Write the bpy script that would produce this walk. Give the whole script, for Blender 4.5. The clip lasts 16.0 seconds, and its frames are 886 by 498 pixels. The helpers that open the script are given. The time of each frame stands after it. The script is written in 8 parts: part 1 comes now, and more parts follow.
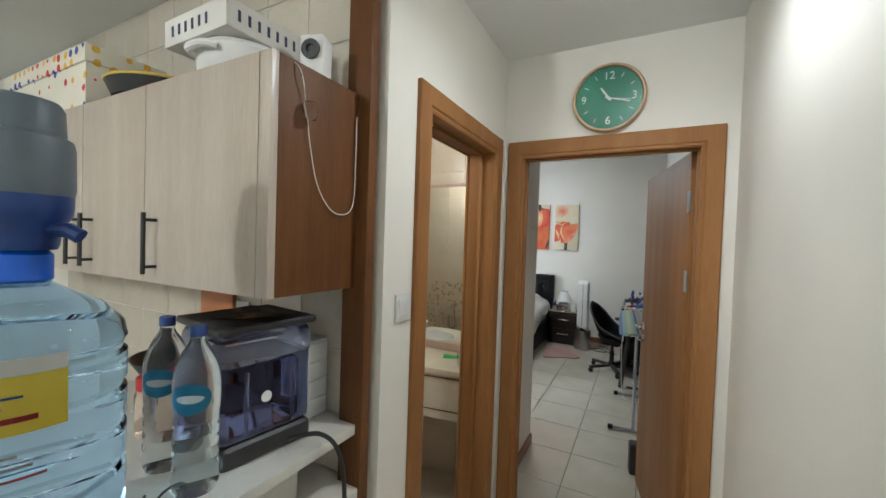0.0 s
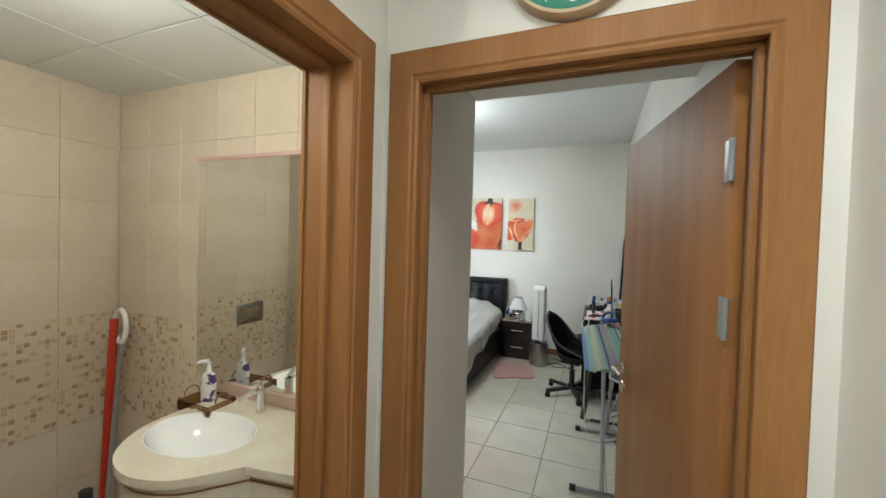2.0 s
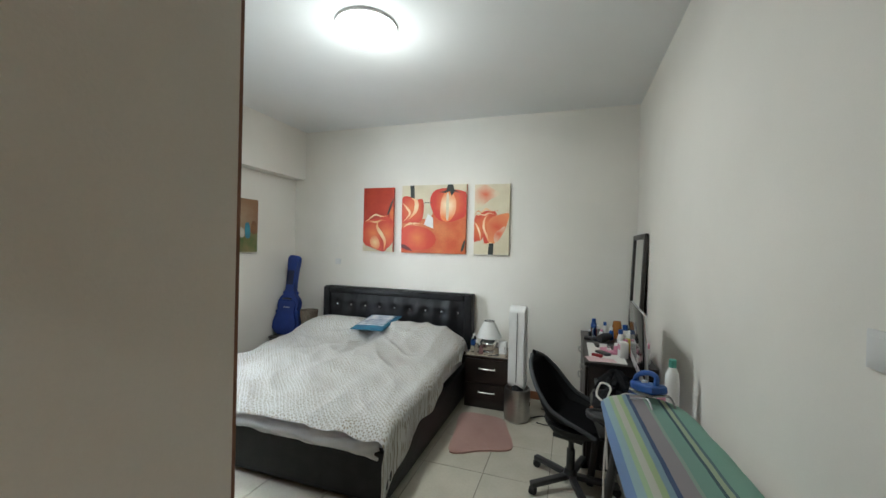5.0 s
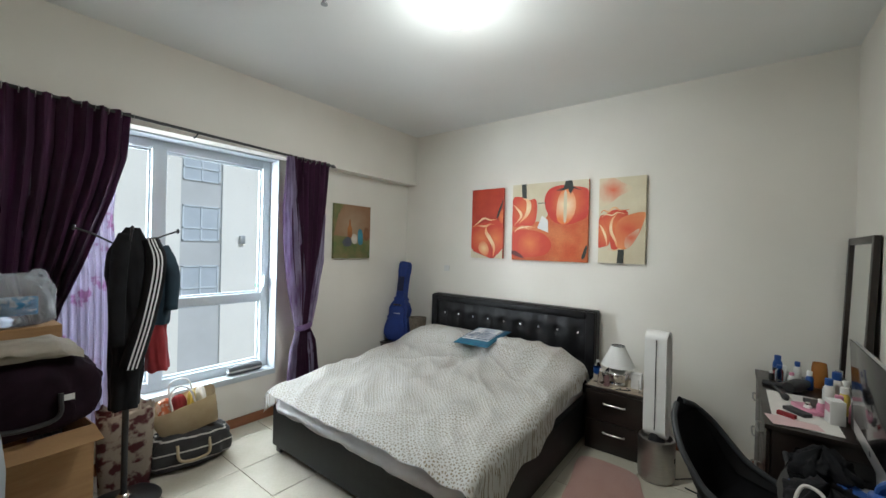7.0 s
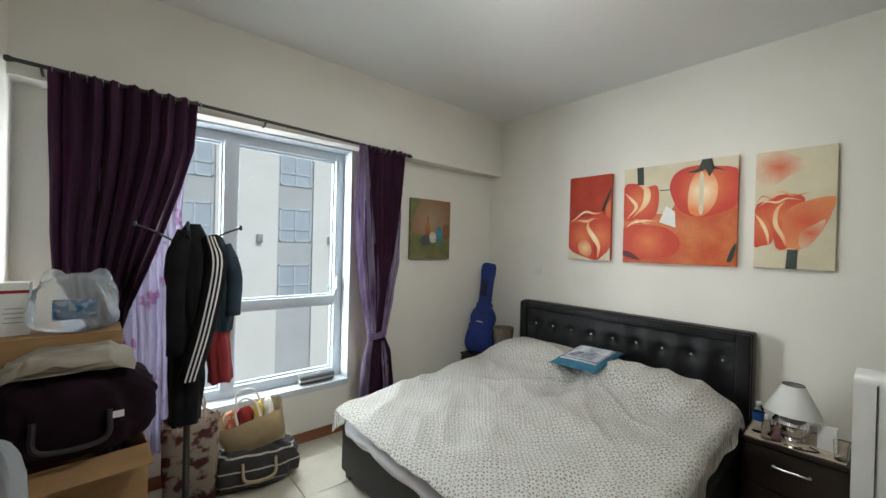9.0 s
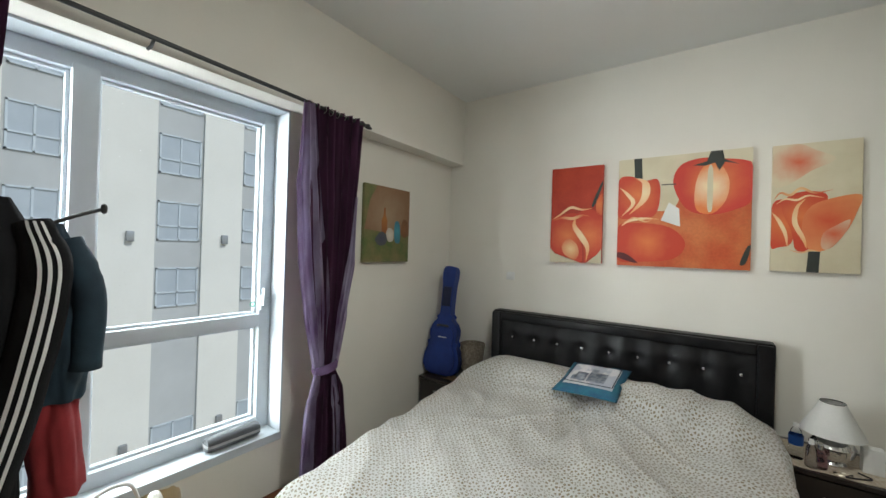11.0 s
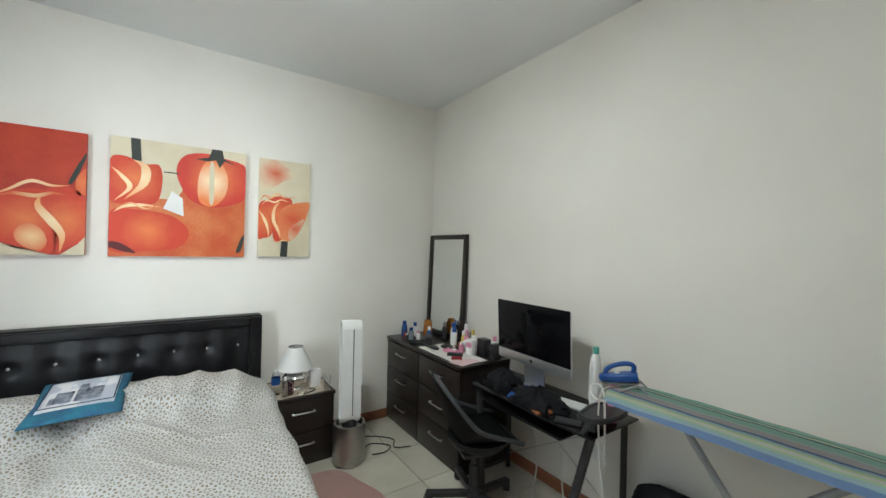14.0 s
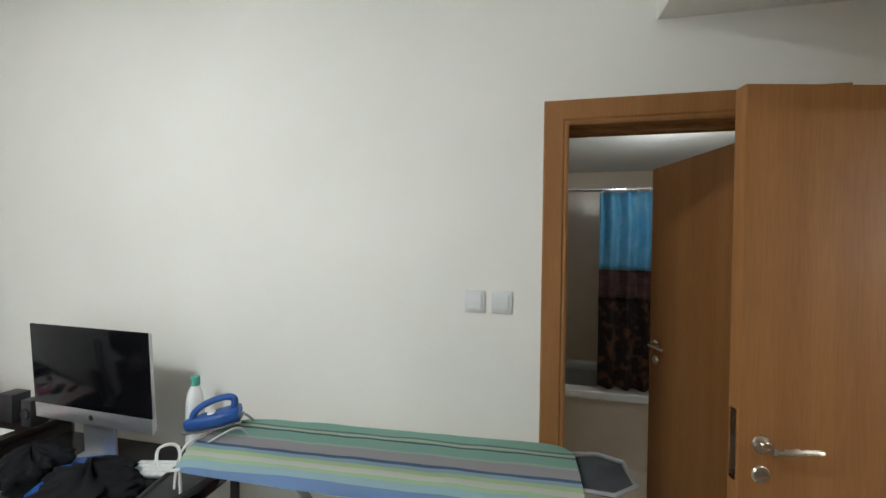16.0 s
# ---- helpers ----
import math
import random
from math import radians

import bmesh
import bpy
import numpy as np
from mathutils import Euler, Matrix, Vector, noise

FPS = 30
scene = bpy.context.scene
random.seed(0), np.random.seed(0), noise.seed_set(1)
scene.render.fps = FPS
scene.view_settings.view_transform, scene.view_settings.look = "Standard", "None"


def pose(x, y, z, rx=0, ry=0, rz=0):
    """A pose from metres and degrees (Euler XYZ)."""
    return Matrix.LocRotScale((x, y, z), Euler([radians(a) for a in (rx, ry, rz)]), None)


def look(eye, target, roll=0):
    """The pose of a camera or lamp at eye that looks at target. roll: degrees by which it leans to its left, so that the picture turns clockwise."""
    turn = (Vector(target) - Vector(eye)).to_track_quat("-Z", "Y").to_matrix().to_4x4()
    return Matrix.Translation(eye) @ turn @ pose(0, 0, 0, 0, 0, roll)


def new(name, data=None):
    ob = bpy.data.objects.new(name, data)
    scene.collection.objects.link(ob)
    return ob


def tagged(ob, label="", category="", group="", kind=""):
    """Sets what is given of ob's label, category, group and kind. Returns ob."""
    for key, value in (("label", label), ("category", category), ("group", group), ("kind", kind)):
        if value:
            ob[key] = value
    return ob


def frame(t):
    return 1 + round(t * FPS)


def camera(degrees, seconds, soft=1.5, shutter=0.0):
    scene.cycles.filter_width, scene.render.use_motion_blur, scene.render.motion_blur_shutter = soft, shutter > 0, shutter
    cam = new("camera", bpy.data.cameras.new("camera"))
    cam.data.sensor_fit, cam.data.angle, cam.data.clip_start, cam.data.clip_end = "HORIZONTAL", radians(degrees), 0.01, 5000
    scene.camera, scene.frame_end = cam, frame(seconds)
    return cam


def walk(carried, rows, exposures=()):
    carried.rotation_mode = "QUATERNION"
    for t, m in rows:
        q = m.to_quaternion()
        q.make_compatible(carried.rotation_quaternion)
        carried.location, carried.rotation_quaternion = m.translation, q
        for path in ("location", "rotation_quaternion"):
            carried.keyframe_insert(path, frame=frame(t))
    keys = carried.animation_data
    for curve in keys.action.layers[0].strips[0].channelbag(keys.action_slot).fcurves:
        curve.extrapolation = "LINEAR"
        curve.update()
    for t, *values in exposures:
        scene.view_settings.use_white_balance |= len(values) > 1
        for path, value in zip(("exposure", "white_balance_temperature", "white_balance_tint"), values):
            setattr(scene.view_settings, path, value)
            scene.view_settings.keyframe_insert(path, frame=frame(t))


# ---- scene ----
cam = camera(98.7, 16.0)
PATH = [
    (0, (1.88, 0.843, 1.634), (0.959, 2.617, 1.591), 1.9),
    (0.5, (1.831, 1.081, 1.641), (0.993, 2.897, 1.597), 2.0),
    (1, (1.823, 1.344, 1.636), (1.046, 3.187, 1.594), 1.8),
    (1.5, (1.823, 1.61, 1.653), (1.068, 3.462, 1.612), 1.7),
    (2, (1.783, 1.879, 1.645), (1.043, 3.736, 1.604), 1.7),
    (2.5, (1.731, 2.099, 1.633), (1.029, 3.971, 1.609), 1.4),
    (3, (1.733, 2.405, 1.638), (1.056, 4.287, 1.614), 1.3),
    (3.5, (1.693, 2.709, 1.616), (1.058, 4.606, 1.594), 1.4),
    (6, (1.536, 3.879, 1.643), (0.89, 5.771, 1.639), 1.4),
    (6.5, (1.564, 3.958, 1.664), (0.594, 5.707, 1.649), 0.7),
    (7, (1.548, 3.999, 1.646), (0.328, 5.584, 1.641), 1.4),
    (7.5, (1.508, 4.014, 1.618), (0.109, 5.442, 1.626), 1.5),
    (8, (1.467, 4.143, 1.648), (-0.053, 5.442, 1.634), 1.4),
    (10.3, (0.499, 4.507, 1.612), (-0.97, 5.865, 1.617), 1.8),
    (10.5, (0.427, 4.527, 1.613), (-0.98, 5.949, 1.614), 1.7),
    (11, (0.234, 4.56, 1.611), (-0.926, 6.189, 1.619), 1.7),
    (11.5, (0.13, 4.592, 1.588), (-0.764, 6.381, 1.615), 1.5),
    (12, (0.012, 4.582, 1.62), (-0.551, 6.501, 1.638), 1.5),
    (12.5, (-0.042, 4.544, 1.64), (-0.21, 6.536, 1.646), 1.6),
    (13, (-0.072, 4.505, 1.655), (0.203, 6.486, 1.652), 1.6),
    (13.5, (-0.035, 4.449, 1.628), (0.677, 6.317, 1.637), 1.5),
    (14, (0.037, 4.397, 1.63), (1.165, 6.048, 1.635), 1.3),
    (14.5, (0.124, 4.396, 1.624), (1.622, 5.722, 1.632), 1.4),
    (15, (0.266, 4.381, 1.633), (2.023, 5.336, 1.628), 1.0),
    (15.5, (0.484, 4.401, 1.644), (2.37, 5.066, 1.62), 0.6),
    (16, (0.722, 4.401, 1.646), (2.679, 4.809, 1.617), 0.7),
]
walk(cam, [(t, look(eye, target, roll)) for t, eye, target, roll in PATH],
     [(0, 0.5, 5800, 5), (1.0, 0.55, 5850, 4), (1.5, 0.6, 5800, 2), (2.0, 0.9, 5850, 1), (3.0, 1.3, 6050, 0), (3.7, 1.2, 6000, 0), (6.0, 0.38, 5950, 4), (7.0, 0.5, 6100, 4), (8.0, 0.45, 6250, 4), (11.0, 0.28, 6400, 3), (12.0, 0.38, 6550, 5), (12.5, 0.65, 6450, 3), (13.0, 0.75, 6250, 4), (14.0, 0.82, 5950, 2), (14.5, 0.95, 5850, 3), (15.0, 1.12, 5850, 4), (16.0, 1.2, 5850, 4)])

# ---- world and light ----
world = bpy.data.worlds.new("sky")
scene.world = world
world.use_nodes = True
_sky = world.node_tree.nodes.new("ShaderNodeTexSky")
_sky.sky_type, _sky.sun_disc = "NISHITA", False
_sky.sun_elevation, _sky.sun_rotation = radians(48), radians(75)
world.node_tree.links.new(_sky.outputs[0], world.node_tree.nodes["Background"].inputs[0])
world.node_tree.nodes["Background"].inputs[1].default_value = 0.10


def lamp(name, kind, m, power, colour, **more):
    data = bpy.data.lights.new(name, kind)
    data.energy, data.color = power, colour
    if kind == "SUN":
        data.angle = more["angle"]
    if kind in ("POINT", "SPOT"):
        data.shadow_soft_size = more["size"]
    if kind == "SPOT":
        data.spot_size, data.spot_blend = radians(more["cone"]), 0.75
    if kind == "AREA":
        data.shape, data.size, data.size_y = "RECTANGLE", more["size"], more["size_y"]
    ob = new(name, data)
    ob.matrix_world = m
    return ob


SUN_FROM = Vector((math.sin(radians(75)) * math.cos(radians(48)), math.cos(radians(75)) * math.cos(radians(48)), math.sin(radians(48))))
lamp("sun", "SUN", look(SUN_FROM * 60, (0, 0, 0)), 1.45, (1.0, 0.98, 0.97), angle=radians(0.5))
# Unseen panels beside and above the window, added in place of sky light.
lamp("window_daylight_north", "AREA", look((-3.3, 8.35, 1.7), (-1.9, 5.2, 1.5)), 220, (0.96, 0.975, 1.0), size=2.0, size_y=2.4)
lamp("window_daylight_south", "AREA", look((-3.3, 2.15, 1.7), (-1.9, 4.9, 1.5)), 290, (0.96, 0.975, 1.0), size=2.0, size_y=2.4)
lamp("window_daylight", "AREA", look((-3.5, 5.0, 3.55), (-0.4, 5.1, 0.9)), 160, (0.93, 0.96, 1.0), size=3.2, size_y=1.5)
lamp("bedroom_lamp_light", "AREA", pose(0.23, 5.78, 2.975), 16, (1.0, 0.985, 0.945), size=0.34, size_y=0.34)
# Added unseen point, well below the dome, that brightens the walls.
lamp("bedroom_lamp_glow", "POINT", pose(0.23, 5.78, 2.60), 11, (1.0, 0.985, 0.945), size=0.18)
lamp("hall_lamp_light", "SPOT", pose(1.915, 1.98, 2.60), 18, (1.0, 0.97, 0.93), size=0.03, cone=160)
# Second point under the spot, added to brighten ceiling and upper walls.
lamp("hall_lens_glow", "POINT", pose(1.915, 1.98, 2.54), 1.4, (1.0, 0.97, 0.93), size=0.045)
lamp("bathroom_lamp_light", "POINT", pose(0.45, 2.25, 2.28), 10, (1.0, 0.94, 0.82), size=0.08)
# Added point that brightens the ensuite; its source is not known.
lamp("ensuite_lamp_light", "POINT", pose(3.05, 3.55, 2.1), 3.2, (1.0, 0.95, 0.86), size=0.08)
# Added point behind the camera's start, placed to reach under the wall cabinets.
lamp("kitchen_lamp_light", "POINT", pose(0.55, -0.95, 2.40), 54, (1.0, 0.965, 0.90), size=0.08)


# ---- materials ----
def sock(n, key):
    return n.inputs[key]


def material(name, colour, rough=0.5, metal=0.0, second=None, scale=6.0, grain=0.0, grain_scale=90.0, bump=0.0, stretch=(1, 1, 1), island=0.0, coat=0.0, detail=4.0, spec=0.5, sheen=0.0, rough_var=0.08, low=0.35, high=0.65):
    """Principled surface: base and second colour mixed by a broad noise, fine grain, roughness variation and relief."""
    m = bpy.data.materials.new(name)
    m.use_nodes = True
    nt = m.node_tree
    N, L = nt.nodes, nt.links
    bs = N["Principled BSDF"]
    bs.inputs["Roughness"].default_value, bs.inputs["Metallic"].default_value = rough, metal
    bs.inputs["Coat Weight"].default_value = coat
    bs.inputs["Specular IOR Level"].default_value = spec
    bs.inputs["Sheen Weight"].default_value = sheen
    co = N.new("ShaderNodeTexCoord")
    mp = N.new("ShaderNodeMapping")
    mp.inputs["Scale"].default_value = stretch
    L.new(co.outputs["Object"], mp.inputs[0])
    a = N.new("ShaderNodeTexNoise")
    a.inputs["Scale"].default_value, a.inputs["Detail"].default_value = scale, detail
    L.new(mp.outputs[0], a.inputs[0])
    ramp = N.new("ShaderNodeMapRange")
    ramp.inputs["From Min"].default_value, ramp.inputs["From Max"].default_value = low, high
    L.new(a.outputs[0], ramp.inputs[0])
    mix = N.new("ShaderNodeMix")
    mix.data_type = "RGBA"
    second = second or [c * 0.93 for c in colour]
    mix.inputs[6].default_value, mix.inputs[7].default_value = (*colour, 1), (*second, 1)
    L.new(ramp.outputs[0], mix.inputs[0])
    out = mix.outputs[2]
    g = N.new("ShaderNodeTexNoise")
    g.inputs["Scale"].default_value, g.inputs["Detail"].default_value = grain_scale, 3
    L.new(mp.outputs[0], g.inputs[0])
    if grain or island:
        hsv = N.new("ShaderNodeHueSaturation")
        mr = N.new("ShaderNodeMapRange")
        mr.inputs["To Min"].default_value, mr.inputs["To Max"].default_value = 1 - grain, 1 + grain
        mr.inputs["From Min"].default_value, mr.inputs["From Max"].default_value = 0.3, 0.7
        L.new(g.outputs[0], mr.inputs[0])
        val = mr.outputs[0]
        if island:
            oi = N.new("ShaderNodeObjectInfo")
            ir = N.new("ShaderNodeMapRange")
            ir.inputs["To Min"].default_value, ir.inputs["To Max"].default_value = 1 - island, 1 + island
            L.new(oi.outputs["Random"], ir.inputs[0])
            mu = N.new("ShaderNodeMath")
            mu.operation = "MULTIPLY"
            L.new(val, mu.inputs[0]), L.new(ir.outputs[0], mu.inputs[1])
            val = mu.outputs[0]
        L.new(out, hsv.inputs["Color"]), L.new(val, hsv.inputs["Value"])
        out = hsv.outputs[0]
    L.new(out, bs.inputs["Base Color"])
    rr = N.new("ShaderNodeMapRange")
    rr.inputs["To Min"].default_value, rr.inputs["To Max"].default_value = max(0.02, rough - rough_var), min(1, rough + rough_var)
    L.new(a.outputs[0], rr.inputs[0]), L.new(rr.outputs[0], bs.inputs["Roughness"])
    if bump:
        b = N.new("ShaderNodeBump")
        b.inputs["Strength"].default_value, b.inputs["Distance"].default_value = bump, 0.004
        L.new(g.outputs[0], b.inputs["Height"]), L.new(b.outputs[0], bs.inputs["Normal"])
    return m


def clear(name, colour, rough=0.02, ior=1.45, thin=False, weight=1.0):
    m = bpy.data.materials.new(name)
    m.use_nodes = True
    bs = m.node_tree.nodes["Principled BSDF"]
    bs.inputs["Base Color"].default_value = (*colour, 1)
    bs.inputs["Transmission Weight"].default_value = weight
    bs.inputs["Roughness"].default_value, bs.inputs["IOR"].default_value = rough, 1.02 if thin else ior
    return m


def glow(name, colour, strength):
    m = bpy.data.materials.new(name)
    m.use_nodes = True
    bs = m.node_tree.nodes["Principled BSDF"]
    bs.inputs["Base Color"].default_value = (0.9, 0.9, 0.88, 1)
    bs.inputs["Emission Color"].default_value = (*colour, 1)
    bs.inputs["Emission Strength"].default_value = strength
    return m


WALL = material("wall_paint", (0.76, 0.735, 0.675), 0.75, second=(0.72, 0.695, 0.635), scale=1.3, grain=0.012, grain_scale=240, bump=0.06, spec=0.25)
CEIL = material("ceiling_paint", (0.78, 0.79, 0.78), 0.8, second=(0.745, 0.755, 0.745), scale=0.9, grain=0.01, grain_scale=200, bump=0.04, spec=0.2)
TIMBER = material("door_veneer", (0.305, 0.142, 0.047), 0.54, spec=0.25, second=(0.262, 0.117, 0.037), scale=2.2, grain=0.07, grain_scale=30, bump=0.05, stretch=(5, 5, 0.35))
LEAF = material("door_leaf_veneer", (0.312, 0.141, 0.044), 0.52, spec=0.28, second=(0.268, 0.118, 0.036), scale=3.0, grain=0.08, grain_scale=36, bump=0.04, stretch=(4, 4, 0.25), coat=0.0)
WARDROBE = material("wardrobe_veneer", (0.205, 0.090, 0.048), 0.5, second=(0.155, 0.065, 0.034), scale=3.0, grain=0.12, grain_scale=36, bump=0.04, stretch=(4, 4, 0.25), spec=0.25)
SKIRT = material("skirting_wood", (0.26, 0.10, 0.045), 0.42, second=(0.20, 0.075, 0.03), scale=3, grain=0.10, grain_scale=40, stretch=(0.6, 0.6, 5))
TILE = material("floor_tile_glaze", (0.53, 0.50, 0.415), 0.14, second=(0.48, 0.45, 0.37), scale=4.0, grain=0.03, grain_scale=55, bump=0.015, island=0.035, rough_var=0.05)
GROUT = material("grout", (0.20, 0.185, 0.16), 0.9, second=(0.14, 0.13, 0.11), scale=9, grain=0.1)
ALU = material("white_window_frame", (0.58, 0.63, 0.67), 0.55, second=(0.53, 0.58, 0.62), scale=3, grain=0.01)
GLASS = clear("window_glass", (0.97, 0.99, 1.0), 0.0, thin=True)
BLACKWOOD = material("black_brown_veneer", (0.011, 0.008, 0.007), 0.33, second=(0.018, 0.012, 0.010), scale=3, grain=0.18, grain_scale=60, stretch=(1, 1, 6), coat=0.1)
LEATHER = material("black_leatherette", (0.005, 0.005, 0.006), 0.40, spec=0.2, second=(0.012, 0.012, 0.013), scale=8, grain=0.1, grain_scale=350, bump=0.25)
STEEL = material("brushed_steel", (0.45, 0.44, 0.425), 0.36, 1.0, scale=12, grain=0.04, grain_scale=200, stretch=(1, 1, 8))
CHROME = material("chrome", (0.78, 0.78, 0.78), 0.10, 1.0, scale=8, rough_var=0.05)
BRASSY = material("satin_nickel", (0.62, 0.57, 0.48), 0.27, 1.0, scale=8)
BLACKPL = material("black_plastic", (0.018, 0.018, 0.02), 0.42, second=(0.028, 0.028, 0.03), scale=10, grain=0.06, grain_scale=300, bump=0.08)
BLACKMET = material("black_powder_coat", (0.02, 0.02, 0.022), 0.45, second=(0.03, 0.03, 0.032), scale=14, grain=0.08, grain_scale=400, bump=0.1)
GREYMET = material("grey_painted_steel", (0.36, 0.37, 0.38), 0.38, 0.5, scale=9, grain=0.05)
WHITEPL = material("white_plastic", (0.76, 0.76, 0.74), 0.35, second=(0.71, 0.71, 0.69), scale=5, grain=0.012)
CREAMPL = material("switch_plastic", (0.66, 0.66, 0.645), 0.35, second=(0.63, 0.63, 0.615), scale=8, grain=0.01)
MIRROR = material("mirror_silver", (0.86, 0.89, 0.88), 0.015, 1.0, scale=3, second=(0.84, 0.87, 0.86), rough_var=0.008)
PORCELAIN = material("porcelain", (0.82, 0.82, 0.80), 0.10, second=(0.79, 0.79, 0.77), scale=4)


# ---- building helpers ----
def thing(name, m=None, label="", category="", group="", kind=""):
    ob = new(name)
    ob.empty_display_size = 0.05
    if m is not None:
        ob.matrix_world = m
    return tagged(ob, label, category, group, kind)


def mesh_of(bm, name, smooth=None):
    me = bpy.data.meshes.new(name)
    bmesh.ops.recalc_face_normals(bm, faces=bm.faces[:])
    if smooth is not None:
        for f in bm.faces:
            f.smooth = True
        for e in bm.edges:
            if len(e.link_faces) == 2 and e.calc_face_angle(0) > radians(smooth):
                e.smooth = False
    bm.to_mesh(me)
    bm.free()
    return me


def part(name, bm, mat, parent=None, label="", smooth=35, m=None):
    me = mesh_of(bm, name, smooth)
    for one in mat if isinstance(mat, (list, tuple)) else (mat,):
        me.materials.append(one)
    ob = new(name, me)
    if m is not None:
        ob.matrix_basis = m
    if parent is not None:
        ob.parent = parent
    return tagged(ob, label)


def solo(name, bm, mat, label, category, group="", kind="", smooth=35, m=None):
    return tagged(part(name, bm, mat, None, "", smooth, m), label, category, group, kind)


def box(x0, x1, y0, y1, z0, z1, bevel=0.0, seg=2, bm=None, m=None):
    bm = bm or bmesh.new()
    vs = bmesh.ops.create_cube(bm, size=1.0)["verts"]
    for v in vs:
        v.co = Vector(((x0 + x1) / 2 + v.co.x * (x1 - x0), (y0 + y1) / 2 + v.co.y * (y1 - y0), (z0 + z1) / 2 + v.co.z * (z1 - z0)))
    es = list({e for v in vs for e in v.link_edges})
    if bevel:
        out = bmesh.ops.bevel(bm, geom=es, offset=min(bevel, 0.49 * min(abs(x1 - x0), abs(y1 - y0), abs(z1 - z0))), segments=seg, affect="EDGES", profile=0.6)
        vs = list({v for f in out["faces"] for v in f.verts} | {v for v in vs if v.is_valid})
    if m is not None:
        bmesh.ops.transform(bm, matrix=m, verts=vs)
    return bm


def lathe(profile, seg=24, bm=None, m=None, squash=(1, 1)):
    """profile: (radius, z) from the bottom up; a profile that leaves the axis at both ends becomes a closed ring."""
    bm = bm or bmesh.new()
    made, rings = [], []
    for r, z in profile:
        if r < 1e-5:
            ring = [bm.verts.new((0, 0, z))]
        else:
            ring = [bm.verts.new((squash[0] * r * math.cos(2 * math.pi * k / seg), squash[1] * r * math.sin(2 * math.pi * k / seg), z)) for k in range(seg)]
        rings.append(ring)
        made += ring
    for a, b in zip(rings, rings[1:]):
        for k in range(seg):
            quad = [a[k % len(a)], a[(k + 1) % len(a)], b[(k + 1) % len(b)], b[k % len(b)]]
            quad = list(dict.fromkeys(quad))
            if len(quad) > 2:
                bm.faces.new(quad)
    if len(rings[0]) > 2 and len(rings[-1]) > 2:
        for k in range(seg):
            bm.faces.new((rings[-1][k], rings[-1][(k + 1) % seg], rings[0][(k + 1) % seg], rings[0][k]))
    else:
        for ring in (rings[0], rings[-1]):
            if len(ring) > 2:
                bm.faces.new(ring)
    if m is not None:
        bmesh.ops.transform(bm, matrix=m, verts=made)
    return bm


def tube(points, radius, seg=8, bm=None, closed=False, m=None, cap=True):
    """A round bar along a line of points; radius may be a number or one for each point."""
    bm = bm or bmesh.new()
    pts = [Vector(p) for p in points]
    n = len(pts)
    radii = radius if isinstance(radius, (list, tuple)) else [radius] * n
    rings, side, made = [], None, []
    for i, p in enumerate(pts):
        a, b = (pts[i - 1] if i or closed else p), (pts[(i + 1) % n] if i < n - 1 or closed else p)
        way = (b - a).normalized()
        if side is None:
            side = way.orthogonal().normalized()
        side = (side - way * side.dot(way)).normalized()
        up = way.cross(side)
        ring = [bm.verts.new(p + radii[i] * (side * math.cos(2 * math.pi * k / seg) + up * math.sin(2 * math.pi * k / seg))) for k in range(seg)]
        rings.append(ring)
        made += ring
    for a, b in list(zip(rings, rings[1:])) + ([(rings[-1], rings[0])] if closed else []):
        for k in range(seg):
            bm.faces.new((a[k], a[(k + 1) % seg], b[(k + 1) % seg], b[k]))
    if cap and not closed:
        bm.faces.new(rings[0][::-1]), bm.faces.new(rings[-1])
    if m is not None:
        bmesh.ops.transform(bm, matrix=m, verts=made)
    return bm


def smooth_line(points, steps=6):
    """A Catmull-Rom curve through the points."""
    p = [Vector(q) for q in points]
    p = [2 * p[0] - p[1]] + p + [2 * p[-1] - p[-2]]
    out = []
    for a, b, c, d in zip(p, p[1:], p[2:], p[3:]):
        for k in range(steps):
            t = k / steps
            out.append(0.5 * (2 * b + (c - a) * t + (2 * a - 5 * b + 4 * c - d) * t * t + (3 * b - a - 3 * c + d) * t ** 3))
    return out + [p[-2]]


def sheet(fn, nu, nv, thick=0.0, bm=None, close_u=False):
    """A surface fn(u, v) over 0..1 each; thick gives it body along its normals."""
    bm = bm or bmesh.new()
    grid = [[bm.verts.new(fn(i / nu, j / nv)) for j in range(nv + 1)] for i in range(nu + (0 if close_u else 1))]
    fs = []
    for i in range(nu):
        for j in range(nv):
            k = (i + 1) % len(grid)
            fs.append(bm.faces.new((grid[i][j], grid[k][j], grid[k][j + 1], grid[i][j + 1])))
    if thick:
        bmesh.ops.solidify(bm, geom=fs, thickness=thick)
    return bm


def outline(points, z0, z1, bevel=0.0, seg=2, bm=None, m=None):
    """A flat outline (x, y) raised from z0 to z1."""
    bm = bm or bmesh.new()
    low = [bm.verts.new((x, y, z0)) for x, y in points]
    top = [bm.verts.new((x, y, z1)) for x, y in points]
    n = len(points)
    a, b = bm.faces.new(low[::-1]), bm.faces.new(top)
    for k in range(n):
        bm.faces.new((low[k], low[(k + 1) % n], top[(k + 1) % n], top[k]))
    made = low + top
    if bevel:
        out = bmesh.ops.bevel(bm, geom=list(a.edges) + list(b.edges), offset=bevel, segments=seg, affect="EDGES", profile=0.6)
        made = list({v for f in out["faces"] for v in f.verts} | {v for v in made if v.is_valid})
    if m is not None:
        bmesh.ops.transform(bm, matrix=m, verts=made)
    return bm


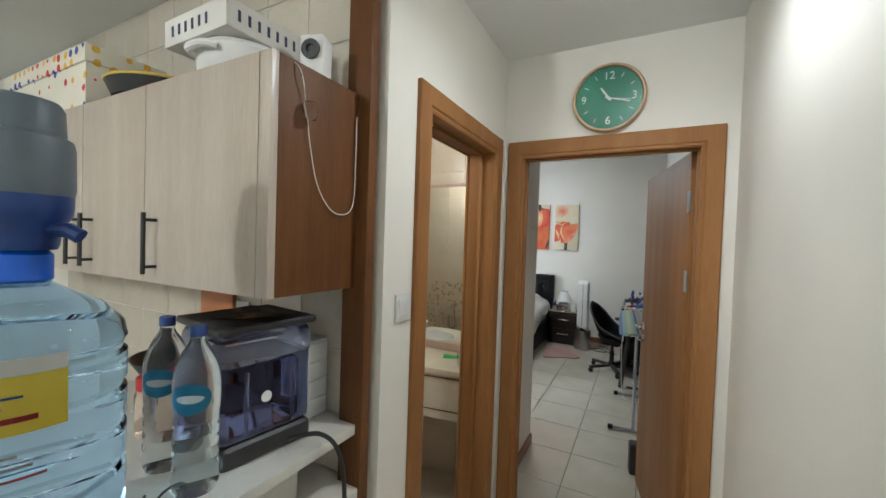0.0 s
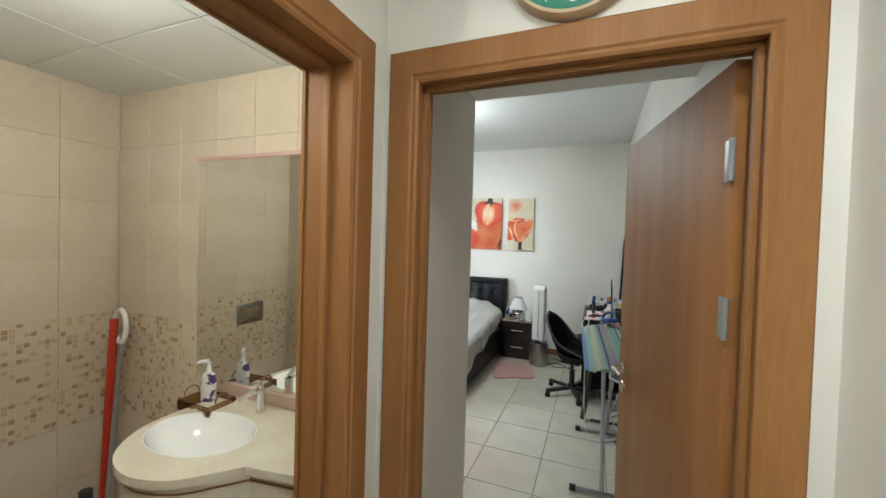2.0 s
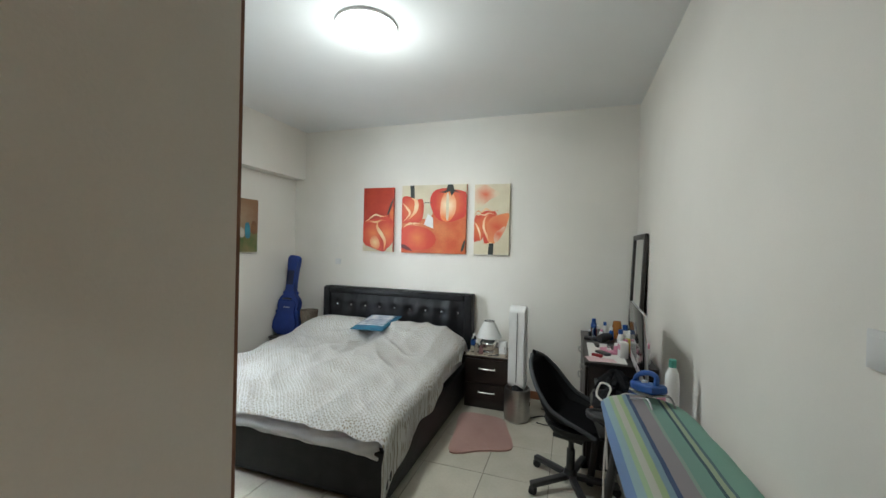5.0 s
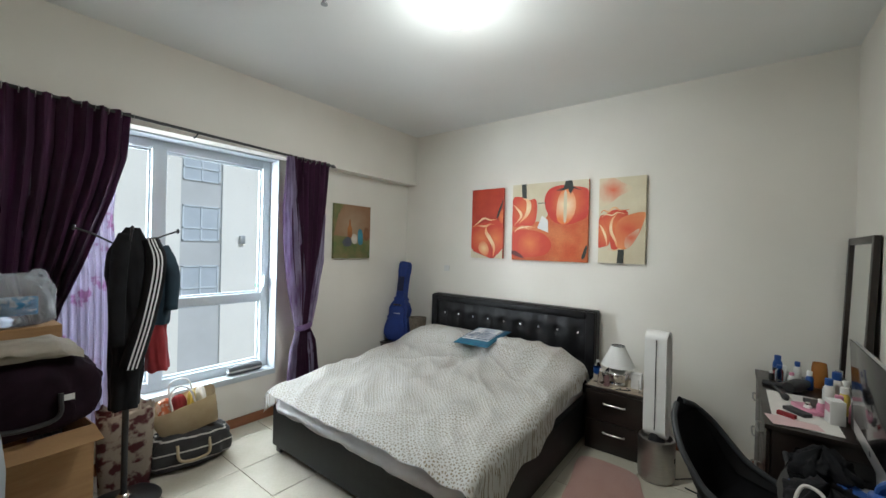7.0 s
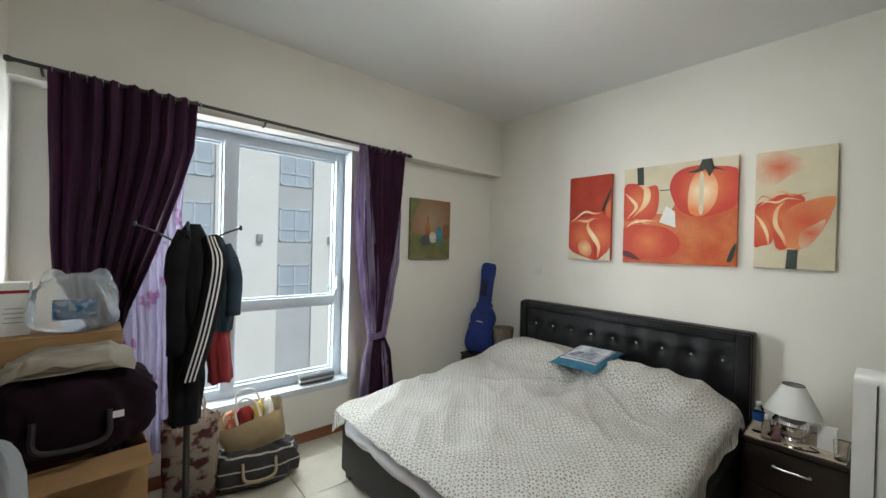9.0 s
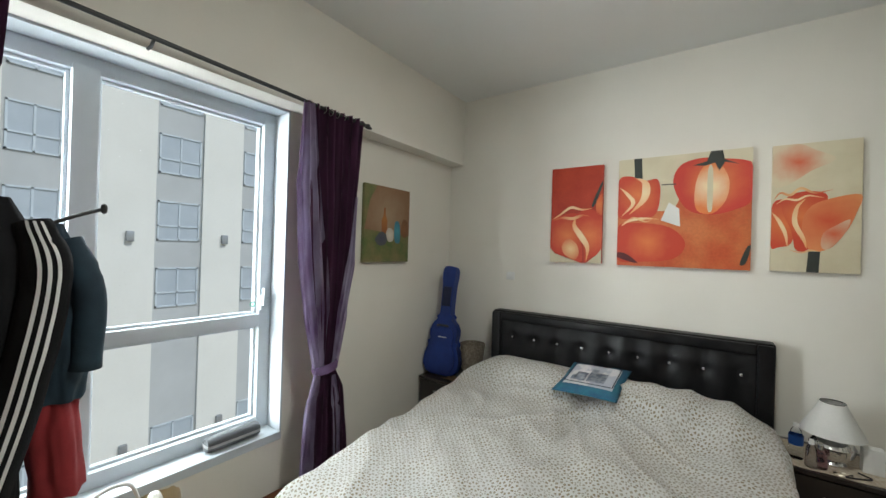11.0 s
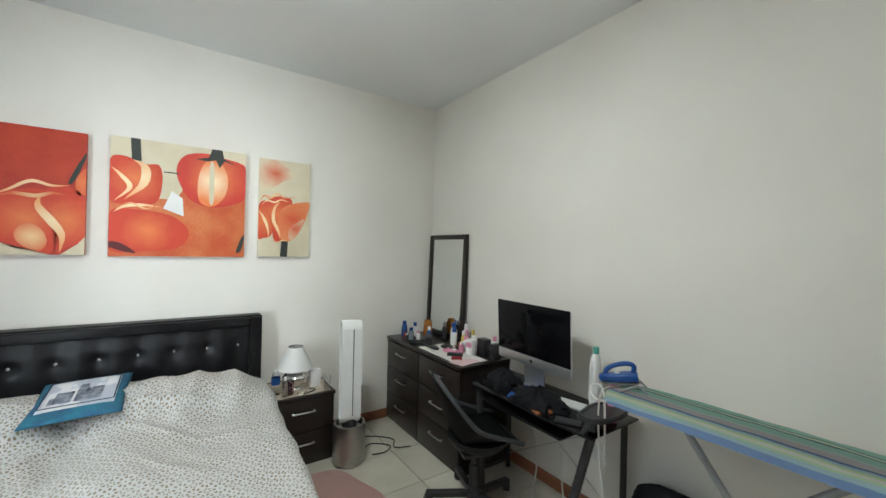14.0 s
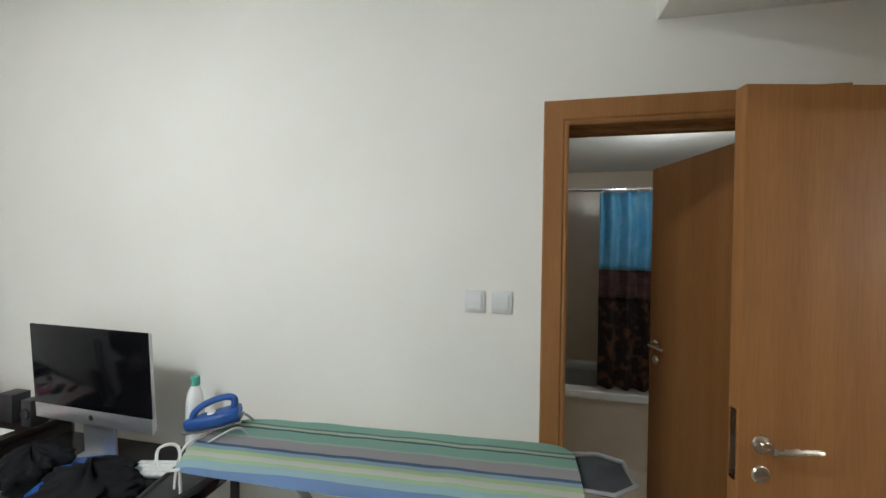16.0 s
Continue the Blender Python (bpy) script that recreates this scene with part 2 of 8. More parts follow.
def wav(x, y, z=0.0, s=1.0):
    return noise.noise(Vector((x * s, y * s, z * s)))


# ---- structure ----
NORTH, EAST, WEST, SOUTH, CEILING = 7.75, 2.19, -1.96, 3.93, 3.09
structure = "structure"


def wall(name, boxes, mat=WALL, label="off-white painted plaster wall"):
    bm = bmesh.new()
    for b in boxes:
        box(*b, bm=bm)
    return solo(name, bm, mat, label, "wall", kind=structure, smooth=None)


wall("wall_north", [(-2.3, 2.4, NORTH, NORTH + 0.2, -0.1, 3.3)])
wall("wall_east", [(EAST, EAST + 0.16, 4.27, NORTH, -0.1, 3.3), (EAST, EAST + 0.16, 3.44, 4.27, 2.11, 3.3), (EAST, EAST + 0.16, 2.93, 3.44, -0.1, 3.3)])
wall("wall_west", [(-2.26, WEST, 5.94, NORTH, -0.1, 2.46), (-2.26, WEST, 4.14, 5.94, -0.1, 0.40), (-2.26, WEST, SOUTH - 0.2, 4.14, -0.1, 2.46), (-2.26, -1.81, SOUTH - 0.2, NORTH, 2.46, 3.3)], label="off-white plaster wall with a projecting beam above the window")
wall("wall_south", [(-2.26, -1.13, 3.73, SOUTH, -0.1, 3.3), (-1.13, 1.135, 3.73, SOUTH, 2.50, 3.3), (1.03, 1.135, 2.93, SOUTH, -0.1, 3.3)])
wall("wall_passage_bulkhead", [(1.135, EAST, 2.93, 3.95, 2.44, 3.3)], label="off-white plaster bulkhead over the entrance passage")
wall("wall_closet_back", [(-1.2, 1.03, 3.30, 3.34, -0.1, 2.6)])
wall("wall_hall_north", [(1.06, 1.284, 2.85, 2.93, -0.1, 3.3), (2.128, 2.4, 2.85, 2.93, -0.1, 3.3), (1.284, 2.128, 2.85, 2.93, 2.114, 3.3)])
wall("wall_hall_west", [(1.06, 1.2, 1.77, 1.991, -0.1, 3.0), (1.06, 1.2, 2.709, 2.85, -0.1, 3.0), (1.06, 1.2, 1.991, 2.709, 2.114, 3.0)])
wall("wall_hall_east", [(2.235, 2.4, -1.6, 2.85, -0.1, 3.0)])
wall("wall_kitchen_north", [(-2.4, 1.06, 1.75, 1.89, -0.1, 3.0)])
wall("wall_kitchen_south", [(-2.4, 2.4, -1.75, -1.6, -0.1, 3.0)])
wall("wall_kitchen_west", [(-2.4, -2.25, -1.6, 1.75, -0.1, 3.0)])
BATHTILE = material("bathroom_wall_tile", (0.63, 0.545, 0.435), 0.22, second=(0.59, 0.50, 0.39), scale=3, grain=0.03, grain_scale=60, island=0.02)
wall("wall_bathroom_north", [(-0.9, 1.06, 3.22, 3.30, -0.1, 2.9)], BATHTILE, "beige tiled bathroom wall")
wall("wall_bathroom_west", [(-0.9, -0.75, 1.89, 3.22, -0.1, 2.9)], BATHTILE, "beige tiled bathroom wall")
wall("wall_bathroom_south", [(-0.75, 1.06, 1.89, 1.91, -0.1, 2.9)], BATHTILE, "beige tiled bathroom wall")
wall("wall_ensuite", [(EAST + 0.16, 4.6, 4.5, 4.6, -0.1, 2.9), (EAST + 0.16, 4.6, 2.6, 2.7, -0.1, 2.9), (4.5, 4.6, 2.7, 4.5, -0.1, 2.9)], BATHTILE, "beige tiled bathroom wall")


def ceiling(name, x0, x1, y0, y1, z, mat=CEIL, label="white painted ceiling"):
    return solo(name, box(x0, x1, y0, y1, z, z + 0.15), mat, label, "ceiling", kind=structure, smooth=None)


ceiling("ceiling_bedroom", -2.0, 2.3, 3.9, NORTH + 0.1, CEILING)
ceiling("ceiling_hall", -2.4, 2.4, -1.75, 2.9, 2.62)
ceiling("ceiling_bathroom", -0.9, 1.06, 1.89, 3.3, 2.42, label="white suspended panel ceiling")
ceiling("ceiling_ensuite", EAST + 0.1, 4.6, 2.6, 4.6, 2.33)
solo("floor", box(-2.4, 4.7, -1.75, NORTH + 0.2, -0.16, -0.006), GROUT, "dark grout bed under the floor tiles", "floor", kind=structure, smooth=None)


def door_set(name, m, width, height, depth, label, hinge=1):
    """A timber lining with moulded architraves on both faces. Local x runs along the wall from the clear opening's left edge, y into the wall."""
    root = thing(name, m, label, "door frame", kind=structure)
    for x0, x1, n in ((-0.022, 0.0, "jamb"), (width, width + 0.022, "jamb")):
        part(n, box(x0, x1, 0.002, depth - 0.002, 0, height + 0.022), TIMBER, root)
    part("head_lining", box(0, width, 0.002, depth - 0.002, height, height + 0.022), TIMBER, root)
    for x0, x1 in ((0.0, 0.014), (width - 0.014, width)):
        part("stop", box(x0, x1, depth * 0.4, depth * 0.4 + 0.02, 0, height - 0.014, 0.002), TIMBER, root)
    part("stop", box(0, width, depth * 0.4, depth * 0.4 + 0.02, height - 0.014, height, 0.002), TIMBER, root)
    for face in (0, 1):
        for kind in ("left", "right", "top"):
            bm = bmesh.new()
            prof = [(0.006, 0.0), (0.006, 0.010), (0.014, 0.014), (0.022, 0.013), (0.028, 0.018), (0.090, 0.020), (0.095, 0.016), (0.095, 0.0)]
            rows = []
            for r, h in prof:
                y = -h if not face else depth + h
                if kind == "left":
                    pts = ((-r + 0.012, y, 0), (-r + 0.012, y, height + r - 0.012))
                elif kind == "right":
                    pts = ((width + r - 0.012, y, 0), (width + r - 0.012, y, height + r - 0.012))
                else:
                    pts = ((-r + 0.012, y, height + r - 0.012), (width + r - 0.012, y, height + r - 0.012))
                rows.append([bm.verts.new(p) for p in pts])
            for a, b in zip(rows, rows[1:]):
                bm.faces.new((a[0], a[1], b[1], b[0]))
            bm.faces.new([r[0] for r in rows]), bm.faces.new([r[1] for r in rows][::-1])
            bm.faces.new((rows[0][0], rows[0][1], rows[-1][1], rows[-1][0]))
            part("architrave", bm, TIMBER, root, smooth=25)
    return root


def lever(side, parent, x, z, y, way):
    """A lever handle on a round rose, on the face y of a leaf; way: the direction along x of the lever."""
    h = part("door_handle", lathe([(0.0, 0), (0.025, 0), (0.026, 0.003), (0.024, 0.008), (0.011, 0.010), (0.010, 0.045), (0.0, 0.045)], 20, m=pose(x, y, z, 90 * side)), BRASSY, parent, "satin nickel lever handle")
    s = -side
    part("lever", tube(smooth_line([(x, y + s * 0.042, z), (x + way * 0.02, y + s * 0.048, z), (x + way * 0.07, y + s * 0.048, z + 0.002), (x + way * 0.125, y + s * 0.046, z)]), [0.009] * 12 + [0.0085] * 6 + [0.007], 10), BRASSY, h)
    part("keyhole_rose", lathe([(0.0, 0), (0.024, 0), (0.025, 0.003), (0.022, 0.007), (0.0, 0.008)], 18, m=pose(x, y, z - 0.085, 90 * side)), BRASSY, h)
    return h


def door_leaf(name, hinge, angle, width, height, label, way=1, hinge_mat=GREYMET, hinges=(0.25, 1.475, 1.85)):
    """A leaf that stands at hinge (x, y) and points along angle (degrees from +x)."""
    root = thing(name, pose(hinge[0], hinge[1], 0.006, 0, 0, angle), label, "door", kind=structure)
    part("leaf", box(0.004, width, -0.02, 0.02, 0.0, height, 0.002), LEAF, root)
    for side in (1, -1):
        lever(side, root, width - 0.06, 1.10, -0.02 * side, -1)
    part("lock_plate", box(width, width + 0.0015, -0.011, 0.011, 0.99, 1.19), BRASSY, root)
    for z in hinges:
        h = part("hinge", tube([(-0.004, way * 0.024, z - 0.05), (-0.004, way * 0.024, z + 0.05)], 0.007, 10), hinge_mat, root, "steel butt hinge")
        part("hinge_leaf", box(-0.002, 0.032, way * 0.0205 - 0.0015, way * 0.0205 + 0.0015, z - 0.05, z + 0.05, 0.001), hinge_mat, h)
    return root


door_set("door_1", pose(1.2, 2.015, 0, 0, 0, 90), 0.67, 2.09, 0.14, "brown wooden door frame to the bathroom")
door_set("door_2", pose(1.308, 2.85, 0), 0.796, 2.09, 0.08, "brown wooden door frame to the bedroom")
door_set("door_3", pose(EAST, 4.246, 0, 0, 0, -90), 0.78, 2.09, 0.16, "brown wooden door frame to the ensuite bathroom")
door_leaf("bedroom_door", (2.096, 2.965), 101.2, 0.865, 2.085, "open brown wood-veneer bedroom door with lever handle", 1)
door_leaf("ensuite_door", (2.345, 3.485), 14.5, 0.74, 2.07, "half-open brown wood-veneer door inside the ensuite", -1)

# ---- skirting ----
def skirting(name, x0, x1, y0, y1):
    return solo(name, box(x0, x1, y0, y1, 0.0, 0.085, 0.003, 1), SKIRT, "reddish-brown wooden skirting board", "skirting", kind=structure)


skirting("baseboard_north", WEST, EAST, NORTH - 0.014, NORTH)
skirting("baseboard_east", EAST - 0.014, EAST, 4.34, NORTH - 0.014)
skirting("baseboard_west", WEST, WEST + 0.014, SOUTH, NORTH - 0.014)
skirting("baseboard_passage", 1.135, 1.149, 2.95, SOUTH + 0.014)
skirting("baseboard_south", -1.96, -1.14, SOUTH, SOUTH + 0.014)
skirting("baseboard_hall", 2.221, 2.235, -1.6, 2.85)

# ---- window ----
def window_unit():
    root = thing("window_1", None, "large white aluminium window with a fixed upper pane and lower pane", "window", kind=structure)
    y0, y1, z0, z1 = 4.14, 5.94, 0.40, 2.46
    part("window_sill", box(-2.14, WEST + 0.006, y0, y1, z0, z0 + 0.05, 0.004), ALU, root, "white window sill board")
    part("reveal", box(-2.24, WEST + 0.004, y1 - 0.012, y1, z0 + 0.05, z1), ALU, root)
    part("reveal", box(-2.24, WEST + 0.004, y0, y0 + 0.012, z0 + 0.05, z1), ALU, root)
    part("reveal", box(-2.24, WEST + 0.004, y0 + 0.012, y1 - 0.012, z1 - 0.012, z1), ALU, root)
    a, b, c, d = y0 + 0.012, y1 - 0.012, z0 + 0.05, z1 - 0.012

    def fr(name, ya, yb, za, zb, w, x0, x1):
        o = part(name, box(x0, x1, ya, ya + w, za, zb, 0.004), ALU, root)
        for args in ((x0, x1, yb - w, yb, za, zb), (x0, x1, ya + w, yb - w, za, za + w), (x0, x1, ya + w, yb - w, zb - w, zb)):
            part("rail", box(*args, 0.004), ALU, o)
        return o
    fr("window_frame", a, b, c, d, 0.075, -2.20, -2.10)
    part("mullion", box(-2.19, -2.09, 4.965, 5.06, c + 0.05, d - 0.05, 0.005), ALU, root)
    for ya, yb in ((a + 0.075, 4.965), (5.06, b - 0.075)):
        part("transom", box(-2.18, -2.10, ya, yb, 1.10, 1.175, 0.005), ALU, root)
        for za, zb in ((c + 0.075, 1.10), (1.175, d - 0.075)):
            s = fr("sash", ya, yb, za, zb, 0.016, -2.165, -2.135)
            p = part("pane", box(-2.153, -2.148, ya + 0.016, yb - 0.016, za + 0.016, zb - 0.016), GLASS, s)
            p.visible_shadow = False
    k = part("window_handle", box(-2.10, -2.085, 5.855, 5.878, 1.20, 1.29, 0.004), ALU, root, "white window latch")
    part("grip", box(-2.085, -2.06, 5.86, 5.873, 1.23, 1.34, 0.004), ALU, k)
    part("green_tag", lathe([(0.010, -0.003), (0.017, -0.003), (0.017, 0.003), (0.010, 0.003)], 16, m=pose(-2.08, 5.80, 1.245, 0, 90)), material("pale_green_tag", (0.12, 0.42, 0.30), 0.4, scale=6), k, "pale green ring on the latch")
    return root


window_unit()


# ---- more materials ----
def nodes_of(name, rough=0.6, metal=0.0, sheen=0.0):
    m = bpy.data.materials.new(name)
    m.use_nodes = True
    bs = m.node_tree.nodes["Principled BSDF"]
    bs.inputs["Roughness"].default_value, bs.inputs["Metallic"].default_value, bs.inputs["Sheen Weight"].default_value = rough, metal, sheen
    return m, m.node_tree.nodes, m.node_tree.links, bs


def math_node(N, L, op, a, b=None, c=None):
    n = N.new("ShaderNodeMath")
    n.operation = op
    for k, v in enumerate((a, b, c)):
        if v is None:
            continue
        if isinstance(v, (int, float)):
            n.inputs[k].default_value = v
        else:
            L.new(v, n.inputs[k])
    return n.outputs[0]


def mix_node(N, L, fac, a, b):
    n = N.new("ShaderNodeMix")
    n.data_type = "RGBA"
    for key, v in ((0, fac), (6, a), (7, b)):
        if isinstance(v, (int, float)):
            n.inputs[key].default_value = v
        elif isinstance(v, (tuple, list)):
            n.inputs[key].default_value = (*v, 1)
        else:
            L.new(v, n.inputs[key])
    return n.outputs[2]


def weave(N, L, bs, vec, scale=700, strength=0.2):
    t = N.new("ShaderNodeTexNoise")
    t.inputs["Scale"].default_value = scale
    L.new(vec, t.inputs[0])
    b = N.new("ShaderNodeBump")
    b.inputs["Strength"].default_value, b.inputs["Distance"].default_value = strength, 0.003
    L.new(t.outputs[0], b.inputs["Height"]), L.new(b.outputs[0], bs.inputs["Normal"])


def duvet_material():
    """White cotton with a diagonal lattice of dotted brown rosettes, a smaller one between every four."""
    m, N, L, bs = nodes_of("printed_cotton", 0.8, 0, 0.2)
    co = N.new("ShaderNodeTexCoord").outputs["UV"]
    sway = N.new("ShaderNodeTexNoise")
    sway.inputs["Scale"].default_value = 2.2
    L.new(co, sway.inputs[0])
    sep = N.new("ShaderNodeSeparateXYZ")
    L.new(co, sep.inputs[0])
    pitch = 0.067
    wob = math_node(N, L, "MULTIPLY", math_node(N, L, "SUBTRACT", sway.outputs[0], 0.5), 0.10)
    p = math_node(N, L, "ADD", math_node(N, L, "MULTIPLY", math_node(N, L, "ADD", sep.outputs[0], sep.outputs[1]), 0.7071), wob)
    q = math_node(N, L, "SUBTRACT", math_node(N, L, "MULTIPLY", math_node(N, L, "SUBTRACT", sep.outputs[0], sep.outputs[1]), 0.7071), wob)

    def rosette(shift, radius, width, petals, cut):
        u, v = [math_node(N, L, "MULTIPLY", math_node(N, L, "SUBTRACT", math_node(N, L, "FRACT", math_node(N, L, "ADD", math_node(N, L, "DIVIDE", w, pitch), 100.0 + shift)), 0.5), pitch) for w in (p, q)]
        d = math_node(N, L, "SQRT", math_node(N, L, "ADD", math_node(N, L, "MULTIPLY", u, u), math_node(N, L, "MULTIPLY", v, v)))
        turn = math_node(N, L, "ARCTAN2", v, u)
        ring = math_node(N, L, "COMPARE", d, radius, width)
        return math_node(N, L, "MULTIPLY", ring, math_node(N, L, "GREATER_THAN", math_node(N, L, "COSINE", math_node(N, L, "MULTIPLY", turn, petals)), cut))
    mask = rosette(0.0, 0.0222, 0.0058, 8.0, -0.1)
    for more in (rosette(0.0, 0.0, 0.0036, 1.0, -2.0), rosette(0.5, 0.0112, 0.0040, 6.0, 0.0)):
        mask = math_node(N, L, "MAXIMUM", mask, more)
    # Noise varies the strength of the print from place to place.
    print_noise = N.new("ShaderNodeTexNoise")
    print_noise.inputs["Scale"].default_value, print_noise.inputs["Detail"].default_value = 9.0, 4
    L.new(co, print_noise.inputs[0])
    mask = math_node(N, L, "MULTIPLY", mask, math_node(N, L, "MULTIPLY_ADD", print_noise.outputs[0], 1.3, 0.2))
    base = mix_node(N, L, sway.outputs[0], (0.76, 0.75, 0.72), (0.80, 0.795, 0.775))
    L.new(mix_node(N, L, mask, base, (0.34, 0.275, 0.175)), bs.inputs["Base Color"])
    weave(N, L, bs, co, 260, 0.25)
    return m


def paint(name, inner, outer, radius, rough=0.55, streak=0.35):
    """Brushed paint that runs from one colour at the shape's middle to another at its rim."""
    m, N, L, bs = nodes_of(name, rough)
    co = N.new("ShaderNodeTexCoord").outputs["Object"]
    n = N.new("ShaderNodeTexNoise")
    n.inputs["Scale"].default_value, n.inputs["Detail"].default_value = 14, 6
    L.new(co, n.inputs[0])
    ln = N.new("ShaderNodeVectorMath")
    ln.operation = "LENGTH"
    L.new(co, ln.inputs[0])
    d = math_node(N, L, "DIVIDE", ln.outputs["Value"], radius)
    d = math_node(N, L, "ADD", d, math_node(N, L, "MULTIPLY", math_node(N, L, "SUBTRACT", n.outputs[0], 0.5), streak))
    cl = N.new("ShaderNodeClamp")
    L.new(d, cl.inputs[0])
    L.new(mix_node(N, L, cl.outputs[0], inner, outer), bs.inputs["Base Color"])
    weave(N, L, bs, co, 900, 0.25)
    return m


def stripes(name, bands, axis=0, rough=0.8, period=1.0, wobble=0.0):
    """Woven bands across one axis of the UV map: (end, colour) pairs over 0..1."""
    m, N, L, bs = nodes_of(name, rough, 0, 0.1)
    co = N.new("ShaderNodeTexCoord").outputs["UV"]
    sep = N.new("ShaderNodeSeparateXYZ")
    L.new(co, sep.inputs[0])
    val = math_node(N, L, "FRACT", math_node(N, L, "MULTIPLY", sep.outputs[axis], period))
    ramp = N.new("ShaderNodeValToRGB")
    ramp.color_ramp.interpolation = "CONSTANT"
    els = ramp.color_ramp.elements
    start = 0.0
    for k, (end, c) in enumerate(bands):
        e = els[k] if k < 2 else els.new(start)
        e.position, e.color = start, (*c, 1)
        start = end
    L.new(val, ramp.inputs[0])
    n = N.new("ShaderNodeTexNoise")
    n.inputs["Scale"].default_value = 5
    L.new(co, n.inputs[0])
    L.new(mix_node(N, L, math_node(N, L, "MULTIPLY", n.outputs[0], 0.12), ramp.outputs[0], (0.30, 0.28, 0.26)), bs.inputs["Base Color"])
    weave(N, L, bs, co, 320, 0.3)
    return m


def with_uv(ob, fn):
    """Gives a mesh a UV map from fn(co)."""
    uv = ob.data.uv_layers.new(name="uv")
    for lp in ob.data.loops:
        uv.data[lp.index].uv = fn(ob.data.vertices[lp.vertex_index].co)
    return ob


DUVET = duvet_material()
WHITECLOTH = material("white_cotton", (0.78, 0.78, 0.775), 0.85, second=(0.66, 0.66, 0.66), scale=6, grain=0.02, grain_scale=500, bump=0.2, sheen=0.2)
PURPLE = material("dark_purple_velvet", (0.060, 0.016, 0.050), 0.72, second=(0.105, 0.028, 0.085), scale=5, grain=0.12, grain_scale=300, bump=0.2, sheen=0.06, stretch=(3, 3, 0.5))
LILAC = material("lilac_printed_curtain", (0.44, 0.38, 0.54), 0.7, second=(0.20, 0.12, 0.25), scale=5, grain=0.08, grain_scale=300, bump=0.15, low=0.42, high=0.66, stretch=(2, 2, 0.6))
PLUMBAND = material("plum_tie_cloth", (0.10, 0.045, 0.13), 0.75, second=(0.16, 0.10, 0.22), scale=14, grain=0.1, grain_scale=300, bump=0.2)
SHEER = material("lilac_sheer", (0.50, 0.47, 0.56), 0.85, second=(0.36, 0.20, 0.33), scale=8, low=0.58, high=0.64, grain=0.03)
BLUECASE = material("blue_nylon", (0.012, 0.042, 0.24), 0.6, second=(0.008, 0.028, 0.17), scale=6, grain=0.1, grain_scale=600, bump=0.3)
PINKRUG = material("pink_pile", (0.40, 0.235, 0.20), 0.95, second=(0.38, 0.22, 0.19), scale=9, grain=0.12, grain_scale=420, bump=0.8, sheen=0.3)
CARD = material("cardboard", (0.34, 0.20, 0.092), 0.85, second=(0.29, 0.165, 0.075), scale=5, grain=0.05, grain_scale=120, bump=0.1, stretch=(1, 1, 8))
DUFFEL = material("dark_plum_nylon", (0.010, 0.004, 0.008), 0.8, spec=0.15, second=(0.018, 0.008, 0.015), scale=8, grain=0.1, grain_scale=500, bump=0.3)
BLACKCLOTH = material("black_cloth", (0.007, 0.007, 0.008), 0.88, second=(0.012, 0.012, 0.014), scale=9, grain=0.12, grain_scale=500, bump=0.35, spec=0.2)
TEAL = material("dark_teal_cloth", (0.016, 0.040, 0.062), 0.8, second=(0.012, 0.026, 0.042), scale=8, grain=0.1, grain_scale=450, bump=0.3)
REDCLOTH = material("red_cloth", (0.30, 0.022, 0.028), 0.85, second=(0.22, 0.016, 0.020), scale=7, grain=0.08, grain_scale=400, bump=0.3)
CANVASBAG = material("beige_canvas", (0.46, 0.38, 0.26), 0.9, second=(0.40, 0.32, 0.21), scale=7, grain=0.06, grain_scale=350, bump=0.4)
PAPER = material("paper", (0.72, 0.70, 0.66), 0.8, second=(0.66, 0.64, 0.60), scale=8)
BLUEPL = material("blue_plastic", (0.014, 0.070, 0.27), 0.4, scale=6)
AMBER = material("amber_plastic", (0.36, 0.15, 0.035), 0.25, second=(0.26, 0.09, 0.02), scale=10)
PINKPL = material("pink_plastic", (0.62, 0.25, 0.36), 0.4, scale=6)
GREENPL = material("sea_green_plastic", (0.10, 0.36, 0.28), 0.4, scale=6)
YELLOWPL = material("yellow_plastic", (0.62, 0.46, 0.08), 0.4, scale=6)
SCREEN = material("dark_screen_glass", (0.004, 0.004, 0.005), 0.10, spec=0.12, scale=3, second=(0.008, 0.008, 0.009), rough_var=0.02)
BLACKGLASS = material("black_glass_top", (0.008, 0.008, 0.009), 0.12, spec=0.25, second=(0.012, 0.012, 0.012), scale=5, rough_var=0.05)
ALUM = material("aluminium", (0.60, 0.61, 0.62), 0.32, 0.85, scale=6, grain=0.02)
CABLE = material("white_cable", (0.62, 0.60, 0.56), 0.5, scale=8)
CRYSTAL = material("crystal_button", (0.85, 0.86, 0.9), 0.06, 0.9, scale=8, rough_var=0.04)
GREYMESH = material("grey_mesh_fabric", (0.055, 0.060, 0.066), 0.8, second=(0.038, 0.042, 0.046), scale=12, grain=0.15, grain_scale=600, bump=0.5)
RUBBER = material("black_rubber", (0.015, 0.015, 0.016), 0.8, scale=14, grain=0.1)
WICKER = material("woven_taupe", (0.20, 0.165, 0.125), 0.8, second=(0.10, 0.08, 0.06), scale=60, grain=0.2, grain_scale=160, bump=0.6)


